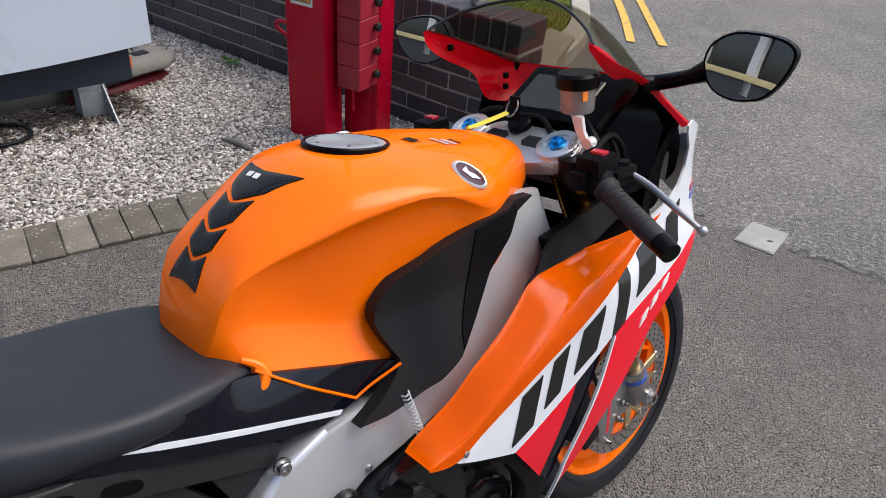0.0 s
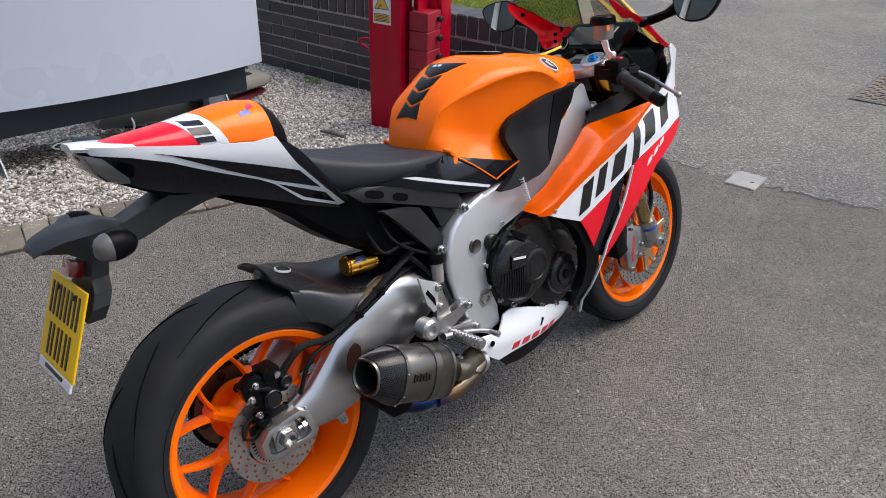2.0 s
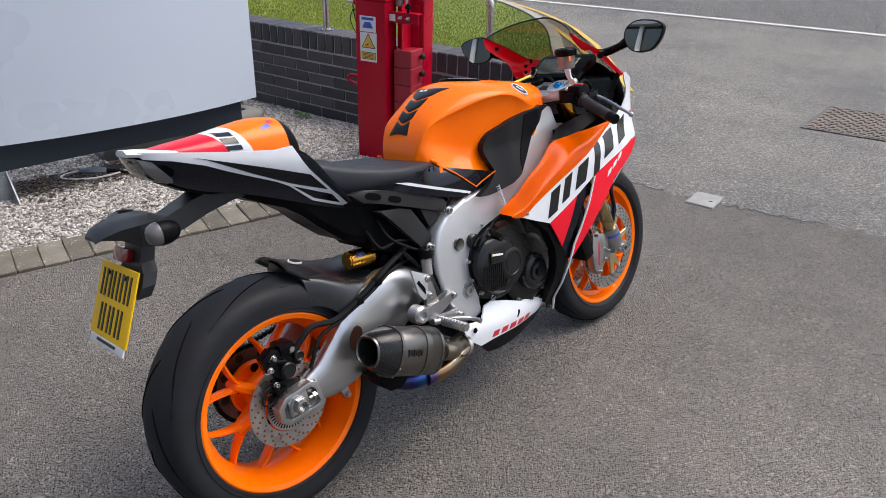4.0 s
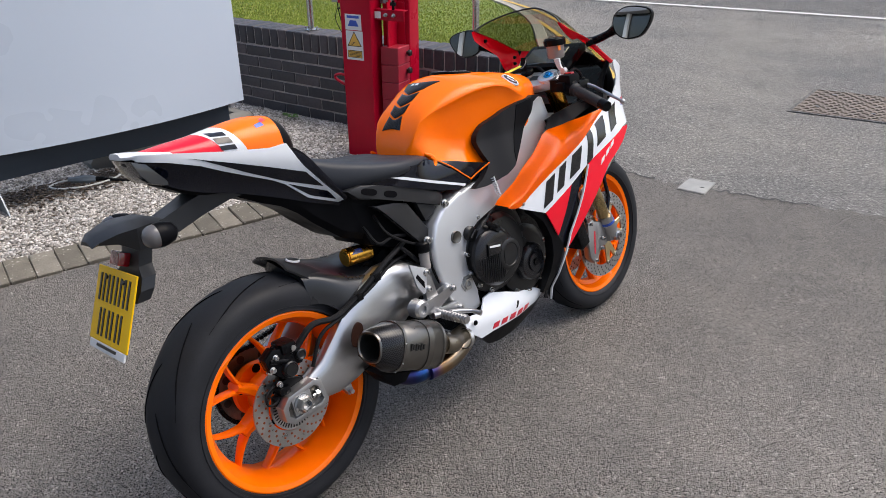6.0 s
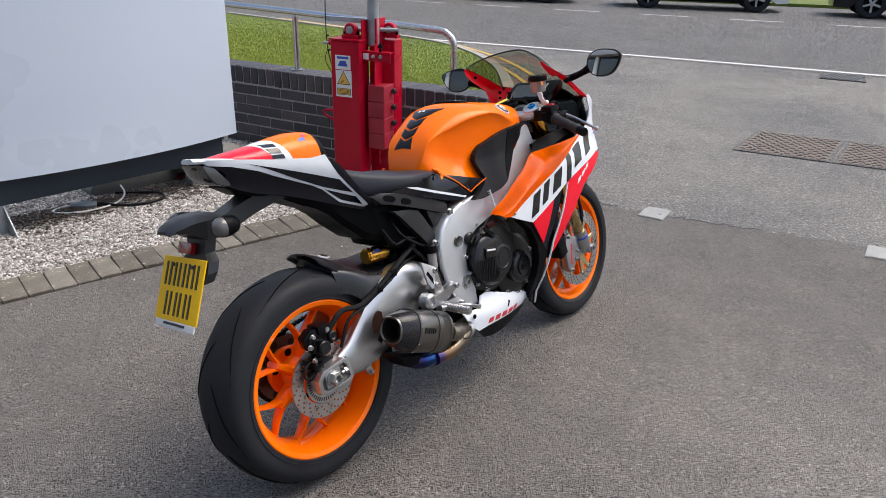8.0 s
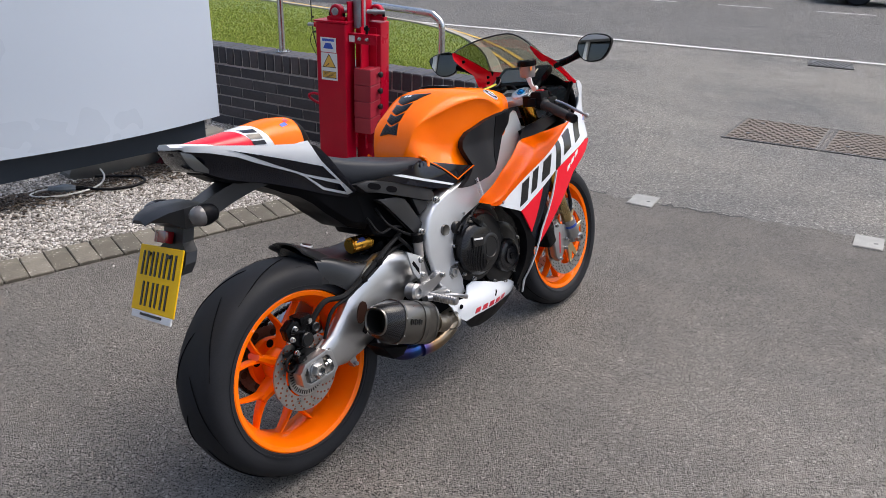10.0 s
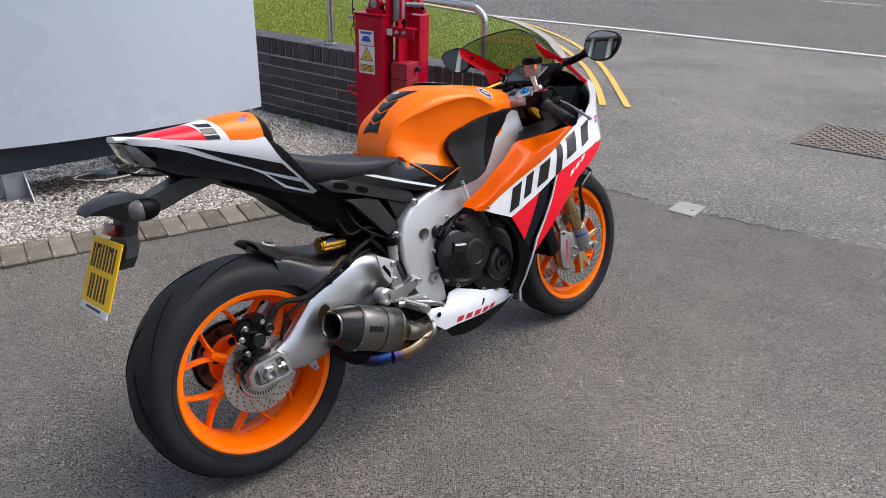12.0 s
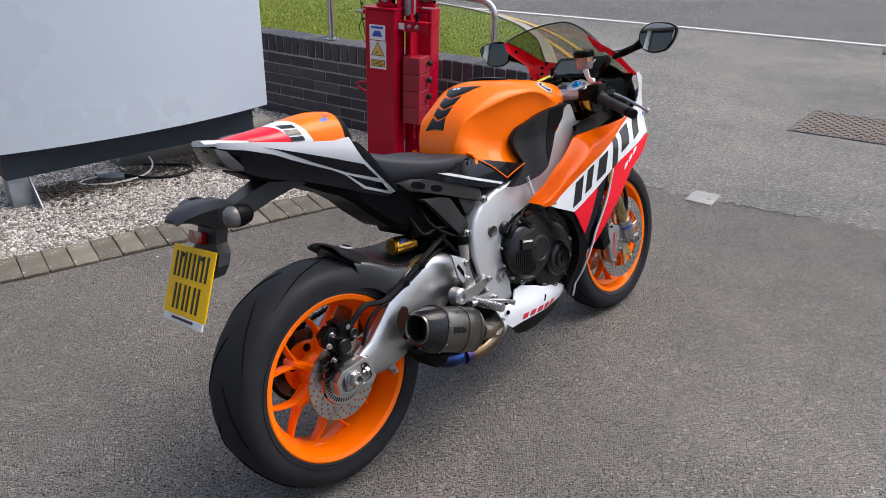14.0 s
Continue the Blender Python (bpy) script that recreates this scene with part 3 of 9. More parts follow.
def gravel():
    """Closely packed flat chippings: a jittered grid of rough pebbles, each a squashed, tilted lump."""
    rng = np.random.default_rng(11)
    pitch = 0.0118
    gx, gy = np.meshgrid(np.arange(-3.3, 0.4, pitch), np.arange(0.6, 4.9, pitch))
    P = np.stack([gx.ravel(), gy.ravel()], 1) + rng.uniform(-0.0058, 0.0058, (gx.size, 2))
    ka, n2, d2 = np.array(KA), np.array(kn), np.array(kd)
    w0, b2, e2 = np.array(W0), np.array(wb), np.array(wd)
    k, w = (P - ka) @ n2, (P - w0) @ b2
    P = P[(P[:, 0] > -2.66) & (k > 0.2) & (w < -0.004) & ((P - ka) @ d2 > -1.6) & ((P - w0) @ e2 < 1.12)]
    n = len(P)
    a6, a3 = np.arange(6) * np.pi / 3, np.arange(3) * 2 * np.pi / 3 + 0.5
    base = np.concatenate([np.stack([np.cos(a6), np.sin(a6), 0 * a6], 1), np.stack([0.55 * np.cos(a3), 0.55 * np.sin(a3), 0 * a3 + 0.85], 1), np.stack([0.55 * np.cos(a3), 0.55 * np.sin(a3), 0 * a3 - 0.85], 1)])
    V = np.repeat(base[None], n, 0) * rng.uniform(0.82, 1.18, (n, 12, 1))
    V[:, :6, 2] += rng.uniform(-0.25, 0.25, (n, 6))
    r = np.where(rng.random(n) < 0.94, rng.uniform(0.0062, 0.0100, n), rng.uniform(0.010, 0.015, n))
    V *= (r[:, None] * np.stack([rng.uniform(0.85, 1.35, n), rng.uniform(0.65, 0.95, n), rng.uniform(0.42, 0.75, n)], 1))[:, None]
    tilt, spin = rng.normal(0, 0.38, n), rng.uniform(0, 6.28, n)
    y, z = V[..., 1] * np.cos(tilt)[:, None] - V[..., 2] * np.sin(tilt)[:, None], V[..., 1] * np.sin(tilt)[:, None] + V[..., 2] * np.cos(tilt)[:, None]
    c, q = np.cos(spin)[:, None], np.sin(spin)[:, None]
    X, Y = V[..., 0] * c - y * q, V[..., 0] * q + y * c
    lift = 0.017 + 0.006 * np.sin(P[:, 0] * 5.1 + 1) * np.cos(P[:, 1] * 4.3) + rng.uniform(0, 0.009, n)
    out = np.stack([X + P[:, :1], Y + P[:, 1:], z + lift[:, None]], 2).reshape(-1, 3)
    tri = []
    for top, flip in (((6, 7, 8), False), ((9, 10, 11), True)):
        fs = [top] + [(2 * m, (2 * m + 1) % 6, top[m]) for m in range(3)] + [((2 * m + 1) % 6, (2 * m + 2) % 6, top[m]) for m in range(3)] + [(top[m], (2 * m + 2) % 6, top[(m + 1) % 3]) for m in range(3)]
        tri += [f[::-1] if flip else f for f in fs]
    F = (np.array(tri)[None] + 12 * np.arange(n)[:, None, None]).reshape(-1, 3)
    me = bpy.data.meshes.new("gravel")
    me.from_pydata(out.tolist(), [], F.tolist())
    me.materials.append(GRAVEL)
    return tagged(new("gravel", me), "pale mixed gravel in the bed", "gravel", "", "stuff")


gravel()



def litter(count, seed):
    """Dead leaves and dark chippings that gathered under the display panel."""
    rng = random.Random(seed)
    verts, faces = [], []
    for _ in range(count):
        u, v = rng.random(), abs(rng.gauss(0, 0.13))
        p = Vector((-1.40 - 0.92 * u, 3.02 - 0.93 * u)) + Vector((0.71, -0.70)) * (v - 0.24) + Vector((rng.uniform(-0.03, 0.03), rng.uniform(-0.03, 0.03)))
        a, L = rng.uniform(0, 6.3), rng.uniform(0.008, 0.022)
        d, n = Vector((math.cos(a), math.sin(a), rng.uniform(-0.3, 0.3))), Vector((-math.sin(a), math.cos(a), rng.uniform(-0.3, 0.3)))
        c = Vector((p.x, p.y, rng.uniform(0.026, 0.034)))
        i = len(verts)
        verts += [c - d * L, c - n * L * 0.45 + Vector((0, 0, 0.003)), c + d * L, c + n * L * 0.45 + Vector((0, 0, 0.003)), c + Vector((0, 0, 0.006)), c - Vector((0, 0, 0.004))]
        faces += [(i, i + 1, i + 4), (i + 1, i + 2, i + 4), (i + 2, i + 3, i + 4), (i + 3, i, i + 4), (i + 1, i, i + 5), (i + 2, i + 1, i + 5), (i + 3, i + 2, i + 5), (i, i + 3, i + 5)]
    me = bpy.data.meshes.new("leaf_litter")
    me.from_pydata([v[:] for v in verts], [], faces)
    me.materials.append(LITTER)
    return tagged(new("leaf_litter", me), "brown dead leaves and dark chips on the gravel under the panel", "leaf litter", "", "stuff")


litter(1500, 17)

# low dark brick wall
WALL_TOP, WALL_L, WALL_R, WALL_T = 0.60, -2.9, 1.29, 0.215


def on_wall(s, d, z):
    p = W0 + wd * s + wb * d
    return Vector((p.x, p.y, z))


WALL_POSE = Matrix.Translation((W0.x, W0.y, 0)) @ Matrix.Rotation(math.atan2(wd.y, wd.x), 4, "Z")
wall = tagged(part("wall_brick", box(WALL_R - WALL_L - 0.012, WALL_T - 0.012, WALL_TOP - 0.012, ((WALL_L + WALL_R) / 2, WALL_T / 2, WALL_TOP / 2 - 0.006)), MORTAR, at=WALL_POSE),
              "low wall of dark engineering bricks with pale mortar", "wall", "", "structure")

# lawn behind the wall, falling to the road, with its kerb
EDGE = [(0.42, 3.2), (0.50, 4.0), (0.66, 4.45), (0.79, 4.95), (0.86, 6.0), (0.90, 7.4), (0.68, 8.7), (0.14, 9.85), (-1.4, 11.4), (-4.2, 14.0), (-9, 18.0)]
edge = glide([(x, y, 0) for x, y in EDGE], 10)


def lawn():
    bm = bmesh.new()
    rows = []
    for i, e in enumerate(edge):
        t = (edge[min(i + 1, len(edge) - 1)] - edge[max(0, i - 1)]).normalized()
        inward = Vector((-t.y, t.x, 0))
        e2 = e + inward * 0.14
        f = i / (len(edge) - 1)
        s = WALL_R - 0.02 - f * 7.2
        b = on_wall(s, WALL_T - 0.01, WALL_TOP - 0.035)
        row = []
        for k in range(15):
            u = k / 14
            p = e2.lerp(b, u)
            p.z = 0.09 + (WALL_TOP - 0.13) * smooth01(0, 1, u) + 0.012 * noise.noise((p.x * 2, p.y * 2, 0))
            row.append(bm.verts.new(p))
        rows.append(row)
    for a, b in zip(rows, rows[1:]):
        for k in range(14):
            bm.faces.new((a[k], a[k + 1], b[k + 1], b[k]))
    return bm


lawn_bm = lawn()
lawn_faces = [([v.co.copy() for v in f.verts], f.calc_area()) for f in lawn_bm.faces]
tagged(part("ground_lawn", lawn_bm, LAWN_SOIL), "mown grass lawn behind the brick wall", "lawn", "", "structure")


def blades(faces, count, seed, near):
    """Short mown grass: narrow bent blades strewn over the lawn, denser near the wall."""
    rng = random.Random(seed)
    w = [a * (1.0 / (0.4 + (sum((v for v in vs), Vector()) / len(vs) - Vector(near)).length) ** 1.6) for vs, a in faces]
    verts, tris = [], []
    for vs, _ in rng.choices(faces, w, k=count):
        u, v = rng.random(), rng.random()
        p = (vs[0] * (1 - u) + vs[1] * u) * (1 - v) + (vs[3] * (1 - u) + vs[2] * u) * v
        far = 1 + 0.25 * (p - Vector(near)).length
        a, h = rng.uniform(0, 6.3), rng.uniform(0.008, 0.022)
        d = Vector((math.cos(a), math.sin(a), 0)) * rng.uniform(0.0018, 0.003) * far
        lean = Vector((rng.uniform(-1, 1), rng.uniform(-1, 1), 0)) * h * 0.7
        i = len(verts)
        verts += [p - d, p + d, p + d * 0.7 + lean * 0.4 + Vector((0, 0, h * 0.6)), p - d * 0.7 + lean * 0.4 + Vector((0, 0, h * 0.6)), p + lean + Vector((0, 0, h))]
        tris += [(i, i + 1, i + 2, i + 3), (i + 3, i + 2, i + 4)]
    me = bpy.data.meshes.new("grass")
    me.from_pydata([v[:] for v in verts], [], tris)
    me.materials.append(GRASS)
    return tagged(new("grass", me), "short mown grass blades with a few dry ones", "grass", "", "stuff")


blades(lawn_faces, 150000, 4, (-0.5, 4.2, 0.5))


def kerb_line():
    bm = bmesh.new()
    rings = []
    for i, e in enumerate(edge):
        t = (edge[min(i + 1, len(edge) - 1)] - edge[max(0, i - 1)]).normalized()
        inward = Vector((-t.y, t.x, 0))
        rings.append([e + Vector((0, 0, -0.05)), e + Vector((0, 0, 0.085)), e + inward * 0.02 + Vector((0, 0, 0.105)), e + inward * 0.13 + Vector((0, 0, 0.11)), e + inward * 0.15 + Vector((0, 0, -0.05))])
    return loft(rings)


tagged(part("trim_kerb", kerb_line(), KERB_STONE), "pale concrete kerb round the lawn", "kerb", "", "structure")
flat("pavement_corner", [(0.36, 3.15), (0.44, 3.3), (0.5, 4.0), (0.64, 4.45), (0.5, 4.6), (0.2, 4.1), (0.15, 3.4)], 0.125, PAVER, "brown concrete paving beside the lawn kerb", "pavement", 0.12)

# ---- the motorcycle ----
# x forward from the rear axle, y to its left, z up; it leans on its side stand.
bike = thing("motorcycle", pose(-0.529, 0.229, 0, 0, 0, 47.4) @ pose(0, 0, 0, -12, 0, 0),
             "orange, white, red and black sports motorcycle leaning on its side stand", "motorcycle")

REAR_R, FRONT_R, BASE = 0.312, 0.298, 1.412


def bolt(p, r, h, parent, mat=STEEL, name="bolt", side=-1):
    """A flanged socket bolt that points out along y."""
    s = side
    b = lathe([(r * 1.35, 0), (r * 1.35, s * h * 0.3), (r, s * h * 0.35), (r, s * h * 0.92), (r * 0.9, s * h), (r * 0.5, s * h), (r * 0.45, s * h * 0.6), (0, s * h * 0.6)], 14)
    return part(name, moved(b, Matrix.Translation(p)), mat, parent)


def wheel(name, cx, cz, R, half_tyre, half_rim, front):
    """Rim with its spoke pairs, hub and tyre, turned round the y axis."""
    at = Matrix.Translation((cx, 0, cz))
    rr = 0.2225 if front else 0.2260
    rim_profile = [(rr, -half_rim), (rr + 0.006, -half_rim + 0.003), (rr + 0.005, -half_rim + 0.011), (rr - 0.004, -half_rim + 0.014), (rr - 0.012, -half_rim + 0.03),
                   (rr - 0.026, -half_rim * 0.35), (rr - 0.026, half_rim * 0.35), (rr - 0.012, half_rim - 0.03), (rr - 0.004, half_rim - 0.014), (rr + 0.005, half_rim - 0.011), (rr + 0.006, half_rim - 0.003),
                   (rr, half_rim), (rr - 0.012, half_rim - 0.004), (rr - 0.022, half_rim - 0.028), (rr - 0.036, half_rim * 0.3), (rr - 0.036, -half_rim * 0.3), (rr - 0.022, -half_rim + 0.028), (rr - 0.012, -half_rim + 0.004)]
    w = part(name, lathe(rim_profile, 80, True), ORANGE, bike, "orange cast alloy wheel", 40, at)
    # tyre: rounded crown, sidewalls, bead
    ang = [i * math.pi / 18 for i in range(19)]
    side = rr + 0.004
    outer = []
    for a in ang:
        c, s = math.cos(a), math.sin(a)
        y = -half_tyre * (abs(c) ** 0.85) * (1 if c >= 0 else -1)
        k = s ** (0.72 if not front else 0.75)
        outer.append((side + 0.028 + (R - side - 0.028) * k, y))
    prof = [(side - 0.006, -half_rim + 0.012), (side + 0.003, -half_rim - 0.004), (side + 0.014, -half_tyre * 0.97)] + outer + [(side + 0.014, half_tyre * 0.97), (side + 0.003, half_rim + 0.004), (side - 0.006, half_rim - 0.012), (side - 0.02, 0)]
    t = part("tyre", lathe(prof, 96, True), RUBBER, w, "black sports tyre with fine tread cuts", 60)
    # moulded rings on the sidewall
    for rad, wd_ in ((side + 0.012, 0.002), (side + 0.028, 0.0012)):
        ring = lathe([(rad - wd_, -half_tyre * 0.965), (rad - wd_, -half_tyre * 0.99), (rad + wd_, -half_tyre * 0.995), (rad + wd_, -half_tyre * 0.965)], 96, True)
        part("sidewall_ring", ring, RUBBER, w)
    # tread cuts: slim dark grooves that sweep from the crown to the shoulder
    def crown(y):
        c = min(1, abs(y) / half_tyre) ** (1 / 0.85)
        return side + 0.028 + (R - side - 0.028) * (max(0, 1 - c * c) ** 0.5) ** (0.72 if not front else 0.75)
    n = 9 if not front else 11
    for i in range(n):
        for sgn in (-1, 1):
            a0 = 2 * math.pi * (i + (0.5 if sgn > 0 else 0)) / n
            pts = []
            for k in range(8):
                u = k / 7
                y = sgn * half_tyre * (0.12 + 0.72 * u)
                a = a0 + 0.62 * u * (0.55 + 0.45 * u) + (0.10 if k == 7 else 0)
                r = crown(y) + 0.0006
                pts.append((r * math.cos(a), y, r * math.sin(a)))
            g = tube(pts, [0.0006] + [0.0016] * 6 + [0.0006], 6, 2)
            part("tread_groove", g, GROOVE, w)
    # hub and spokes
    hub_w = 0.075 if not front else 0.055
    hub_r = 0.058 if not front else 0.042
    part("hub", lathe([(0.02, -hub_w), (hub_r * 0.62, -hub_w), (hub_r * 0.7, -hub_w * 0.8), (hub_r, -hub_w * 0.35), (hub_r * 1.05, 0), (hub_r, hub_w * 0.35), (hub_r * 0.7, hub_w * 0.8), (hub_r * 0.62, hub_w), (0.02, hub_w)], 48, True), ORANGE, w, "orange wheel hub")
    for i in range(6):
        a0 = 2 * math.pi * i / 6 + (0.2 if front else 0.42)
        node_r = 0.118 if not front else 0.105

        def limb(r0, r1, a_in, a_out, w0, w1, t0, t1):
            rings = []
            for k in range(6):
                u = k / 5
                a, r = a_in + (a_out - a_in) * u, r0 + (r1 - r0) * u
                ww, tt = w0 + (w1 - w0) * u, t0 + (t1 - t0) * u
                c, sn = math.cos(a), math.sin(a)
                ring = []
                for q in range(10):
                    b = 2 * math.pi * q / 10
                    e1, e2 = math.copysign(abs(math.cos(b)) ** 0.7, math.cos(b)), math.copysign(abs(math.sin(b)) ** 0.7, math.sin(b))
                    ring.append((r * c - e1 * ww * sn, e2 * tt - 0.006, r * sn + e1 * ww * c))
                rings.append(ring)
            return loft(rings)
        part("spoke_root", limb(hub_r * 0.7, node_r + 0.006, a0, a0, 0.017, 0.010, 0.040 if not front else 0.028, 0.026 if not front else 0.02), ORANGE, w)
        for s in (-1, 1):
            part("spoke", limb(node_r - 0.010, rr - 0.026, a0 + s * 0.055, a0 + s * (0.34 if not front else 0.30), 0.0062, 0.0052, 0.021 if not front else 0.016, 0.013), ORANGE, w)
    return w


def drilled_disc(r0, r1, y, mat, parent, rows, name="brake_disc", thick=0.005, holes=28, hole_mat=SIGN_BLACK):
    d = part(name, lathe([(r0, y - thick / 2), (r1, y - thick / 2), (r1, y + thick / 2), (r0, y + thick / 2)], 72, True), mat, parent, "drilled steel brake disc")
    bms = []
    for j, rr in enumerate(rows):
        for i in range(holes):
            a = 2 * math.pi * (i + 0.33 * j) / holes
            c = lathe([(0.0032, -thick / 2 - 0.0006), (0.0032, thick / 2 + 0.0006)], 8)
            bms.append(moved(c, Matrix.Translation((rr * math.cos(a), y, rr * math.sin(a)))))
    part("disc_drilling", merged(*bms), hole_mat, parent)
    return d


rear = wheel("rear_wheel", 0, 0.321, REAR_R, 0.0895, 0.084, False)
drilled_disc(0.070, 0.11, -0.088, DISC_STEEL, rear, (0.078, 0.088, 0.097, 0.105), holes=20, hole_mat=SHADED_HUB)
part("sensor_ring", lathe([(0.044, -0.096), (0.066, -0.096), (0.066, -0.092), (0.044, -0.092)], 60, True), DISC_STEEL, rear, "slotted steel sensor ring")
slots = [moved(box(0.0030, 0.0052, 0.011, (0, 0, 0.0555)), Matrix.Translation((0, -0.0945, 0)) @ Matrix.Rotation(2 * math.pi * i / 44, 4, "Y")) for i in range(44)]
part("sensor_slots", merged(*slots), SIGN_BLACK, rear)
for k in range(5):
    part("disc_arm", moved(prism([(0.02, -0.012), (0.078, -0.006), (0.078, 0.006), (0.02, 0.012)], -0.089, -0.085, 0.001, 1), Matrix.Rotation(2 * math.pi * k / 5 + 0.3, 4, "Y")), SATIN_BLACK, rear)
part("cush_drive", lathe([(0.02, 0.06), (0.070, 0.06), (0.075, 0.07), (0.070, 0.085), (0.02, 0.085)], 40, True), ORANGE, rear)


def sprocket(parent):
    n, pts = 43, []
    for i in range(n):
        a = 2 * math.pi * i / n
        for da, r in ((-0.3, 0.098), (-0.12, 0.106), (0.12, 0.106), (0.3, 0.098)):
            pts.append((r * math.cos(a + da * 2 * math.pi / n), r * math.sin(a + da * 2 * math.pi / n)))
    part("sprocket", prism(pts, 0.098, 0.104), CHAIN_STEEL, parent, "toothed steel rear sprocket")
    for i in range(5):
        a = radians(160 + 72 * i)
        part("hub_hole", moved(lathe([(0.0125, 0.0606), (0.0115, 0.0588), (0.0, 0.0594)], 20), Matrix.Translation((0.057 * math.cos(a), 0, 0.057 * math.sin(a)))), SATIN_BLACK, parent)
    links = []
    for i in range(52):
        a = math.pi * 0.42 + i * (math.pi * 1.25) / 52
        m = Matrix.Translation((0.105 * math.cos(a), 0.101, 0.105 * math.sin(a))) @ Matrix.Rotation(-a + math.pi / 2, 4, "Y")
        links.append(moved(box(0.0125, 0.014 if i % 2 else 0.018, 0.011, bevel=0.003, seg=1), m))
    for i in range(8):
        a = 2 * math.pi * i / 8 + 0.2
        part("sprocket_hole", moved(lathe([(0.011, 0.0972), (0.011, 0.1048)], 16), Matrix.Translation((0.082 * math.cos(a), 0, 0.082 * math.sin(a)))), SIGN_BLACK, parent)
    part("chain_on_sprocket", merged(*links), SATIN_BLACK, parent, "oily drive chain")


sprocket(rear)
for z0, z1 in ((0.43, 0.49), (0.222, 0.37)):
    runs = []
    for k in range(34):
        u = k / 33
        runs.append(moved(box(0.0135, 0.015 if k % 2 else 0.019, 0.011, bevel=0.003, seg=1), Matrix.Translation((0.03 + 0.44 * u, 0.101, z0 + (z1 - z0) * u)) @ Matrix.Rotation(-math.atan2(z1 - z0, 0.44), 4, "Y")))
    part("drive_chain", merged(*runs), SATIN_BLACK, bike, "oily drive chain")

front = wheel("front_wheel", BASE, 0.293, FRONT_R, 0.061, 0.05, True)
for s in (-1, 1):
    drilled_disc(0.118, 0.16, s * 0.073, DISC_STEEL, front, (0.127, 0.137, 0.146, 0.154), holes=30)
    for i in range(5):
        a = 2 * math.pi * i / 5
        arm = [(0.035 * math.cos(a - 0.45), 0.035 * math.sin(a - 0.45)), (0.119 * math.cos(a - 0.30), 0.119 * math.sin(a - 0.30)), (0.123 * math.cos(a - 0.16), 0.123 * math.sin(a - 0.16)),
               (0.07 * math.cos(a), 0.07 * math.sin(a)), (0.123 * math.cos(a + 0.16), 0.123 * math.sin(a + 0.16)), (0.119 * math.cos(a + 0.30), 0.119 * math.sin(a + 0.30)), (0.035 * math.cos(a + 0.45), 0.035 * math.sin(a + 0.45))]
        part("disc_carrier_arm", prism(arm, s * 0.071, s * 0.078, 0.0015, 1), BRASS, front, "pale gold disc carrier")
        for q in (-0.23, 0.23):
            b = lathe([(0.009, s * 0.069), (0.009, s * 0.079), (0.005, s * 0.080), (0.005, s * 0.077), (0, s * 0.077)], 14)
            part("disc_bobbin", moved(b, Matrix.Translation((0.119 * math.cos(a + q), 0, 0.119 * math.sin(a + q)))), STEEL, front)

# ---- tank ----
tank_top = curve([(0.514, 0.80), (0.525, 0.845), (0.552, 0.893), (0.592, 0.935), (0.640, 0.968), (0.69, 0.990), (0.74, 1.000), (0.84, 0.991), (0.96, 0.969), (1.05, 0.951), (1.09, 0.941), (1.12, 0.924), (1.13, 0.900)])
tank_w = curve([(0.514, 0.055), (0.524, 0.075), (0.56, 0.097), (0.62, 0.122), (0.69, 0.147), (0.76, 0.164), (0.86, 0.178), (0.93, 0.168), (1.0, 0.136), (1.05, 0.107), (1.10, 0.079), (1.12, 0.064), (1.128, 0.05)])
tank_sh = curve([(0.514, 0.79), (0.535, 0.85), (0.56, 0.896), (0.60, 0.915), (0.66, 0.931), (0.735, 0.947), (0.80, 0.951), (0.85, 0.941), (0.885, 0.922), (0.92, 0.902), (0.97, 0.893), (1.04, 0.885), (1.13, 0.868)])  # crease along the flank
tank_low = curve([(0.514, 0.787), (0.53, 0.797), (0.60, 0.778), (0.73, 0.738), (0.78, 0.745), (0.90, 0.79), (1.03, 0.845), (1.13, 0.865)])


def tank_p(x):
    return 2.3 - 0.45 * smooth01(0.54, 0.64, x) + 1.3 * smooth01(0.84, 0.97, x)


def tank_c(x):
    """Half-width at the crease."""
    return tank_w(x) * (1.0 - 0.04 * smooth01(0.54, 0.62, x) * (1 - smooth01(0.86, 0.95, x)))


def tank_y(x, z):
    """Half-width of the tank at a place on its flank: dome above the crease, hollow for the knee below."""
    zs, zt, w = tank_sh(x), tank_top(x), tank_c(x)
    if z >= zs:
        u = min(1, (z - zs) / max(1e-4, zt - zs))
        return w * (1 - u ** tank_p(x)) ** (1 / tank_p(x))
    d = zs - z
    dent = (0.015 * (1 - math.exp(-d / 0.020)) + 0.08 * min(d, 0.09)) * smooth01(0.54, 0.66, x) * (1 - 0.85 * smooth01(0.86, 0.96, x))
    skirt = 0.45 * max(0, tank_low(x) + 0.060 - z) * smooth01(0.52, 0.56, x) * (1 - smooth01(0.66, 0.74, x))
    return w - dent + 0.30 * max(0, min(0.80, zs - 0.03) - z) + skirt


def tank_slim(x):
    return 0.91 + 0.09 * smooth01(0.62, 0.78, x)


def tank_mid(x):
    return -0.010 * (1 - smooth01(0.62, 0.78, x))


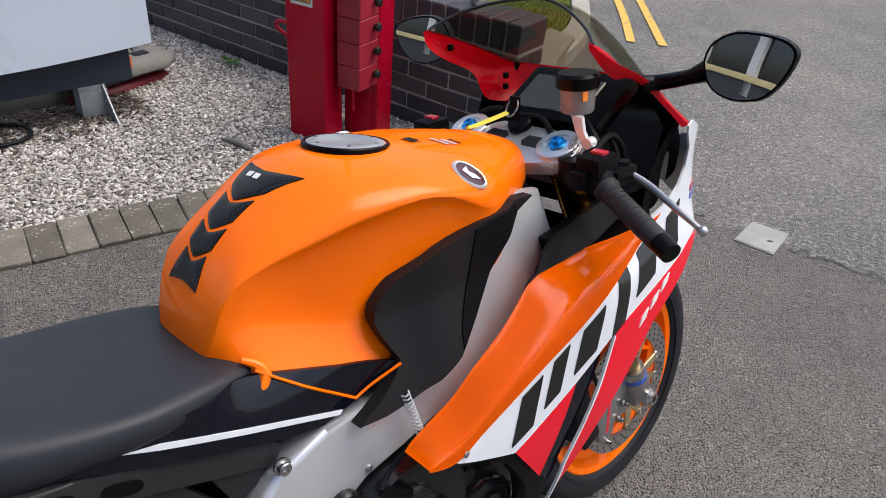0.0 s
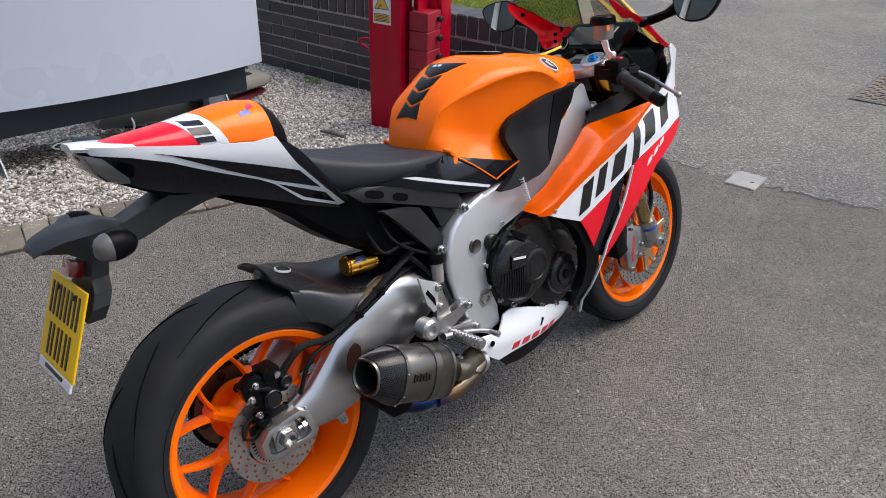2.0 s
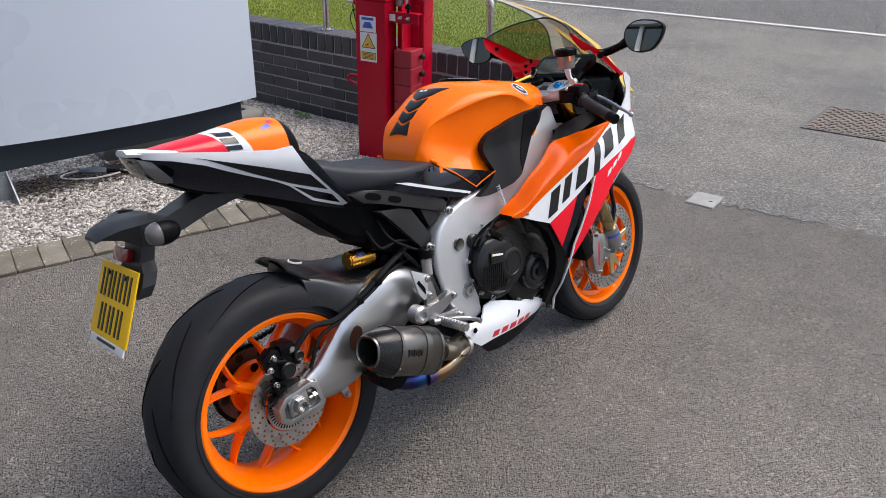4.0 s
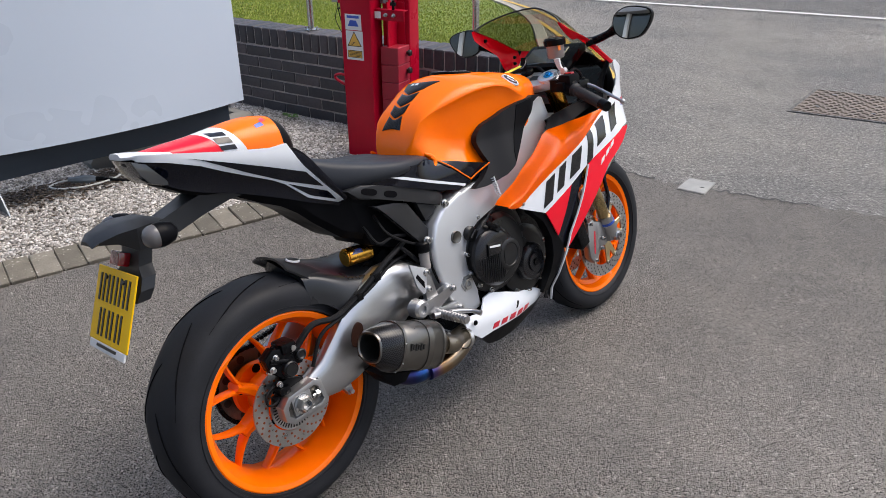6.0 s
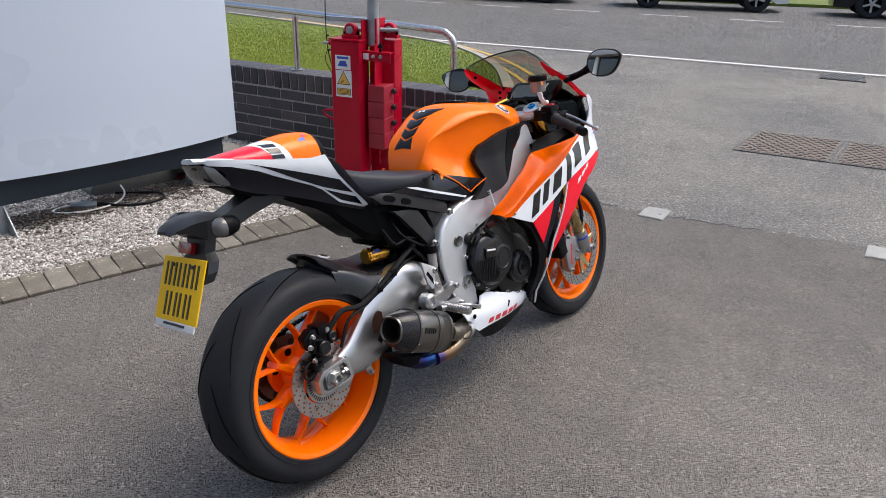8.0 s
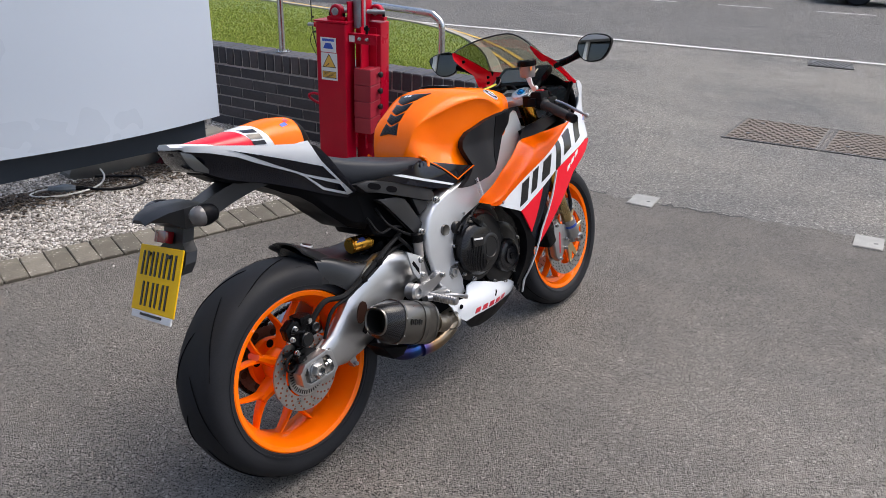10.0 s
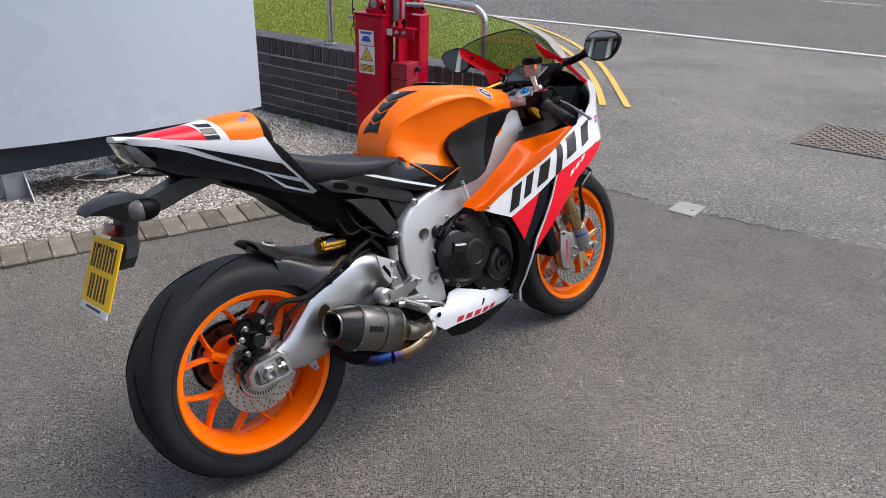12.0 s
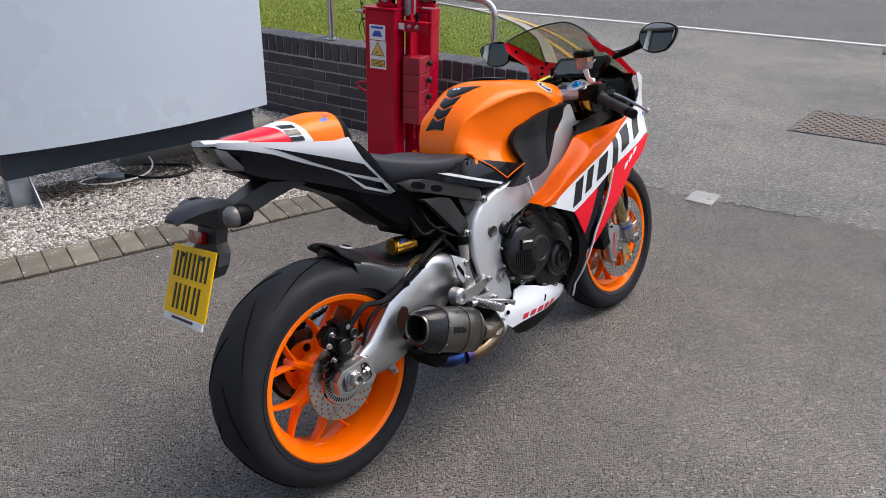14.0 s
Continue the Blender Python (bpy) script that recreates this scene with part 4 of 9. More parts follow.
def tank_mesh():
    rings = []
    xs = [0.514, 0.517, 0.521, 0.527, 0.535] + [0.545 + 0.0171 * i for i in range(34)] + [1.122, 1.127, 1.13]
    for x in xs:
        zs, zt, zl = tank_sh(x), tank_top(x), tank_low(x)
        half = [(tank_y(x, z), z) for z in (zl + (zs - zl) * (1 - (1 - k / 18) ** 1.7) for k in range(18))]
        for k in range(17):
            a = k / 16 * math.pi / 2
            half.append((tank_c(x) * max(0, math.cos(a)) ** (2 / tank_p(x)), zs + (zt - zs) * math.sin(a) ** (2 / tank_p(x))))
        f, m = tank_slim(x), tank_mid(x)
        rings.append([(x, m - f * y, z) for y, z in half] + [(x, m + f * y, z) for y, z in half[-2::-1]])
    return loft(rings)


part("fuel_tank", tank_mesh(), ORANGE, bike, "glossy orange fuel tank", 50)
PAD = [(1.030, 0.884), (0.985, 0.890), (0.907, 0.887), (0.824, 0.873), (0.754, 0.851), (0.733, 0.839), (0.719, 0.826), (0.714, 0.808), (0.717, 0.792), (0.726, 0.768), (0.737, 0.746), (0.722, 0.729), (0.692, 0.708), (0.652, 0.690), (0.692, 0.686), (0.738, 0.688), (0.785, 0.697), (0.826, 0.716), (0.868, 0.757), (0.914, 0.808), (0.955, 0.842), (0.995, 0.870)]
PANEL = [(0.890, 0.880), (0.94, 0.884), (0.985, 0.885), (0.990, 0.868), (0.952, 0.841), (0.911, 0.807), (0.866, 0.758), (0.832, 0.724), (0.838, 0.755), (0.852, 0.785), (0.870, 0.818)]


def pad_y(x, z):
    return max(0.150 + 0.27 * max(0, 0.81 - z) - 0.05 * max(0, 0.725 - x) + 0.016 * smooth01(0.74, 0.82, x) * (1 - smooth01(0.95, 1.0, x)), tank_y(x, max(z, tank_low(x)))) + 0.005


for s in (-1, 1):
    part("knee_pad", sheet(PAD, lambda x, z: s * pad_y(x, z), 0.02, 0.012), KNEE_PAD, bike, "textured black knee pad")
    part("knee_panel", sheet(PANEL, lambda x, z: s * (pad_y(x, z) + 0.002), 0.004, 0.012), MATT_BLACK, bike, "smooth black panel at the tank's front edge")

# rubber grip chevrons down the back of the tank
def tank_skin(x, y):
    """A place on the tank's dome."""
    zs, zt = tank_sh(x), tank_top(x)
    k = min(0.999, abs(y - tank_mid(x)) / (tank_c(x) * tank_slim(x)))
    return Vector((x, y, zs + (zt - zs) * (1 - k ** tank_p(x)) ** (1 / tank_p(x))))


def lifted(x, y, up):
    d = (tank_skin(x + 0.004, y) - tank_skin(x - 0.004, y)).cross(tank_skin(x, y + 0.004) - tank_skin(x, y - 0.004)).normalized()
    return tank_skin(x, y) + d * up


def skin_pad(low, high, n, m, up, dome=0.0):
    """A pad on the dome between two lines across it, with its rim down to the skin."""
    bm = bmesh.new()
    grid = []
    for j in range(m + 1):
        row = []
        for i in range(n + 1):
            q = i / n * 2 - 1
            (xa, ya), (xb, yb) = low(q), high(q)
            x, y = xa + (xb - xa) * j / m, ya + (yb - ya) * j / m
            rim = min(1, 3 * (1 - abs(q))) * min(1, 6 * min(j, m - j) / m)
            row.append((bm.verts.new(lifted(x, y, up + dome * rim)), bm.verts.new(lifted(x, y, -0.003))))
        grid.append(row)
    for j in range(m):
        for i in range(n):
            bm.faces.new((grid[j][i][0], grid[j + 1][i][0], grid[j + 1][i + 1][0], grid[j][i + 1][0]))
    loop = [(0, i) for i in range(n + 1)] + [(j, n) for j in range(1, m + 1)] + [(m, i) for i in range(n - 1, -1, -1)] + [(j, 0) for j in range(m - 1, 0, -1)]
    for a, b in zip(loop, loop[1:] + loop[:1]):
        ga, gb = grid[a[0]][a[1]], grid[b[0]][b[1]]
        bm.faces.new((ga[0], gb[0], gb[1], ga[1]))
    return bm


for tip, (xs, ys), notch, (xw, yw) in ((0.633, (0.656, 0.041), 0.684, (0.700, 0.066)), (0.595, (0.6115, 0.032), 0.629, (0.6425, 0.036)), (0.566, (0.578, 0.029), 0.591, (0.602, 0.031)), (0.546, (0.5435, 0.037), 0.562, (0.571, 0.026))):
    low = lambda q: (tip + (xs - tip) * abs(q) ** 1.3, 0.003 + ys * q)
    high = lambda q: (notch + (xw - notch) * abs(q) ** 1.5, 0.003 + yw * q)
    part("tank_grip", skin_pad(low, high, 16, 8, 0.0016, 0.0022), CARBON, bike, "carbon-look rubber tank grip", 50)
for x0, y0 in ((0.668, 0.019), (0.667, 0.001)):
    part("grip_mark", skin_pad(lambda q: (x0, y0 + 0.006 * q), lambda q: (x0 + 0.008, y0 + 0.002 + 0.006 * q), 4, 2, 0.0044), DECAL_WHITE, bike)

# filler cap
CAP = Matrix.Translation((0.812, 0, 0.9948)) @ Matrix.Rotation(radians(9.5), 4, "Y") @ Matrix.Rotation(radians(-90), 4, "X") @ Matrix.Scale(0.89, 4)
cap = part("filler_ring", moved(lathe([(0.070, 0.006), (0.070, -0.001), (0.068, -0.003), (0.065, -0.003), (0.063, 0.006)], 48, True), CAP), SATIN_BLACK, bike, "black ring of the filler cap")
part("filler_cap", moved(lathe([(0.0625, 0.002), (0.0625, -0.002), (0.058, -0.004), (0.044, -0.004), (0.041, -0.002), (0, -0.002)], 40), CAP), CAP_GREY, cap, "grey alloy filler cap")
for i in range(6):
    b = lathe([(0.0035, 0), (0.0035, -0.0052), (0.002, -0.0052), (0.002, -0.0042), (0, -0.0042)], 10)
    part("bolt", moved(b, CAP @ Matrix.Translation((0.052 * math.cos(i * 1.047), 0, 0.052 * math.sin(i * 1.047)))), STEEL, cap)

# badge on the tank's shoulder
for s in (-1, 1):
    out = Vector((0.20, s * 0.62, 0.76)).normalized()
    along = (Vector((0.55, s * 0.55, -0.55)) - out * Vector((0.55, s * 0.55, -0.55)).dot(out)).normalized()
    side = out.cross(along)
    oval = Matrix.Translation(Vector((0.906, s * 0.147, 0.949)) + out * 0.001) @ Matrix((along, out, side)).transposed().to_4x4() @ Matrix.Diagonal((1.0, 1.0, 0.70, 1.0))
    bg_ = part("tank_badge", moved(lathe([(0.0285, -0.010), (0.0290, 0.0015), (0.0265, 0.0038), (0.0240, 0.0030), (0.0, 0.0030)], 40), oval), YOKE_SILVER, bike, "oval badge with a silver rim")
    part("badge_face", moved(lathe([(0.0240, 0.002), (0.0238, 0.0034), (0.0, 0.0040)], 36), oval), BADGE_RED, bg_, "dark red and black enamel")
    part("badge_shape", moved(prism([(-0.014, -0.008), (0.004, -0.012), (0.016, 0.0), (0.006, 0.004), (-0.004, 0.0), (-0.010, 0.010)], 0.0040, 0.0048), oval), YOKE_SILVER, bg_)

# small decals on the tank's front
def top_decal(x0, x1, y0, y1, mat):
    bm = bmesh.new()
    g = []
    for i in range(7):
        row = []
        for k in range(7):
            x, y = x0 + (x1 - x0) * i / 6, y0 + (y1 - y0) * k / 6
            zs, zt, q = tank_sh(x), tank_top(x), min(0.999, abs(y) / tank_c(x))
            row.append(bm.verts.new((x, y, zs + (zt - zs) * (1 - q ** tank_p(x)) ** (1 / tank_p(x)) + 0.0022)))
        g.append(row)
    for a, b in zip(g, g[1:]):
        for k in range(6):
            bm.faces.new((a[k], b[k], b[k + 1], a[k + 1]))
    bmesh.ops.solidify(bm, geom=bm.faces[:], thickness=0.002)
    part("tank_decal", bm, mat, bike, "small printed decal")


for x0, x1, y0, y1, mat in ((0.895, 0.912, -0.045, -0.020, DECAL_BLACK), (0.935, 0.943, -0.075, -0.035, DECAL_WHITE), (0.948, 0.955, -0.078, -0.045, DECAL_WHITE), (0.960, 0.966, -0.075, -0.050, DECAL_BLACK)):
    top_decal(x0, x1, y0, y1, mat)

# ---- seat ----
seat_top = curve([(0.14, 0.912), (0.17, 0.910), (0.22, 0.892), (0.32, 0.861), (0.40, 0.842), (0.49, 0.830), (0.55, 0.816), (0.585, 0.797)])
seat_w = curve([(0.14, 0.085), (0.22, 0.115), (0.33, 0.143), (0.42, 0.149), (0.50, 0.138), (0.55, 0.120), (0.585, 0.095)])
seat_low = curve([(0.14, 0.86), (0.20, 0.808), (0.26, 0.782), (0.36, 0.779), (0.49, 0.774), (0.585, 0.776)])
rings = []
for i in range(30):
    x = 0.14 + 0.445 * i / 29
    zt, zl, w = seat_top(x), seat_low(x), seat_w(x)
    ring = []
    for k in range(32):
        a = 2 * math.pi * k / 32
        c, s = math.cos(a), math.sin(a)
        y = w * math.copysign(abs(c) ** (0.6 if s > 0 else 0.3), c)
        dish = 0.008 * (1 - (y / w) ** 2) if s > 0 else 0
        z = zl + (zt - zl) * (0.45 + 0.55 * math.copysign(abs(s) ** 0.55, s) if s > 0 else 0.45 + 0.45 * s) - dish
        ring.append((x, y, z))
    rings.append(ring)
part("seat", loft(rings), SEAT_VINYL, bike, "black vinyl rider's seat", 50)

# ---- tail ----
tail_w = curve([(-0.205, 0.02), (-0.19, 0.045), (-0.15, 0.068), (-0.08, 0.088), (0.0, 0.102), (0.08, 0.112), (0.18, 0.120), (0.26, 0.125)])
tail_top = curve([(-0.205, 0.996), (-0.12, 0.980), (-0.02, 0.958), (0.08, 0.945), (0.14, 0.932), (0.17, 0.905), (0.20, 0.862), (0.26, 0.775)])
tail_bot = curve([(-0.205, 0.975), (-0.17, 0.935), (-0.10, 0.893), (0.0, 0.860), (0.10, 0.82), (0.18, 0.785), (0.26, 0.755)])


def tail_y(x, z):
    u = (z - tail_bot(x)) / max(0.01, tail_top(x) - tail_bot(x))
    return tail_w(x) * (0.70 + 0.30 * smooth01(0, 0.9, u))


rings = []
for i in range(26):
    x = -0.205 + 0.46 * i / 25
    zt, zl = tail_top(x), tail_bot(x)
    half = [(tail_y(x, zl + (zt - zl) * k / 10), zl + (zt - zl) * k / 10) for k in range(11)]
    rings.append([(x, -y, z) for y, z in half] + [(x, y, z) for y, z in half[::-1]])
part("tail_body", loft(rings), GLOSS_BLACK, bike, "gloss black tail fairing", 40)

WHITE_TAIL = [(-0.205, 0.997), (-0.12, 0.982), (-0.02, 0.962), (0.08, 0.946), (0.120, 0.947), (0.140, 0.908), (0.155, 0.885), (0.207, 0.822), (0.250, 0.775), (0.246, 0.768), (0.169, 0.801), (0.142, 0.825), (0.112, 0.851), (0.081, 0.869), (0.017, 0.898), (-0.033, 0.921), (-0.078, 0.944), (-0.14, 0.967), (-0.19, 0.980)]
INSETS = ([(-0.100, 0.966), (-0.011, 0.934), (0.070, 0.904), (0.158, 0.870), (0.200, 0.823), (0.113, 0.858), (0.018, 0.905), (-0.030, 0.931), (-0.076, 0.956)],
          [(0.118, 0.850), (0.211, 0.808), (0.236, 0.779), (0.172, 0.807)])
for s in (-1, 1):
    part("tail_white_panel", sheet(WHITE_TAIL, lambda x, z: s * (tail_y(x, z) + 0.005), 0.007, 0.01), WHITE, bike, "white upper tail panel")
    for st in INSETS:
        part("tail_inset", sheet(st, lambda x, z: s * (tail_y(x, z) + 0.0066), 0.003, 0.01), GLOSS_BLACK, bike, "gloss black inset edged in white")

# seat cowl in three colours
cowl_top = curve([(-0.165, 0.992), (-0.12, 0.996), (-0.05, 1.000), (0.02, 1.007), (0.09, 1.013), (0.138, 1.008), (0.17, 0.990), (0.182, 0.970)])
cowl_w = curve([(-0.165, 0.042), (-0.12, 0.053), (-0.08, 0.061), (0.0, 0.074), (0.08, 0.083), (0.13, 0.083), (0.17, 0.074), (0.182, 0.066)])
cowl_base = curve([(-0.165, 0.984), (-0.12, 0.974), (-0.02, 0.953), (0.08, 0.938), (0.13, 0.930), (0.182, 0.932)])


def cowl_ring(x, grow=0.0, slant=0.0):
    ring = []
    for k in range(25):
        a = math.pi * k / 24
        c, s = math.cos(a), math.sin(a)
        q = x - slant * (s - 0.5)
        zt, zb, w = cowl_top(q) + grow, cowl_base(q), cowl_w(q) + grow
        ring.append((q, -w * math.copysign(abs(c) ** 0.75, c), zb + (zt - zb) * s ** 0.8))
    return ring


for x0, x1, s0, s1, mat, label in ((-0.165, -0.021, 0.0, 0.030, RED, "red rear of the seat cowl"), (-0.0205, 0.031, 0.030, 0.030, WHITE, "white band of the seat cowl"), (0.0315, 0.138, 0.030, 0.0, ORANGE, "orange front of the seat cowl")):
    part("seat_cowl", loft([cowl_ring(x0 + (x1 - x0) * k / 12, 0.0, s0 + (s1 - s0) * k / 12) for k in range(13)]), mat, bike, label, 50)
part("seat_cowl_pad", loft([cowl_ring(0.1385, 0.0)] + [[(x, y * sc, z + dz) for x, y, z in cowl_ring(xx, -0.001)] for xx, sc, dz in ((0.150, 1.0, -0.001), (0.162, 0.97, -0.004), (0.174, 0.90, -0.012), (0.182, 0.80, -0.026))]), MATT_BLACK, bike, "black bump pad on the seat cowl")


def cowl_y(x, z):
    zt, zb, w = cowl_top(x), cowl_base(x), cowl_w(x)
    s = min(1, max(0, (z - zb) / (zt - zb))) ** (1 / 0.8)
    return w * (max(0, 1 - s * s)) ** (0.5 * 0.75)


for s in (-1, 1):
    for z0, z1 in ((0.962, 0.972), (0.977, 0.990), (0.994, 1.0015)):
        bar = [(-0.012 - 0.3 * (z0 - 0.96), z0), (0.022 - 0.3 * (z0 - 0.96), z0 - 0.004), (0.022 - 0.3 * (z1 - 0.96), z1 - 0.003), (-0.012 - 0.3 * (z1 - 0.96), z1)]
        part("cowl_mark", sheet(bar, lambda x, z: s * (cowl_y(x, z) + 0.0015), 0.003, 0.006), DECAL_BLACK, bike)
    part("cowl_badge", sheet([(0.105, 0.998), (0.122, 1.001), (0.120, 1.007), (0.106, 1.005)], lambda x, z: s * (cowl_y(x, z) + 0.0015), 0.003, 0.006), DECAL_RED, bike)
    part("cowl_badge", sheet([(0.085, 0.990), (0.108, 0.992), (0.104, 1.000), (0.083, 0.997)], lambda x, z: s * (cowl_y(x, z) + 0.0015), 0.003, 0.006), DECAL_BLUE, bike)

part("tail_tip", loft([[(x, -w, z), (x, -w * 0.6, z + 0.007), (x, w * 0.6, z + 0.007), (x, w, z), (x, w * 0.9, z - 0.006), (x, -w * 0.9, z - 0.006)] for x, z, w in ((-0.215, 0.995, 0.03), (-0.20, 0.993, 0.044), (-0.17, 0.988, 0.060), (-0.12, 0.978, 0.078))]), WHITE, bike, "white tip of the tail", 40)
# tail lamp and under-tail
part("tail_lamp", prism([(-0.207, 0.985), (-0.195, 0.952), (-0.178, 0.930), (-0.142, 0.916), (-0.128, 0.935), (-0.14, 0.962)], -0.052, 0.052, 0.008), CLEAR_GREY, bike, "smoked tail lamp lens")
part("under_tail", loft([[(x, -w, zt), (x, -w * 0.92, zb + 0.02), (x, -w * 0.7, zb), (x, w * 0.7, zb), (x, w * 0.92, zb + 0.02), (x, w, zt)] for x, w, zt, zb in
     ((-0.15, 0.05, 0.93, 0.915), (-0.10, 0.062, 0.91, 0.885), (0.0, 0.070, 0.88, 0.852), (0.06, 0.074, 0.85, 0.818), (0.11, 0.076, 0.83, 0.795), (0.15, 0.078, 0.81, 0.765), (0.19, 0.079, 0.79, 0.725), (0.26, 0.081, 0.77, 0.665), (0.32, 0.088, 0.79, 0.640), (0.37, 0.082, 0.78, 0.645), (0.40, 0.075, 0.77, 0.68))]), MATT_BLACK, bike, "black plastic under-tail", 30)
hanger = part("plate_hanger", loft([[(x - 0.02 * c, y * w, z + 0.03 * c) for c, y in ((0.65, -1), (-0.65, -1), (-0.65, 1), (0.65, 1))] for x, z, w in ((0.02, 0.872, 0.058), (-0.03, 0.868, 0.052), (-0.09, 0.850, 0.036), (-0.15, 0.830, 0.030), (-0.20, 0.825, 0.032))]), HANGER_PLASTIC, bike, "charcoal plastic number plate hanger arm", 30)
part("hanger_head", loft([[(x, -w, zt - 0.012), (x, -w * 0.55, zt), (x, w * 0.55, zt), (x, w, zt - 0.012), (x, w * 0.8, zb), (x, -w * 0.8, zb)] for x, w, zt, zb in
     ((-0.165, 0.035, 0.85, 0.81), (-0.20, 0.055, 0.866, 0.80), (-0.24, 0.072, 0.868, 0.805), (-0.275, 0.062, 0.866, 0.830), (-0.31, 0.045, 0.856, 0.838), (-0.322, 0.03, 0.846, 0.838))]), HANGER_PLASTIC, hanger, "black plastic hood over the plate", 30)
part("plate_bracket", loft([[(x - 0.016, -w, z), (x + 0.014, -w, z), (x + 0.014, w, z), (x - 0.016, w, z)] for x, z, w in ((-0.215, 0.83, 0.045), (-0.224, 0.80, 0.044), (-0.232, 0.77, 0.042), (-0.240, 0.750, 0.064), (-0.252, 0.725, 0.068), (-0.263, 0.70, 0.056))]), HANGER_PLASTIC, hanger, "", 30)
PT = Matrix.Translation((-0.267, 0.014, 0.752)) @ Matrix.Rotation(radians(24.5), 4, "Y")
part("red_reflector", moved(box(0.024, 0.048, 0.030, (-0.006, 0.004, 0.034), 0.004), PT), REFLECTOR, hanger, "red rear reflector")
plate = part("number_plate", moved(box(0.004, 0.200, 0.163, (-0.008, 0, -0.072), 0.0015, 1), PT), PLATE_YELLOW, hanger, "yellow number plate with plain dark bars")
part("plate_foot", moved(box(0.0045, 0.185, 0.018, (-0.0082, 0, -0.1625), 0.001, 1), PT), SIGN_WHITE, plate, "white strip under the plate")
for row, z, n in ((0, -0.035, 4), (1, -0.110, 3)):
    for i in range(n):
        y = (0.5 - (i + 0.5) / n) * 0.17 * (1 if n == 4 else 0.80)
        part("plate_mark", moved(box(0.002, 0.0075, 0.060, (-0.0108, y + 0.010, z)), PT), SIGN_BLACK, plate)
        part("plate_mark", moved(box(0.002, 0.0075, 0.060, (-0.0108, y - 0.010, z)), PT), SIGN_BLACK, plate)
part("plate_smallprint", moved(box(0.002, 0.10, 0.006, (-0.0112, 0, -0.160)), PT), SIGN_BLACK, plate)
for y in (-0.045, 0.045):
    part("bolt", moved(lathe([(0.005, 0), (0.005, -0.004), (0, -0.005)], 10), PT @ Matrix.Translation((-0.0102, y, -0.012)) @ Matrix.Rotation(radians(-90), 4, "Z")), SIGN_BLACK, plate)
for s in (-1, 1):
    stem = part("indicator", tube([(-0.212, s * 0.05, 0.832), (-0.214, s * 0.085, 0.832)], [0.010, 0.014], 10, 1), HANGER_PLASTIC, hanger)
    at_ = Matrix.Translation((-0.214, s * 0.105, 0.836)) @ Matrix.Rotation(radians(90), 4, "Z")
    part("indicator_shell", moved(lathe([(0.0, -0.040), (0.010, -0.038), (0.021, -0.028), (0.0262, -0.008), (0.0262, 0.006), (0, 0.007)], 20), at_), MATT_BLACK, stem, "black indicator shell")
    part("indicator_lens", moved(lathe([(0.0, 0.007), (0.0255, 0.0065), (0.0245, 0.016), (0.019, 0.027), (0.010, 0.033), (0, 0.034)], 20), at_), LENS_CLEAR, stem, "clear indicator lens")

# ---- frame and subframe ----
FRAME = [(0.99, 0.888), (1.09, 0.868), (1.10, 0.80), (1.05, 0.722), (0.97, 0.672), (0.894, 0.648), (0.83, 0.632), (0.784, 0.625), (0.72, 0.622), (0.66, 0.600), (0.612, 0.565), (0.600, 0.51), (0.612, 0.44), (0.630, 0.385), (0.640, 0.335), (0.60, 0.322), (0.565, 0.335), (0.53, 0.38),
         (0.500, 0.44), (0.484, 0.51), (0.486, 0.58), (0.505, 0.628), (0.545, 0.665), (0.62, 0.692), (0.72, 0.70), (0.80, 0.722), (0.86, 0.775), (0.91, 0.835), (0.945, 0.878)]
for s in (-1, 1):
    spar = prism(FRAME, s * 0.095, s * 0.154, 0.012, 3)
    for v in spar.verts:
        if abs(v.co.y) > 0.125:
            v.co.y += s * (0.018 * smooth01(0.60, 0.74, v.co.x) * (1 - smooth01(0.90, 1.02, v.co.x)) - 0.25 * max(0, v.co.z - 0.80) - 0.12 * max(0, v.co.x - 0.95))
    fr = part("frame_spar", spar, SILVER, bike, "silver twin-spar alloy frame", 40)
    part("frame_hole", moved(lathe([(0.0185, s * 0.153), (0.0175, s * 0.1622), (0.0155, s * 0.1612), (0.0, s * 0.1600)], 20), Matrix.Translation((0.573, 0, 0.571))), TITAN, fr, "round hole in the frame")
    nut = lathe([(0.026, s * 0.152), (0.025, s * 0.157), (0.017, s * 0.157), (0.017, s * 0.163), (0.009, s * 0.163), (0.009, s * 0.155), (0, s * 0.155)], 6)
    part("pivot_nut", moved(nut, Matrix.Translation((0.591, 0, 0.423))), STEEL, fr, "hexagonal swingarm pivot nut")
part("weld_bead", merged(*[moved(lathe([(0.0045, -0.01), (0.006, 0), (0.0045, 0.01)], 8), Matrix.Translation((0.745 - 0.004 * k, -0.150, 0.69 - 0.009 * k)) @ Matrix.Rotation(radians(90), 4, "X")) for k in range(8)]), SILVER, bike)
for p in ((0.552, -0.152, 0.676), (0.476, -0.140, 0.592)):
    bolt(p, 0.009, 0.012, bike)

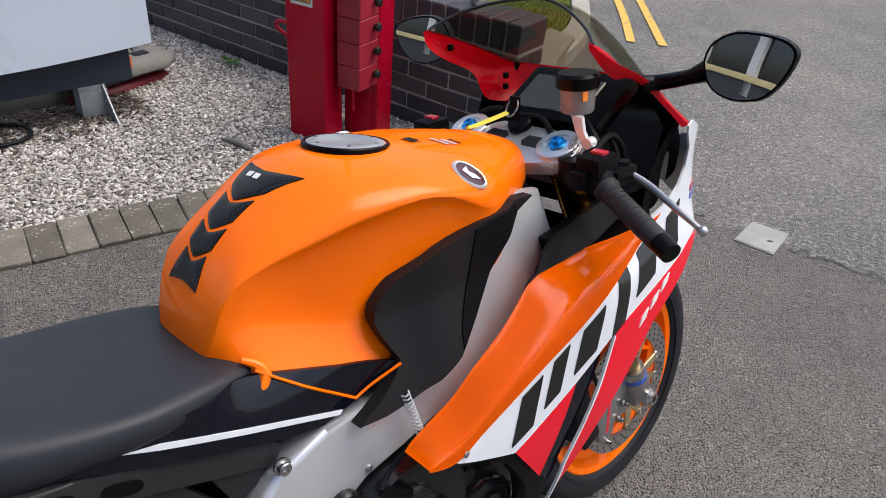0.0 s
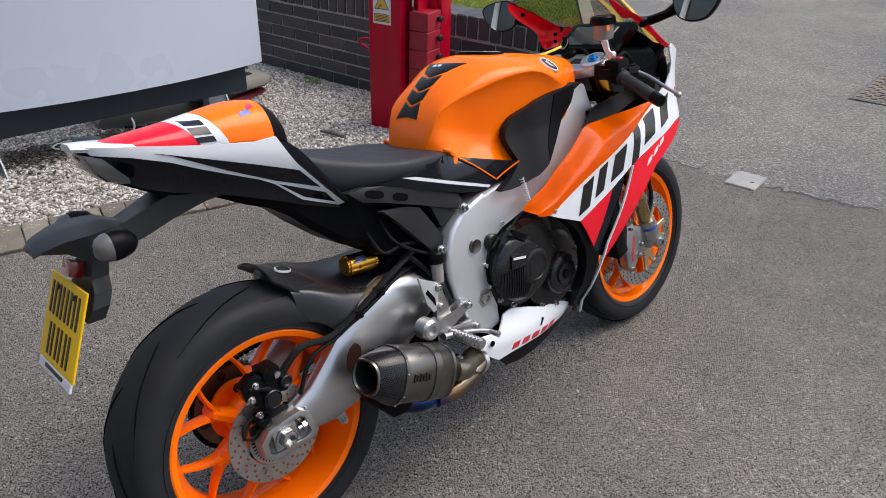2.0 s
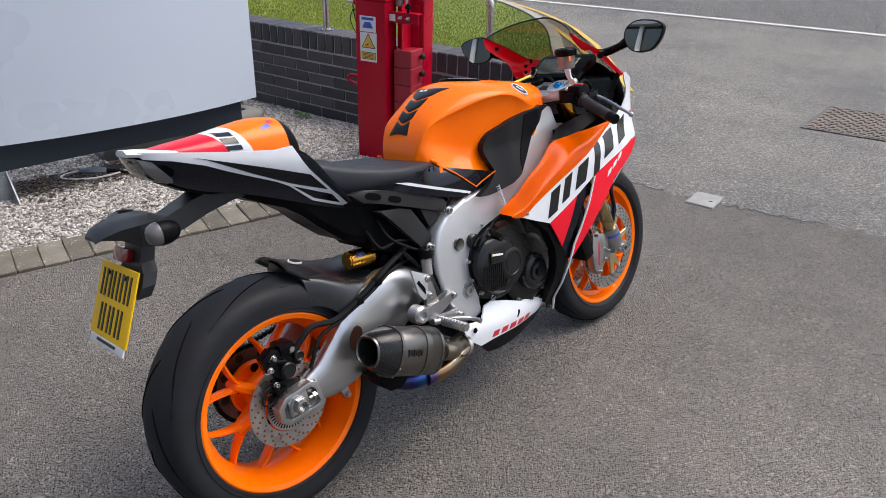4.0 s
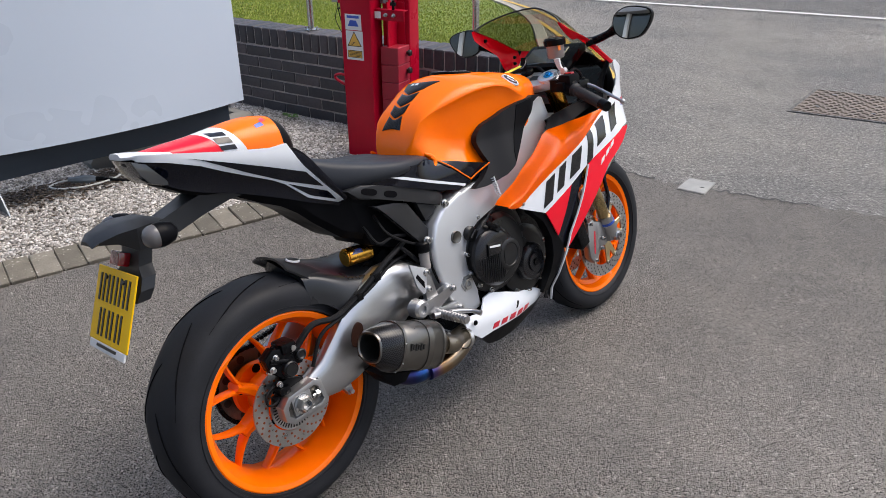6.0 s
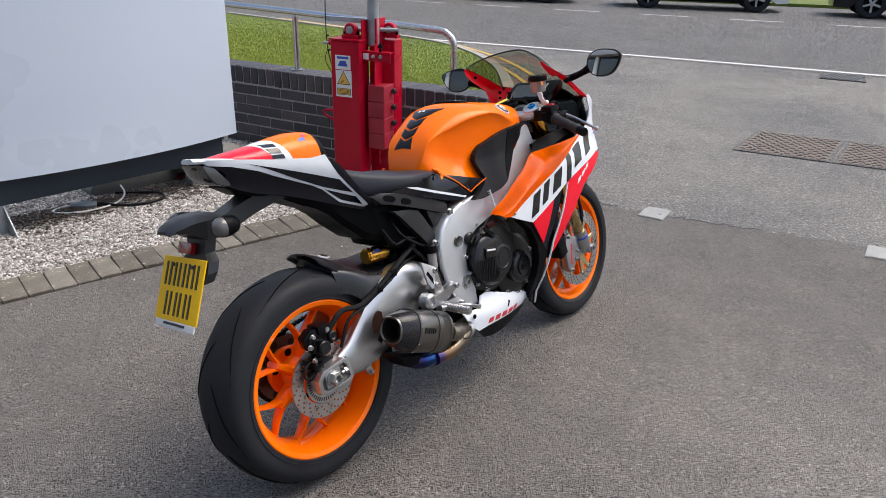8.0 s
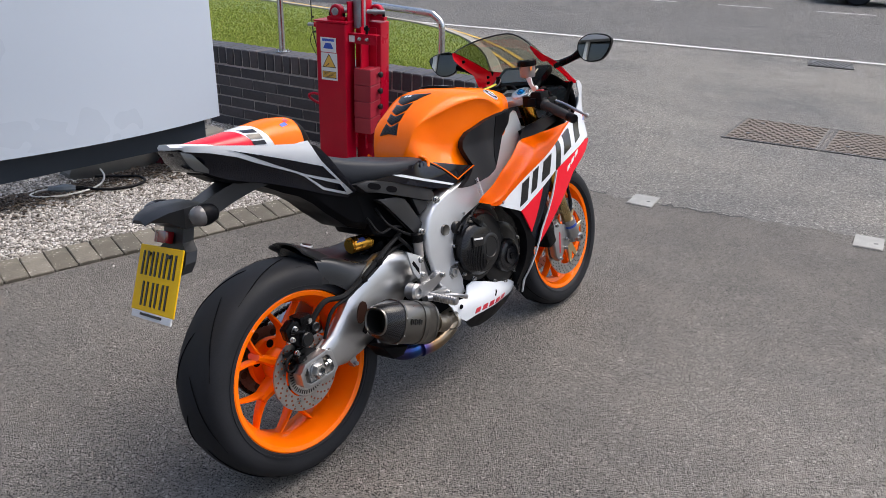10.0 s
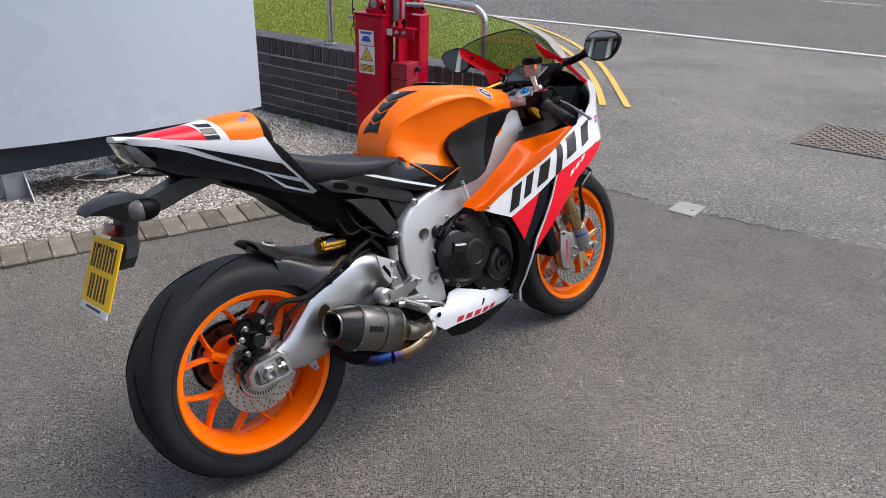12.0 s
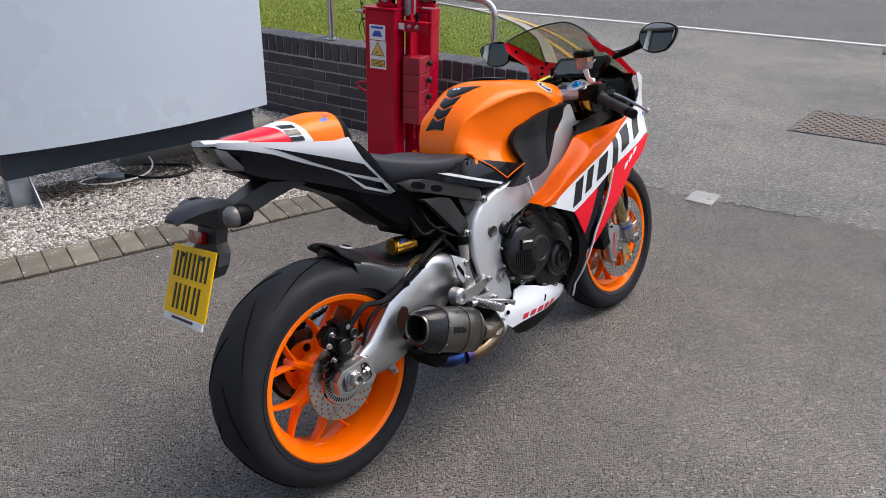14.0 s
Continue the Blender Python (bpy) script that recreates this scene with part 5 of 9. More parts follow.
SUB_UP = [(0.245, 0.797), (0.29, 0.800), (0.34, 0.787), (0.42, 0.760), (0.50, 0.730), (0.55, 0.714), (0.566, 0.692), (0.55, 0.670), (0.50, 0.690), (0.42, 0.721), (0.34, 0.750), (0.28, 0.766)]
SUB_LOW = [(0.40, 0.722), (0.44, 0.708), (0.50, 0.618), (0.510, 0.588), (0.490, 0.570), (0.465, 0.580), (0.45, 0.61), (0.37, 0.700), (0.32, 0.735)]
SUB_MID = [(0.47, 0.700), (0.545, 0.672), (0.525, 0.652), (0.495, 0.640)]
for s in (-1, 1):
    part("subframe_rail", prism(SUB_UP, s * 0.105, s * 0.140, 0.006), SUBFRAME_GREY, bike, "satin black subframe")
    part("subframe_strut", prism(SUB_LOW, s * 0.112, s * 0.130, 0.004), SUBFRAME_GREY, bike)
    part("subframe_web", prism(SUB_MID, s * 0.110, s * 0.132, 0.003), SUBFRAME_GREY, bike)
    for cx, cz, L in ((0.312, 0.777, 0.026), (0.380, 0.752, 0.022)):
        slot = []
        for k in range(20):
            a = 2 * math.pi * k / 20
            u, v = math.copysign(abs(math.cos(a)) ** 0.6, math.cos(a)) * L, 0.0085 * math.sin(a)
            slot.append((cx + u * 0.95 + v * 0.3, cz - u * 0.33 + v))
        part("subframe_slot", prism(slot, s * 0.138, s * 0.1415), GROOVE, bike)

# gloss panel under the tank and seat, with stripe and orange lip
SIDE = [(0.30, 0.803), (0.383, 0.812), (0.49, 0.802), (0.525, 0.806), (0.60, 0.784), (0.735, 0.744), (0.70, 0.712), (0.62, 0.697), (0.56, 0.710), (0.46, 0.745), (0.38, 0.774)]
sy = curve([(0.28, 0.128), (0.45, 0.146), (0.60, 0.150), (0.68, 0.152), (0.74, 0.168)])
LINE = [(0.388, 0.793), (0.428, 0.785), (0.52, 0.751), (0.650, 0.705), (0.644, 0.700), (0.52, 0.743), (0.425, 0.778)]
LIPS = (((0.556, 0.803), (0.600, 0.769), (0.636, 0.7405), (0.671, 0.713)), ((0.6695, 0.7135), (0.690, 0.724), (0.711, 0.7355), (0.731, 0.747)))


def side_y(x, z):
    """Side panel: it leans in towards the tank's rear corner."""
    return sy(x) + 0.02 * (0.75 - z) - 0.66 * max(0, z - 0.765) * smooth01(0.48, 0.56, x) * (1 - smooth01(0.66, 0.72, x))


for s in (-1, 1):
    part("side_panel", sheet(SIDE, lambda x, z: s * side_y(x, z), 0.006, 0.02), GLOSS_BLACK, bike, "gloss black side panel")
    part("side_stripe", sheet(LINE, lambda x, z: s * (side_y(x, z) + 0.0015), 0.002, 0.02), WHITE, bike, "white stripe on the side panel")
    part("tank_tab", tube([(0.548, s * 0.112, 0.815), (0.562, s * 0.121, 0.806), (0.567, s * 0.127, 0.793), (0.558, s * 0.132, 0.780), (0.544, s * 0.135, 0.775)], [0.004, 0.007, 0.008, 0.007, 0.003], 10, 4), ORANGE, bike, "orange corner of the tank beside the seat")
    for lip in LIPS:
        part("tank_lip", tube([(x, s * (side_y(x, z) + 0.0035 + 0.18 * max(0, x - 0.67)), z) for x, z in lip], 0.0021, 8, 2), ORANGE, bike, "thin orange line")

# ---- side fairings ----
fair_b = curve([(0.60, 0.232), (0.74, 0.253), (0.90, 0.264), (1.05, 0.265), (1.2, 0.258), (1.3, 0.249), (1.4, 0.226), (1.48, 0.178), (1.54, 0.118), (1.58, 0.06), (1.598, 0.012)])
fair_z = curve([(0.17, 0.36), (0.25, 0.56), (0.35, 0.82), (0.45, 0.94), (0.60, 1.0), (0.70, 1.0), (0.78, 0.94), (0.84, 0.93), (0.95, 0.98)])


fair_rim = curve([(0.70, 0.632), (0.742, 0.652), (0.786, 0.671), (0.836, 0.705), (0.90, 0.738), (0.98, 0.784), (1.10, 0.784), (1.26, 0.80)])


def fair_y(x, z):
    tuck = 1 - 0.21 * smooth01(-0.05, 0.004, z - fair_rim(x)) * (1 - smooth01(1.1, 1.3, x))
    return fair_b(x) * fair_z(z) * tuck


orange_low = curve([(0.703, 0.622), (0.72, 0.616), (0.743, 0.612), (0.80, 0.636), (0.878, 0.667), (1.0, 0.705), (1.117, 0.743), (1.237, 0.792), (1.257, 0.799)])
orange_high = curve([(0.703, 0.628), (0.712, 0.637), (0.742, 0.652), (0.786, 0.671), (0.836, 0.705), (0.90, 0.737), (0.935, 0.758), (0.966, 0.779), (0.98, 0.784), (1.045, 0.784), (1.132, 0.786), (1.2, 0.795), (1.257, 0.801)])
WHITE_F = [(0.743, 0.612), (0.78, 0.594), (0.857, 0.562), (0.998, 0.612), (1.049, 0.633), (1.095, 0.652), (1.23, 0.683), (1.364, 0.712), (1.48, 0.715), (1.57, 0.715), (1.596, 0.73), (1.596, 0.78), (1.57, 0.83), (1.50, 0.865), (1.42, 0.905), (1.352, 0.936), (1.335, 0.930), (1.338, 0.918), (1.366, 0.885), (1.362, 0.852), (1.33, 0.826), (1.257, 0.80), (1.237, 0.792), (1.117, 0.743), (1.0, 0.705), (0.878, 0.667)]
RED_A = [(0.859, 0.560), (0.89, 0.515), (0.922, 0.468), (0.955, 0.53), (0.996, 0.610)]
RED_B = [(1.095, 0.650), (1.23, 0.681), (1.364, 0.710), (1.42, 0.705), (1.35, 0.668), (1.22, 0.615), (1.12, 0.530), (1.04, 0.462), (0.978, 0.408), (0.985, 0.452), (1.02, 0.51), (1.05, 0.565)]
EDGE_W = [(1.094, 0.65), (1.05, 0.567), (1.018, 0.51), (0.981, 0.452), (0.97, 0.405), (0.962, 0.34), (0.985, 0.25), (1.032, 0.182), (1.0364, 0.1847), (0.9916, 0.2533), (0.9691, 0.3411), (0.9766, 0.4039), (0.987, 0.4509), (1.0224, 0.5083), (1.0544, 0.5643), (1.0973, 0.6489)]
VANE = [(0.998, 0.612), (1.049, 0.660), (1.085, 0.690), (1.105, 0.685), (1.072, 0.620), (1.03, 0.55), (0.985, 0.47), (0.960, 0.405), (0.965, 0.33), (0.985, 0.25), (1.03, 0.185), (1.0, 0.20), (0.955, 0.30), (0.925, 0.40), (0.915, 0.45), (0.95, 0.52)]
INNER = [(0.80, 0.600), (0.86, 0.565), (0.925, 0.468), (0.965, 0.42), (0.962, 0.33), (0.99, 0.24), (0.96, 0.24), (0.925, 0.32), (0.915, 0.40), (0.895, 0.47), (0.855, 0.535), (0.81, 0.575)]
TRIM = [(0.946, 0.757), (0.966, 0.779), (0.98, 0.784), (1.045, 0.783), (1.132, 0.785), (1.20, 0.795), (1.257, 0.80), (1.25, 0.828), (1.142, 0.820), (1.060, 0.815), (1.022, 0.804), (0.988, 0.789), (0.964, 0.772)]


def marks():
    """Bold slanted bars along the white band, in place of the maker's lettering."""
    out = []
    for x0, x1, zl, zh in ((0.845, 0.905, 0.578, 0.668), (0.915, 0.965, 0.607, 0.690), (0.985, 1.06, 0.630, 0.716), (1.085, 1.135, 0.650, 0.752), (1.155, 1.235, 0.690, 0.775), (1.255, 1.325, 0.715, 0.800)):
        w, sl = (x1 - x0) * 0.80, 0.024
        out.append([(x0 + 0.004, zl), (x0 + w, zl + w * 0.30), (x0 + w + sl, zh), (x0 + sl + 0.004, zh - w * 0.30)])
    return out


for s in (-1, 1):
    up = lambda x, z, o=0.0: s * (fair_y(x, z) + o)
    bm = bmesh.new()
    rows = []
    for k in range(49):
        x = 0.704 + 0.552 * k / 48
        zl, zh = orange_low(x), orange_high(x)
        row = []
        for q in range(13):
            v = q / 12
            z = zl + (zh - zl) * v
            fold = smooth01(0.42, 1.05, v) * (1 - smooth01(1.08, 1.25, x))
            row.append((x, s * (fair_b(x) * fair_z(z) * (1 - 0.20 * fold) + 0.002), z))
        rows.append([bm.verts.new(p) for p in row])
    for a, b in zip(rows, rows[1:]):
        for q in range(12):
            f = (a[q], b[q], b[q + 1], a[q + 1])
            bm.faces.new(f if s < 0 else f[::-1])
    bmesh.ops.solidify(bm, geom=bm.faces[:], thickness=0.004)
    part("fairing_orange", bm, ORANGE, bike, "orange upper side fairing", 50)
    white = part("fairing_white", sheet(WHITE_F, lambda x, z: up(x, z, 0.0), 0.004, 0.012), WHITE, bike, "white band of the side fairing with bold black bars", 50)
    part("fairing_red", sheet(RED_A, lambda x, z: up(x, z, 0.0), 0.004, 0.02), RED, bike, "red side fairing panel", 50)
    part("fairing_red", sheet(RED_B, lambda x, z: up(x, z, 0.002), 0.004, 0.02), RED, bike, "red side fairing panel", 50)
    part("fairing_edge", sheet(EDGE_W, lambda x, z: up(x, z, 0.003), 0.005, 0.02), WHITE, bike, "white leading edge of the lower fairing", 50)
    part("fairing_vent", sheet(VANE, lambda x, z: up(x, z, -0.010), 0.006, 0.02), GLOSS_BLACK, bike, "gloss black vent behind the fairing")
    part("fairing_inner", sheet(INNER, lambda x, z: up(x, z, -0.008), 0.03, 0.02), MATT_BLACK, bike, "matt black inner fairing")
    part("fairing_trim", sheet(TRIM, lambda x, z: s * (0.203 - 0.9 * max(0, z - fair_rim(x)) - 0.10 * max(0, x - 1.1)), 0.005, 0.01), MATT_BLACK, bike, "matt black upper fairing trim")
    for m in marks():
        part("fairing_bar", sheet(m, lambda x, z: up(x, z, 0.0022), 0.002, 0.015), DECAL_BLACK, white)
    for z0, mt in ((0.792, DECAL_RED), (0.777, DECAL_BLUE)):
        part("fairing_sticker", sheet([(1.395, z0), (1.435, z0 + 0.002), (1.437, z0 + 0.010), (1.40, z0 + 0.010)], lambda x, z: up(x, z, 0.002), 0.002, 0.012), mt, white)
    for x0, z0 in ((1.17, 0.628), (1.205, 0.646), (1.24, 0.664)):
        part("fairing_script", sheet([(x0, z0), (x0 + 0.022, z0 + 0.011), (x0 + 0.03, z0 + 0.026), (x0 + 0.008, z0 + 0.016)], lambda x, z: up(x, z, 0.004), 0.002, 0.012), DECAL_WHITE, white)
    bolt((0.765, s * (fair_y(0.765, 0.617) - 0.001), 0.617), 0.005, 0.006, bike, side=s)
    bolt((1.07, s * (fair_y(1.07, 0.64) - 0.022), 0.645), 0.004, 0.006, bike, side=s)

# belly pan
BELLY = [(0.521, 0.340), (0.544, 0.288), (0.592, 0.250), (0.643, 0.250), (0.69, 0.246), (0.758, 0.241), (0.82, 0.237), (0.88, 0.230), (0.95, 0.216), (1.018, 0.207), (0.975, 0.242), (0.925, 0.272), (0.880, 0.295), (0.868, 0.297), (0.81, 0.308), (0.75, 0.333), (0.679, 0.358), (0.642, 0.356), (0.625, 0.340), (0.610, 0.329), (0.598, 0.327)]
KEEL = [(0.592, 0.250), (0.643, 0.250), (0.69, 0.246), (0.758, 0.241), (0.82, 0.237), (0.88, 0.230), (0.95, 0.216), (1.0, 0.209), (0.98, 0.198), (0.914, 0.190), (0.80, 0.184), (0.70, 0.186), (0.64, 0.205)]
belly_y = curve([(0.5, 0.175), (0.60, 0.180), (0.75, 0.176), (0.9, 0.145), (1.03, 0.095)])
for s in (-1, 1):
    fold = lambda x: 0.306 - 0.12 * (x - 0.6)
    bz = lambda x, z: s * (belly_y(x) - 0.35 * max(0, 0.25 - z) + 0.15 * (min(z, fold(x)) - 0.25) - 0.45 * max(0, z - fold(x)))
    bp = part("belly_pan", sheet(BELLY, bz, 0.005, 0.02), WHITE, bike, "white belly fairing with red bars", 50)
    part("belly_keel", sheet(KEEL, bz, 0.008, 0.02), MATT_BLACK, bike, "black lower edge of the belly fairing")
    for k in range(5):
        x0, zb = 0.642 + 0.042 * k, 0.258 - 0.004 * k
        part("belly_bar", sheet([(x0, zb), (x0 + 0.027, zb - 0.002), (x0 + 0.036, zb + 0.014), (x0 + 0.009, zb + 0.016)], lambda x, z: bz(x, z) + s * 0.0015, 0.002, 0.012), DECAL_RED, bp)
    part("belly_slot", sheet([(0.762, 0.276), (0.770, 0.275), (0.784, 0.292), (0.777, 0.294)], lambda x, z: bz(x, z) + s * 0.0012, 0.002, 0.012), SATIN_BLACK, bp)
    bolt((0.565, s * 0.190, 0.314), 0.006, 0.004, bp, SATIN_BLACK, side=s)

# ---- cockpit ----
def arc(u, phi):
    """A place on the screen and nose: u from the screen's rear lip to the headlamps, phi across."""
    c, s = math.cos(phi), math.sin(phi)
    a = Vector((1.125 + 0.115 * c, 0.172 * s, 1.085 + 0.050 * c))
    b = Vector((1.345 + 0.155 * c, 0.185 * s, 1.0 - 0.04 * c))
    p = a.lerp(b, u)
    p.z += 0.040 * math.sin(math.pi * min(1, u)) * c
    p.z -= (0.028 + 0.035 * smooth01(0, 0.5, u)) * smooth01(0.0, 0.85, -s)
    return p


def screen_mesh():
    rings = []
    for j in range(15):
        rings.append([arc(j / 14, radians(-62 + 146 * k / 24)) for k in range(25)])
    out, inn = bmesh.new(), None
    g = [[out.verts.new(p) for p in r] for r in rings]
    h = [[out.verts.new(p - Vector((0.001, 0, 0.003))) for p in r] for r in rings]
    for q, fl in ((g, False), (h, True)):
        for a, b in zip(q, q[1:]):
            for k in range(24):
                f = (a[k], a[k + 1], b[k + 1], b[k])
                out.faces.new(f[::-1] if fl else f)
    for line in (([g[0][k] for k in range(25)], [h[0][k] for k in range(25)]), ([g[-1][k] for k in range(25)], [h[-1][k] for k in range(25)]), ([r[0] for r in g], [r[0] for r in h]), ([r[-1] for r in g], [r[-1] for r in h])):
        for k in range(len(line[0]) - 1):
            out.faces.new((line[0][k], line[0][k + 1], line[1][k + 1], line[1][k]))
    return out


part("windscreen", screen_mesh(), SCREEN, bike, "smoked clear windscreen", 60)
part("screen_edge", tube([arc(0, radians(-62 + 146 * k / 24)) for k in range(25)], 0.0028, 8, 2), SIGN_BLACK, bike, "dark rear lip of the windscreen")
nose_rings = []
for j in range(9):
    u = j / 8
    ring = []
    for k in range(25):
        phi = radians(-80 + 160 * k / 24)
        c, s = math.cos(phi), math.sin(phi)
        a = arc(1, phi)
        b = Vector((1.36 + 0.215 * c, 0.165 * s, 0.80))
        p = a.lerp(b, u)
        p.x += 0.03 * math.sin(math.pi * u) * c
        ring.append(p)
    nose_rings.append(ring)
nb = bmesh.new()
gv = [[nb.verts.new(p) for p in r] for r in nose_rings]
for a, b in zip(gv, gv[1:]):
    for k in range(24):
        nb.faces.new((a[k], a[k + 1], b[k + 1], b[k]))
bmesh.ops.solidify(nb, geom=nb.faces[:], thickness=0.005)
part("nose_cowl", nb, MATT_BLACK, bike, "black inside of the fairing nose", 50)
LEFT_EDGE = glide([(1.126, 0.174, 1.088), (1.134, 0.174, 1.060), (1.172, 0.174, 1.032), (1.225, 0.184, 1.008), (1.262, 0.186, 0.985), (1.276, 0.185, 0.955), (1.302, 0.184, 0.928), (1.37, 0.150, 0.915), (1.44, 0.08, 0.91)], 8)

RIGHT_EDGE = glide([(1.166, 0.153, 1.078), (1.181, 0.160, 1.053), (1.208, 0.170, 1.025), (1.235, 0.180, 1.022), (1.262, 0.190, 1.006), (1.285, 0.205, 0.980), (1.332, 0.224, 0.927)], 8)
RIGHT_FOLD = glide([(1.164, 0.155, 1.086), (1.178, 0.165, 1.072), (1.197, 0.180, 1.054), (1.243, 0.195, 1.028), (1.278, 0.205, 1.002), (1.310, 0.218, 0.967), (1.351, 0.232, 0.928)], 8)


def cowl_edge(u, s=-1):
    """Rear edge of the red cowl, from the screen's lip down to the white fairing."""
    line = LEFT_EDGE if s > 0 else RIGHT_EDGE
    return Vector(line[round(u * (len(line) - 1))])


def screen_side(u, s=-1):
    k = 0.7 if s < 0 else 0.5
    p = arc(min(1, u / k), radians(s * ((62 if s < 0 else 84) - (0 if u < k else (30 if s < 0 else 75) * (u - k) / (1 - k)))))
    p.y *= s
    return p


def cowl_panel(s):
    """A strip of the cowl between its rear edge (0) and the screen (1), as a shell."""
    bm = bmesh.new()
    grid = []
    for i in range(25):
        u = i / 24
        a, b = cowl_edge(u, s), screen_side(u, s)
        row = []
        for k in range(9):
            v = k / 8
            if s > 0:
                p = a.lerp(b, v)
                p.y += 0.020 * math.sin(math.pi * v) * u
            else:
                fold = Vector(RIGHT_FOLD[round(u * (len(RIGHT_FOLD) - 1))])
                p = a.lerp(fold, v / 0.35) if v < 0.35 else fold.lerp(b, (v - 0.35) / 0.65)
            row.append(bm.verts.new((p.x, s * p.y, p.z)))
        grid.append(row)
    for r, q in zip(grid, grid[1:]):
        for k in range(8):
            f = (r[k], r[k + 1], q[k + 1], q[k])
            bm.faces.new(f if s > 0 else f[::-1])
    bmesh.ops.solidify(bm, geom=bm.faces[:], thickness=0.004)
    return bm


for s in (-1, 1):
    part("upper_cowl", cowl_panel(s), RED, bike, "red upper cowl beside the screen", 50)
for p in ((1.19, 0.174, 1.050), (1.335, 0.170, 0.972), (1.335, 0.172, 0.950)):
    part("cowl_clip", merged(box(0.010, 0.008, 0.012, p, 0.003), rod((p[0], p[1] - 0.007, p[2]), (p[0], p[1] + 0.004, p[2]), 0.003, 10)), MATT_BLACK, bike, "small black fixing clip")
# dark inner walls and floor of the cockpit
for s in (-1, 1):
    rows = []
    for i in range(13):
        u = i / 12
        top = Vector((1.320 + 0.19 * u, (0.210 * (1 - u ** 2) + 0.01), 0.940 - 0.03 * u))
        low = Vector((1.225 + 0.27 * u, (0.212 * (1 - u ** 2) + 0.01), 0.805 - 0.02 * u))
        rows.append([(p.x, s * p.y, p.z) for p in (top.lerp(low, k / 6) - Vector((0.0, 0.012 * math.sin(math.pi * k / 6), 0)) for k in range(7))])
    bm = bmesh.new()
    g = [[bm.verts.new(p) for p in r] for r in rows]
    for a, b in zip(g, g[1:]):
        for k in range(6):
            bm.faces.new((a[k], a[k + 1], b[k + 1], b[k]))
    bmesh.ops.solidify(bm, geom=bm.faces[:], thickness=0.004)
    part("cockpit_side_liner", bm, MATT_BLACK, bike, "black inner wall of the cockpit", 40)
part("cockpit_liner", loft([[(x, -w, zt), (x, -w * 0.9, zb), (x, w * 0.9, zb), (x, w, zt)] for x, w, zt, zb in ((1.22, 0.17, 0.82, 0.79), (1.32, 0.18, 0.84, 0.78), (1.40, 0.15, 0.90, 0.76), (1.48, 0.08, 0.91, 0.76))]), SATIN_BLACK, bike, "black inner cockpit panels", 30)
for s in (-1, 1):
    part("inner_duct", prism([(1.06, 0.80), (1.20, 0.812), (1.32, 0.82), (1.36, 0.70), (1.22, 0.60), (1.10, 0.64)], s * 0.135, s * 0.172, 0.01), MATT_BLACK, bike, "black inner duct beside the forks")
D = Matrix.Translation((1.268, -0.035, 0.962)) @ Matrix.Rotation(radians(-28), 4, "Y")
dash = part("instrument_pod", moved(box(0.13, 0.215, 0.03, (0, 0, 0), 0.012), D), SATIN_BLACK, bike, "black instrument pod")
part("instrument_display", moved(box(0.085, 0.15, 0.006, (-0.004, 0.01, 0.016), 0.002, 1), D), DISPLAY, dash, "grey instrument display")

# forks and yokes, one straight line each side, raked back
FT, FB = Vector((1.158, 0, 0.906)), Vector((1.395, 0, 0.335))
fdir = (FB - FT).normalized()
RAKE = math.atan2(FB.x - FT.x, FT.z - FB.z)
YK = Matrix.Translation(FT) @ Matrix.Rotation(-RAKE, 4, "Y")
YOKE = [(0.040, -0.135), (0.040, 0.115), (0.028, 0.137), (0.0, 0.147), (-0.025, 0.137), (-0.040, 0.115), (-0.050, 0.06), (-0.068, 0.038), (-0.076, 0.0), (-0.068, -0.038), (-0.050, -0.06), (-0.040, -0.115), (-0.025, -0.137), (0.0, -0.147), (0.028, -0.137)]


def slab(pts, z0, z1, bevel):
    b = prism(pts, z0, z1, bevel)
    return moved(b, Matrix(((1, 0, 0, 0), (0, 0, 1, 0), (0, 1, 0, 0), (0, 0, 0, 1))))


OFF = -0.006
yoke = part("top_yoke", moved(slab([(x, y * 0.97) for x, y in YOKE], -0.012, 0.012, 0.004), YK @ Matrix.Translation((0, OFF, 0))), YOKE_SILVER, bike, "silver alloy top yoke")
for y in (-0.042, 0.042):
    part("yoke_window", moved(slab([(-0.012, y - 0.026), (0.004, y - 0.030), (0.014, y - 0.020), (0.014, y + 0.014), (-0.002, y + 0.020), (-0.012, y + 0.012)], 0.009, 0.0128, 0), YK @ Matrix.Translation((0, OFF, 0))), SIGN_BLACK, yoke)
Z_UP = Matrix.Rotation(radians(90), 4, "X")
part("stem_nut", moved(lathe([(0.026, 0.0), (0.026, 0.012), (0.022, 0.018), (0.0, 0.018)], 24), YK @ Matrix.Translation((-0.045, OFF, 0.010)) @ Z_UP), SATIN_BLACK, yoke, "black steering stem cap")
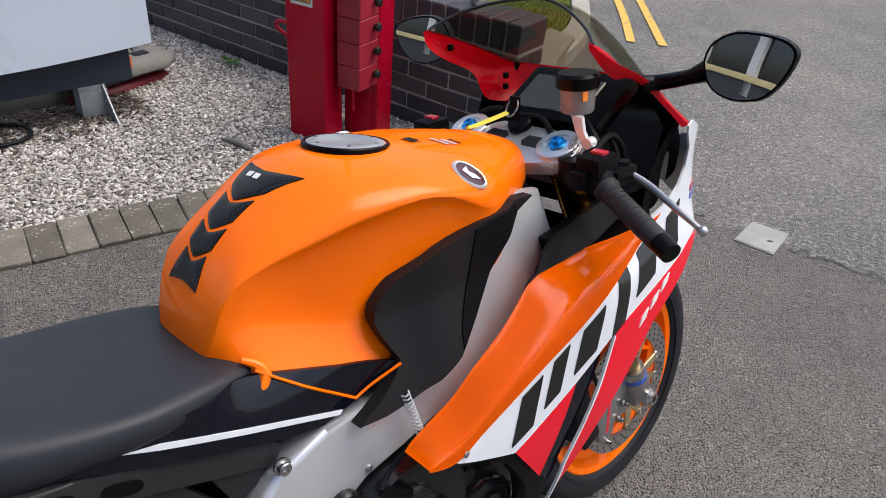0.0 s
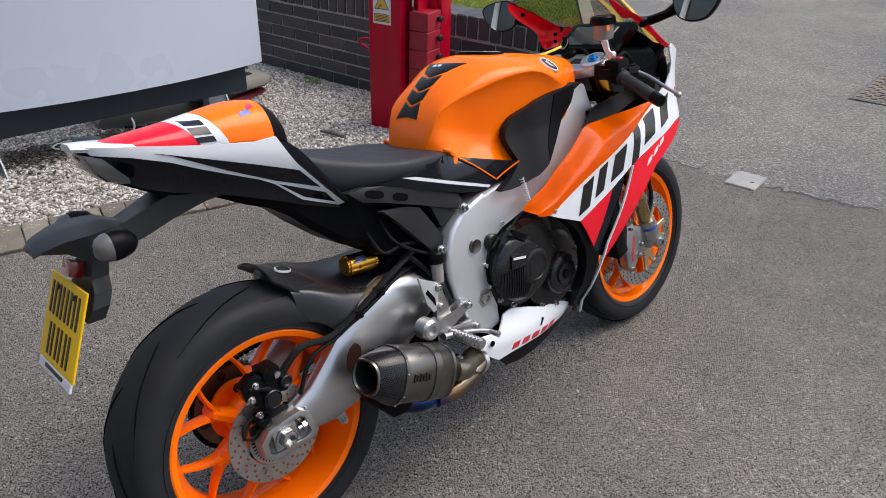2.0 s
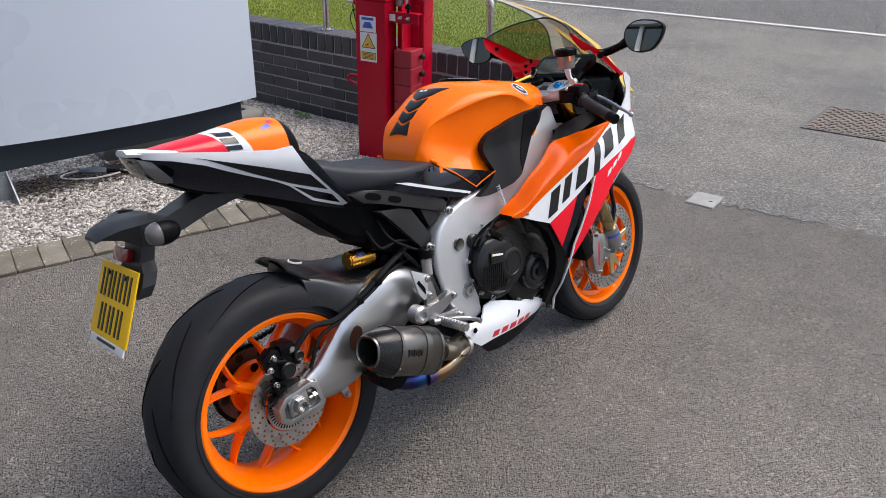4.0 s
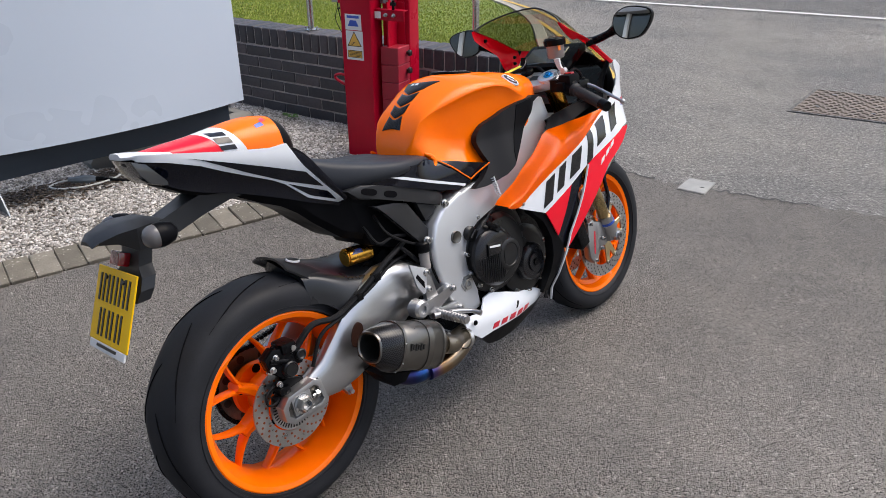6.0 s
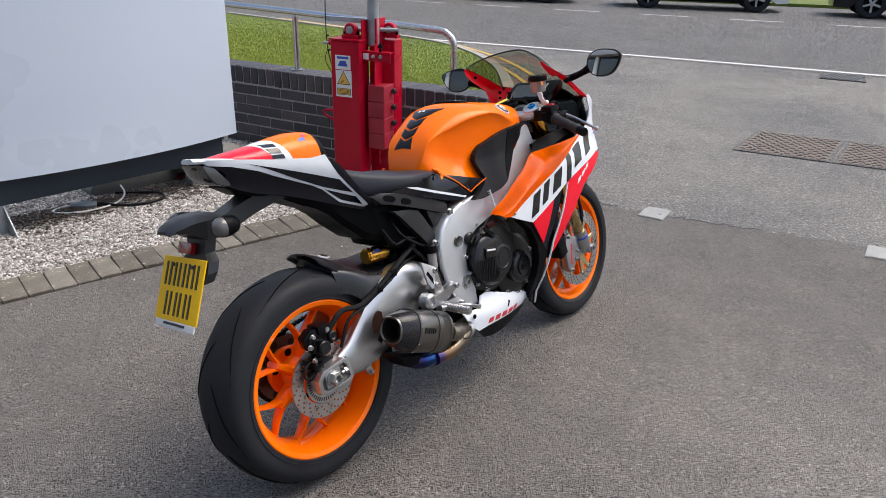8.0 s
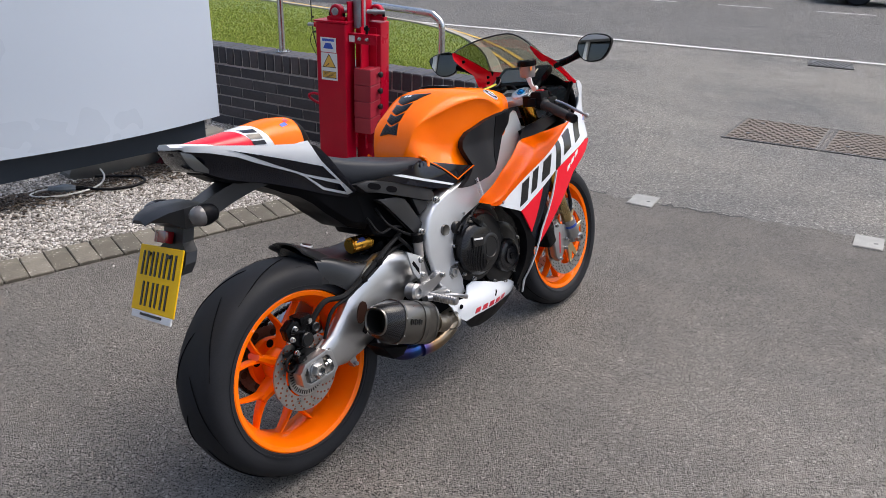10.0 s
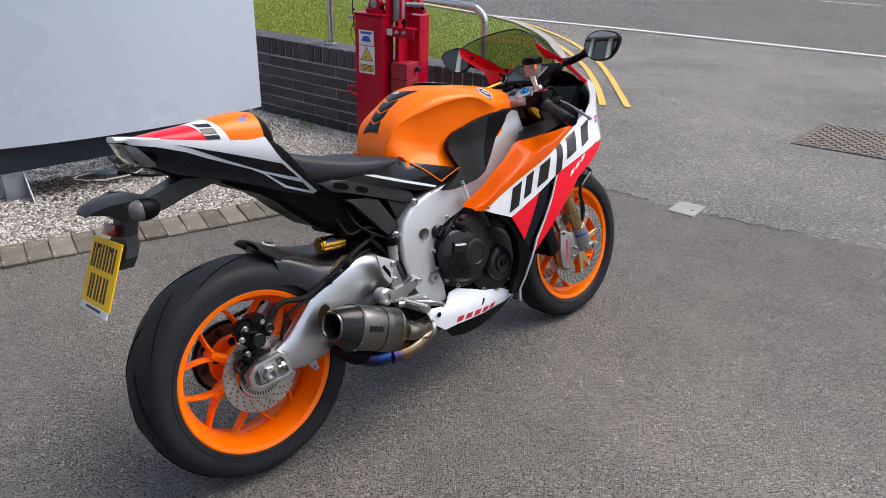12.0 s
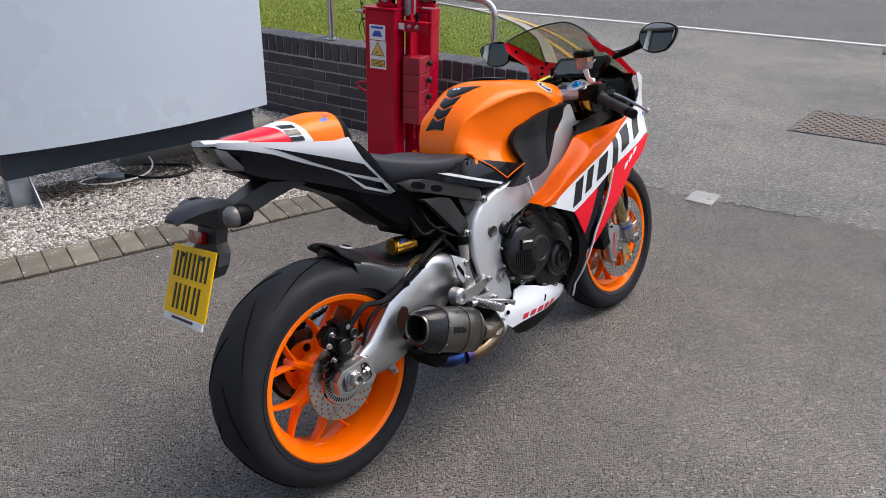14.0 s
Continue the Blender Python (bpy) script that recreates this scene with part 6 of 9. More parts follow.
for s in (-1, 1):
    fy = OFF + s * 0.100
    part("fork_cap", moved(lathe([(0.036, 0), (0.036, 0.010), (0.033, 0.012), (0.022, 0.012), (0.021, 0.009), (0, 0.009)], 28), YK @ Matrix.Translation((0, fy, 0.010)) @ Z_UP), YOKE_SILVER, yoke, "silver fork cap")
    part("fork_adjuster", moved(lathe([(0.016, 0), (0.016, 0.003), (0.009, 0.004), (0.009, 0.010), (0.004, 0.011), (0.004, 0.006), (0, 0.006)], 6), YK @ Matrix.Translation((0, fy, 0.020)) @ Z_UP), BLUE_ANO, yoke, "bright blue fork adjuster")
    a, b, c = FT + fdir * 0.0, FT + fdir * 0.42, FT + fdir * 0.645
    off = Vector((0, fy, 0))
    mid, end = off + Vector((0, -0.012, 0)), off + Vector((0, -0.018, 0))
    part("fork_upper", rod(a + off, b + mid, 0.0285, 28), GOLD, bike, "gold fork upper tube")
    part("fork_seal", rod(b + mid - fdir * 0.012, b + mid + fdir * 0.006, 0.0305, 28), GOLD, bike)
    part("fork_slider", rod(b + mid, c + end, 0.0215, 24), GOLD_DARK, bike, "bronze fork slider")
    foot = part("fork_foot", merged(rod(c + end - fdir * 0.075, c + end + fdir * 0.01, 0.027, 24, 0.029), box(0.055, 0.040, 0.06, (BASE - 0.005, fy - 0.018 - s * 0.004, 0.305), 0.012)), ALLOY, bike, "cast alloy fork foot")
    part("axle_end", moved(lathe([(0.020, 0), (0.020, s * 0.012), (0.015, s * 0.014), (0.015, s * 0.022), (0.009, s * 0.022), (0.009, s * 0.006), (0, s * 0.006)], 6), Matrix.Translation((BASE, fy - 0.018 + s * 0.018, 0.293))), STEEL, foot, "hexagonal front axle end")
    part("fork_sticker", rod(c + end - fdir * 0.052, c + end - fdir * 0.042, 0.0288, 24), DECAL_BLUE, foot)
    CAL = [(1.262, 0.385), (1.292, 0.392), (1.318, 0.36), (1.325, 0.30), (1.312, 0.245), (1.285, 0.225), (1.262, 0.25), (1.255, 0.31)]
    cal = part("front_caliper", merged(prism(CAL, s * 0.058, s * 0.072, 0.005), prism(CAL, s * 0.078, s * 0.112, 0.009)), ALLOY, bike, "silver radial front caliper")
    part("caliper_bar", sheet([(1.283, 0.262), (1.292, 0.260), (1.300, 0.345), (1.291, 0.347)], lambda x, z: s * 0.1125, 0.002, 0.02), DECAL_RED, cal)
    part("caliper_bracket", prism([(1.31, 0.375), (1.36, 0.36), (1.40, 0.325), (1.385, 0.27), (1.315, 0.255)], s * 0.080, s * 0.105, 0.006), ALLOY, bike, "alloy caliper bracket")
    for px_, pz_ in ((1.29, 0.235), (1.275, 0.378), (1.35, 0.30), (1.335, 0.268)):
        bolt((px_, s * 0.108, pz_), 0.006, 0.012, cal, side=s)
    part("brake_hose", tube([(1.27, s * 0.10, 0.38), (1.25, s * 0.09, 0.45), (1.24, s * 0.08, 0.55), (1.20, s * 0.07, 0.70)], 0.005, 8), BLACK_CABLE, bike)
part("lower_yoke", moved(slab([(0.03, -0.14), (0.03, 0.14), (-0.03, 0.14), (-0.05, 0.0), (-0.03, -0.14)], -0.02, 0.02, 0.006), Matrix.Translation(FT + fdir * 0.20) @ Matrix.Rotation(-RAKE, 4, "Y") @ Matrix.Translation((0, OFF, 0))), SATIN_BLACK, bike, "black lower yoke")

# mudguard over the front tyre
rings = []
for k in range(19):
    a = radians(62 + 82 * k / 18)
    R0 = FRONT_R + 0.016
    ring = []
    for q in range(13):
        v = -1 + 2 * q / 12
        r = R0 + 0.010 - 0.050 * abs(v) ** 2.4
        ring.append((BASE + r * math.cos(a), 0.066 * v, 0.293 + r * math.sin(a)))
    for q in range(12, -1, -1):
        v = -1 + 2 * q / 12
        r = R0 + 0.006 - 0.050 * abs(v) ** 2.4
        ring.append((BASE + r * math.cos(a), 0.063 * v, 0.293 + r * math.sin(a)))
    rings.append(ring)
part("front_mudguard", loft(rings), GLOSS_BLACK, bike, "gloss black front mudguard", 50)
for s in (-1, 1):
    part("mudguard_stay", merged(tube([(1.40, s * 0.070, 0.595), (1.463, s * 0.072, 0.598), (1.525, s * 0.070, 0.566), (1.494, s * 0.074, 0.546), (1.440, s * 0.078, 0.505), (1.452, s * 0.080, 0.43), (1.43, s * 0.082, 0.375)], 0.007, 10, 5), tube([(1.41, s * 0.070, 0.575), (1.45, s * 0.073, 0.572), (1.49, s * 0.073, 0.556)], 0.005, 8, 4)), GLOSS_BLACK, bike, "gloss black mudguard stay")

# clip-on bars, grips, levers, switches
for s in (-1, 1):
    a, b = Vector((1.152, s * 0.14 + OFF, 0.903)), Vector((1.076, s * 0.345 + OFF, 0.838))
    bar = part("clip_on_bar", rod(a, b, 0.011, 16), SATIN_BLACK, bike, "black clip-on handlebar")
    d = (b - a).normalized()
    g0, g1 = a.lerp(b, 0.36), a.lerp(b, 0.95)
    part("grip", tube([g0, g0 + d * 0.006, g0 + d * 0.012, g1 - d * 0.004, g1], [0.021, 0.021, 0.0165, 0.0165, 0.0155], 24, 1), GRIP_RUBBER, bar, "black rubber grip")
    ribs = []
    for k in range(9):
        p = g0.lerp(g1, 0.16 + 0.075 * k)
        ribs.append(tube([p - d * 0.0012, p + d * 0.0012], 0.0172, 24, 1))
    part("grip_ribs", merged(*ribs), GRIP_RUBBER, bar)
    part("bar_end", rod(g1, g1 + d * 0.028, 0.0165, 20, 0.0155), SATIN_BLACK, bar, "black bar end weight")
    sw0 = a.lerp(b, 0.14)
    part("switch_pod", merged(tube([sw0, sw0 + d * 0.012, sw0 + d * 0.036, sw0 + d * 0.048], [0.020, 0.027, 0.026, 0.020], 20, 1), box(0.056, 0.046, 0.052, sw0 + d * 0.022 + Vector((0.002, 0, 0.014)), 0.012), box(0.030, 0.030, 0.030, sw0 + d * 0.010 + Vector((-0.028, 0, 0.0)), 0.008)), MATT_BLACK, bar, "black switch housing")
    part("switch_button", box(0.016, 0.024, 0.008, sw0 + d * 0.024 + Vector((0.006, 0.0, 0.041)), 0.002), DECAL_RED, bar, "red switch")
    clampc = a.lerp(b, 0.02)
    part("bar_clamp", rod(clampc + Vector((0, 0, -0.028)) + fdir * 0.0, clampc + Vector((0, 0, 0.010)), 0.034, 24), SATIN_BLACK, bar, "black bar clamp")
    piv = a.lerp(b, 0.30) + Vector((0.060, 0, 0.004))
    tip = Vector((1.170, s * 0.352 + OFF, 0.830))
    lev = glide([piv, piv.lerp(tip, 0.3) + Vector((0.008, 0, 0.002)), piv.lerp(tip, 0.7) + Vector((0.002, 0, 0.002)), tip], 6)
    rings = []
    for i, p in enumerate(lev):
        u = i / (len(lev) - 1)
        t = (lev[min(i + 1, len(lev) - 1)] - lev[max(i - 1, 0)]).normalized()
        n1 = Vector((0, 0, 1))
        n2 = t.cross(n1).normalized()
        h, w = 0.0080 - 0.0035 * u, 0.0060 - 0.0018 * u
        rings.append([p + n1 * h * math.sin(q) + n2 * w * math.cos(q) for q in (2 * math.pi * k / 12 for k in range(12))])
    lv = part("brake_lever" if s < 0 else "clutch_lever", loft(rings), ALLOY, bar, "polished alloy hand lever")
    ball = lathe([(0.0005, -0.0085), (0.005, -0.0068), (0.0083, -0.002), (0.0083, 0.002), (0.005, 0.0068), (0.0005, 0.0085)], 16)
    part("lever_ball", moved(ball, Matrix.Translation(tip)), ALLOY, bar)
    part("lever_perch", merged(box(0.055, 0.032, 0.026, piv + Vector((-0.018, 0.004 * s, 0)), 0.007), rod(piv + Vector((0, 0, -0.016)), piv + Vector((0, 0, 0.017)), 0.010, 16)), SATIN_BLACK, bar, "black lever perch")
    part("perch_cylinder", rod(piv + Vector((-0.01, 0.01 * s, 0.004)), piv + Vector((0.005, -0.07 * s, 0.012)), 0.011, 16), SATIN_BLACK, bar)

# brake fluid pot on its bracket
pot = part("fluid_pot", moved(lathe([(0.0, -0.026), (0.024, -0.026), (0.027, -0.022), (0.029, 0.016), (0.0, 0.016)], 32), Matrix.Translation((1.178, -0.125, 1.000)) @ Z_UP), FLUID, bike, "milky plastic brake fluid pot")
part("pot_lid", moved(lathe([(0.0, 0.014), (0.034, 0.014), (0.035, 0.018), (0.035, 0.032), (0.031, 0.037), (0.0, 0.037)], 32), Matrix.Translation((1.178, -0.125, 1.000)) @ Z_UP), SATIN_BLACK, pot, "black pot lid")
part("pot_label", box(0.012, 0.002, 0.014, (1.158, -0.1545, 1.006)), AMBER, pot)
part("pot_bracket", merged(loft([[(x - 0.003, y - w, z), (x + 0.004, y - w, z), (x + 0.004, y + w, z), (x - 0.003, y + w, z)] for x, y, z, w in ((1.164, -0.128, 0.976, 0.012), (1.156, -0.142, 0.973, 0.010), (1.153, -0.150, 0.952, 0.008), (1.151, -0.160, 0.938, 0.008), (1.150, -0.170, 0.933, 0.009))]), rod((1.144, -0.168, 0.936), (1.160, -0.168, 0.936), 0.009, 14)), BRACKET_SILVER, pot, "silver pot bracket")
part("pot_hose", tube([(1.175, -0.122, 0.975), (1.205, -0.125, 0.945), (1.20, -0.15, 0.915), (1.175, -0.16, 0.905)], 0.008, 10), BLACK_CABLE, bike)
for pts in ([(1.16, -0.10, 0.91), (1.20, -0.03, 0.945), (1.17, 0.04, 0.94), (1.15, 0.09, 0.915)], [(1.17, -0.14, 0.90), (1.24, -0.10, 0.95), (1.26, -0.14, 0.90), (1.24, -0.17, 0.84)],
            [(1.15, -0.16, 0.895), (1.22, -0.16, 0.93), (1.25, -0.17, 0.88), (1.22, -0.15, 0.80)], [(1.15, 0.13, 0.90), (1.21, 0.10, 0.94), (1.22, 0.03, 0.93), (1.20, 0.0, 0.86)]):
    part("control_cable", tube(pts, 0.0055, 8), BLACK_CABLE, bike)
ign = part("ignition_lock", moved(lathe([(0.022, -0.03), (0.022, 0.014), (0.019, 0.018), (0.0, 0.018)], 24), Matrix.Translation((1.185, 0.0, 0.925)) @ Matrix.Rotation(-RAKE, 4, "Y") @ Z_UP), SATIN_BLACK, bike, "black ignition lock")
part("key", merged(box(0.004, 0.022, 0.026, (1.172, 0.002, 0.972), 0.002), box(0.003, 0.008, 0.02, (1.176, 0.002, 0.952))), SATIN_BLACK, ign, "ignition key")
part("key_ring", moved(lathe([(0.0155, -0.001), (0.0175, -0.001), (0.0175, 0.001), (0.0155, 0.001)], 24, True), Matrix.Translation((1.166, 0.004, 0.966)) @ pose(0, 0, 0, 30, 0, 70)), STEEL, ign, "steel key ring")
part("key_tag", loft([[(x, y - w, z), (x, y, z + 0.004), (x, y + w, z), (x, y, z - 0.004)] for x, y, z, w in ((1.155, 0.008, 0.958, 0.008), (1.13, 0.018, 0.952, 0.009), (1.10, 0.028, 0.946, 0.009), (1.085, 0.034, 0.944, 0.006))]), YELLOW_TAPE, ign, "yellow key tag")

# mirrors
for s in (-1, 1):
    cx, cy, cz = (1.258, 0.355, 1.048) if s < 0 else (1.268, 0.330, 1.038)
    M_ = [(0.058, 0.008), (0.052, 0.030), (0.039, 0.042), (0.017, 0.051), (-0.016, 0.050), (-0.047, 0.043), (-0.062, 0.034), (-0.067, 0.022), (-0.062, 0.004), (-0.052, -0.016), (-0.034, -0.036), (-0.015, -0.043), (0.010, -0.044), (0.034, -0.036), (0.050, -0.020)]
    tilt = Matrix.Translation((cx, s * cy, cz)) @ Matrix.Rotation(radians(10 if s < 0 else 24), 4, "Z") @ Matrix.Rotation(radians(7.2 if s < 0 else 5), 4, "Y")
    def ring(k, x):
        return [tilt @ Vector((x, -s * p.y * k, (p.z - 0.003) * k + 0.003)) for p in glide([(0, y, z) for y, z in M_], 2, True)]

    def bulge(k):
        """A ring of the convex glass, 1.2 m in radius."""
        return [tilt @ Vector((-0.0110 + (p.y * p.y + p.z * p.z) * k * k / 2.4, -s * p.y * k, (p.z - 0.003) * k + 0.003)) for p in glide([(0, y, z) for y, z in M_], 2, True)]

    shell = part("mirror", loft([ring(1.0, -0.006), ring(1.03, 0.0), ring(1.0, 0.014), ring(0.86, 0.030), ring(0.55, 0.040)]), SATIN_BLACK, bike, "black wing mirror shell", 50)
    part("mirror_glass", loft([ring(0.93, -0.0055)] + [bulge(0.93 * k / 8) for k in range(8, 0, -1)] + [bulge(0.01)]), MIRROR, shell, "mirror glass")
    part("mirror_rim", loft([ring(0.99, -0.0075), ring(1.0, -0.0055), ring(0.94, -0.0055), ring(0.94, -0.0075)], False), SIGN_BLACK, shell)
    part("mirror_stem", tube([(1.270, -0.184, 1.006), (1.288, -0.205, 1.008), (1.280, -0.26, 1.024), (1.272, -0.305, 1.044)] if s < 0 else [(1.325, 0.212, 0.992), (1.310, 0.232, 1.002), (1.296, 0.252, 1.014), (1.288, 0.282, 1.030)], [0.015, 0.013, 0.012, 0.020], 14, 5), SATIN_BLACK, shell, "black mirror stem")

# ---- engine ----
part("engine_block", merged(prism([(0.60, 0.58), (0.72, 0.62), (0.90, 0.62), (1.00, 0.50), (1.02, 0.36), (0.96, 0.27), (0.62, 0.27), (0.58, 0.36), (0.57, 0.50)], -0.135, 0.135, 0.02)), SATIN_BLACK, bike, "black engine block")
part("airbox", prism([(0.72, 0.70), (0.95, 0.72), (1.08, 0.83), (1.10, 0.87), (1.0, 0.86), (0.80, 0.80)], -0.10, 0.10, 0.02), MATT_BLACK, bike, "black airbox under the tank")
part("radiator", box(0.05, 0.36, 0.34, (1.115, 0, 0.50), 0.008, 2, Matrix.Rotation(radians(-18), 4, "Y")), SATIN_BLACK, bike, "black radiator")
part("cylinder_head", prism([(0.86, 0.60), (0.98, 0.56), (1.06, 0.70), (0.95, 0.76)], -0.13, 0.13, 0.015), SATIN_BLACK, bike, "black cylinder head")
part("exhaust_headers", merged(*[tube([(1.05, y, 0.55), (1.09, y, 0.42), (1.04, y * 0.8, 0.28), (0.92, y * 0.5, 0.235), (0.70, y * 0.2, 0.235)], 0.019, 12) for y in (-0.105, -0.035, 0.035, 0.105)]), TITAN_PIPE, bike, "exhaust headers")


def cover_ring(cx, cz, r, y, squash=1.0, n=40, egg=0.0):
    return [(cx + (r + egg * max(0, -math.cos(a))) * math.cos(a), y, cz + r * squash * math.sin(a)) for a in (2 * math.pi * k / n for k in range(n))]


case = part("clutch_cover", loft([cover_ring(0.735, 0.487, 0.140, -0.125), cover_ring(0.735, 0.487, 0.140, -0.150), cover_ring(0.735, 0.487, 0.130, -0.156), cover_ring(0.735, 0.487, 0.118, -0.160)]), ENGINE_BLACK, bike, "black engine side cover with bolts")
part("timing_case", loft([cover_ring(0.868, 0.398, 0.112, -0.122), cover_ring(0.868, 0.398, 0.112, -0.147), cover_ring(0.868, 0.398, 0.102, -0.153), cover_ring(0.868, 0.398, 0.09, -0.155)]), ENGINE_BLACK, case, "black lower engine cover")
part("clutch_dome", loft([cover_ring(0.722, 0.485, 0.112, -0.155), cover_ring(0.722, 0.485, 0.110, -0.176), cover_ring(0.724, 0.484, 0.098, -0.189), cover_ring(0.726, 0.483, 0.065, -0.193)]), ENGINE_BLACK, case, "domed black clutch cover")
gp = part("carbon_guard", loft([cover_ring(0.684, 0.482, 0.084, -0.178), cover_ring(0.684, 0.482, 0.085, -0.191), cover_ring(0.686, 0.482, 0.079, -0.198), cover_ring(0.692, 0.481, 0.062, -0.203), cover_ring(0.700, 0.480, 0.03, -0.206)]), GLOSS_CARBON, case, "glossy carbon fibre clutch guard", 40)
part("guard_disc", moved(lathe([(0.048, -0.192), (0.048, -0.206), (0.043, -0.209), (0.035, -0.209), (0.033, -0.207), (0.0, -0.207)], 36), Matrix.Translation((0.736, 0, 0.468))), ENGINE_BLACK, gp, "round black boss")
dome = curve([(0.0, -0.2065), (0.03, -0.206), (0.062, -0.203), (0.079, -0.198), (0.085, -0.191)])
for k in range(13):
    x = 0.609 + 0.0082 * k
    dx = x - 0.686
    low = 0.482 - max(0.0, 0.081 ** 2 - dx * dx) ** 0.5
    pts = [(x + 0.004 * q / 5, dome(min(0.085, math.hypot(dx, z - 0.482))) - 0.0006, z) for q, z in ((q, low + (0.492 - low) * q / 5) for q in range(6))]
    part("guard_rib", tube(pts, 0.0021, 6, 1), ENGINE_BLACK, gp)
part("guard_block", box(0.060, 0.012, 0.036, (0.672, -0.2045, 0.508), 0.004, 2, Matrix.Rotation(radians(6), 4, "Y")), DECAL_BLACK, gp, "gloss black block on the guard")
part("guard_label", box(0.046, 0.002, 0.006, (0.670, -0.2112, 0.516), 0.0, 1, Matrix.Rotation(radians(12), 4, "Y")), DECAL_WHITE, gp)
small = part("pulse_cover", moved(lathe([(0.060, -0.14), (0.060, -0.176), (0.055, -0.184), (0.043, -0.188), (0.041, -0.184), (0.031, -0.184), (0.029, -0.190), (0.0, -0.190)], 40), Matrix.Translation((0.872, 0, 0.392))), GLOSS_CARBON, bike, "carbon-faced round engine cover")
part("cover_nut", moved(lathe([(0.013, -0.188), (0.013, -0.195), (0.0, -0.195)], 6), Matrix.Translation((0.872, 0, 0.392))), SATIN_BLACK, small)
for k in range(9):
    a = 2 * math.pi * k / 14 + 0.75
    bolt((0.735 + 0.131 * math.cos(a), -0.154, 0.487 + 0.131 * math.sin(a)), 0.0055, 0.012, case)
for k in range(5):
    a = -2.2 + 0.62 * k
    bolt((0.868 + 0.104 * math.cos(a), -0.150, 0.398 + 0.104 * math.sin(a)), 0.0055, 0.010, case)
for px_, pz_ in ((0.839, 0.510), (0.846, 0.464)):
    part("cover_plug", moved(lathe([(0.0165, -0.150), (0.0165, -0.168), (0.012, -0.172), (0.0, -0.172)], 20), Matrix.Translation((px_, 0, pz_))), ENGINE_BLACK, case)
part("oil_filler", merged(moved(lathe([(0.022, -0.150), (0.022, -0.166), (0.018, -0.170), (0, -0.170)], 12), Matrix.Translation((0.627, 0, 0.564))), box(0.032, 0.008, 0.007, (0.627, -0.173, 0.564), 0.002, 1, Matrix.Rotation(radians(-40), 4, "Y"))), ENGINE_BLACK, case, "black oil filler cap")
part("clutch_arm", merged(rod((0.700, -0.204, 0.560), (0.700, -0.17, 0.552), 0.010, 16), prism([(0.655, 0.585), (0.668, 0.592), (0.712, 0.560), (0.703, 0.545)], -0.204, -0.196, 0.002)), SATIN_BLACK, case, "black clutch release arm")
part("clutch_cable", tube([(0.66, -0.200, 0.590), (0.69, -0.19, 0.605), (0.735, -0.195, 0.628)], 0.004, 8), SATIN_BLACK, bike, "clutch cable end")
coils = []
for k in range(73):
    u = k / 72
    c = Vector((0.741, -0.196, 0.628)).lerp(Vector((0.727, -0.186, 0.705)), u)
    coils.append(c + Vector((0.0062 * math.cos(k * 1.047), 0.0062 * math.sin(k * 1.047), 0)))
part("cable_spring", tube(coils, 0.0014, 6, 1), SILVER, bike, "steel spring over the cable")
part("sump", prism([(0.60, 0.30), (0.95, 0.30), (0.93, 0.215), (0.64, 0.215)], -0.11, 0.11, 0.02), SATIN_BLACK, bike, "black sump")

# ---- swingarm, shock, exhaust ----
def arm_mesh(s):
    rows = ((-0.050, 0.336, 0.024, 0.116, 0.016), (0.0, 0.338, 0.032, 0.116, 0.019), (0.05, 0.346, 0.038, 0.119, 0.022), (0.10, 0.352, 0.053, 0.118, 0.024), (0.16, 0.381, 0.072, 0.116, 0.026), (0.22, 0.415, 0.088, 0.112, 0.028), (0.29, 0.449, 0.094, 0.106, 0.034), (0.36, 0.474, 0.088, 0.098, 0.040), (0.43, 0.490, 0.064, 0.088, 0.048), (0.50, 0.465, 0.058, 0.078, 0.055), (0.60, 0.430, 0.048, 0.075, 0.055))
    rings = []
    for x, z, h, y, w in rows:
        ring = []
        for k in range(20):
            a = 2 * math.pi * k / 20
            c, q = math.cos(a), math.sin(a)
            ring.append((x - 0.35 * h * q * (0.4 if x < 0.05 else 1), s * (y - 0.004) + w * math.copysign(abs(c) ** 0.6, c), z + h * math.copysign(abs(q) ** 0.75, q)))
        rings.append(ring)
    return loft(rings)


def flat_frame(outer, inner, y0, y1):
    """A plate with a window through it."""
    bm = bmesh.new()
    n = len(outer)
    loops = [[bm.verts.new((x, y, z)) for x, z in pts] for pts, y in ((outer, y0), (outer, y1), (inner, y1), (inner, y0))]
    for a, b in zip(loops, loops[1:] + loops[:1]):
        for i in range(n):
            bm.faces.new((a[i], a[(i + 1) % n], b[(i + 1) % n], b[i]))
    bm.normal_update()
    rim = [e for e in bm.edges if abs(e.verts[0].co.y - y1) < 1e-6 and abs(e.verts[1].co.y - y1) < 1e-6 and any(abs(f.normal.y) < 0.5 for f in e.link_faces)]
    bmesh.ops.bevel(bm, geom=rim, offset=0.002, segments=2, affect="EDGES", profile=0.6)
    return bm


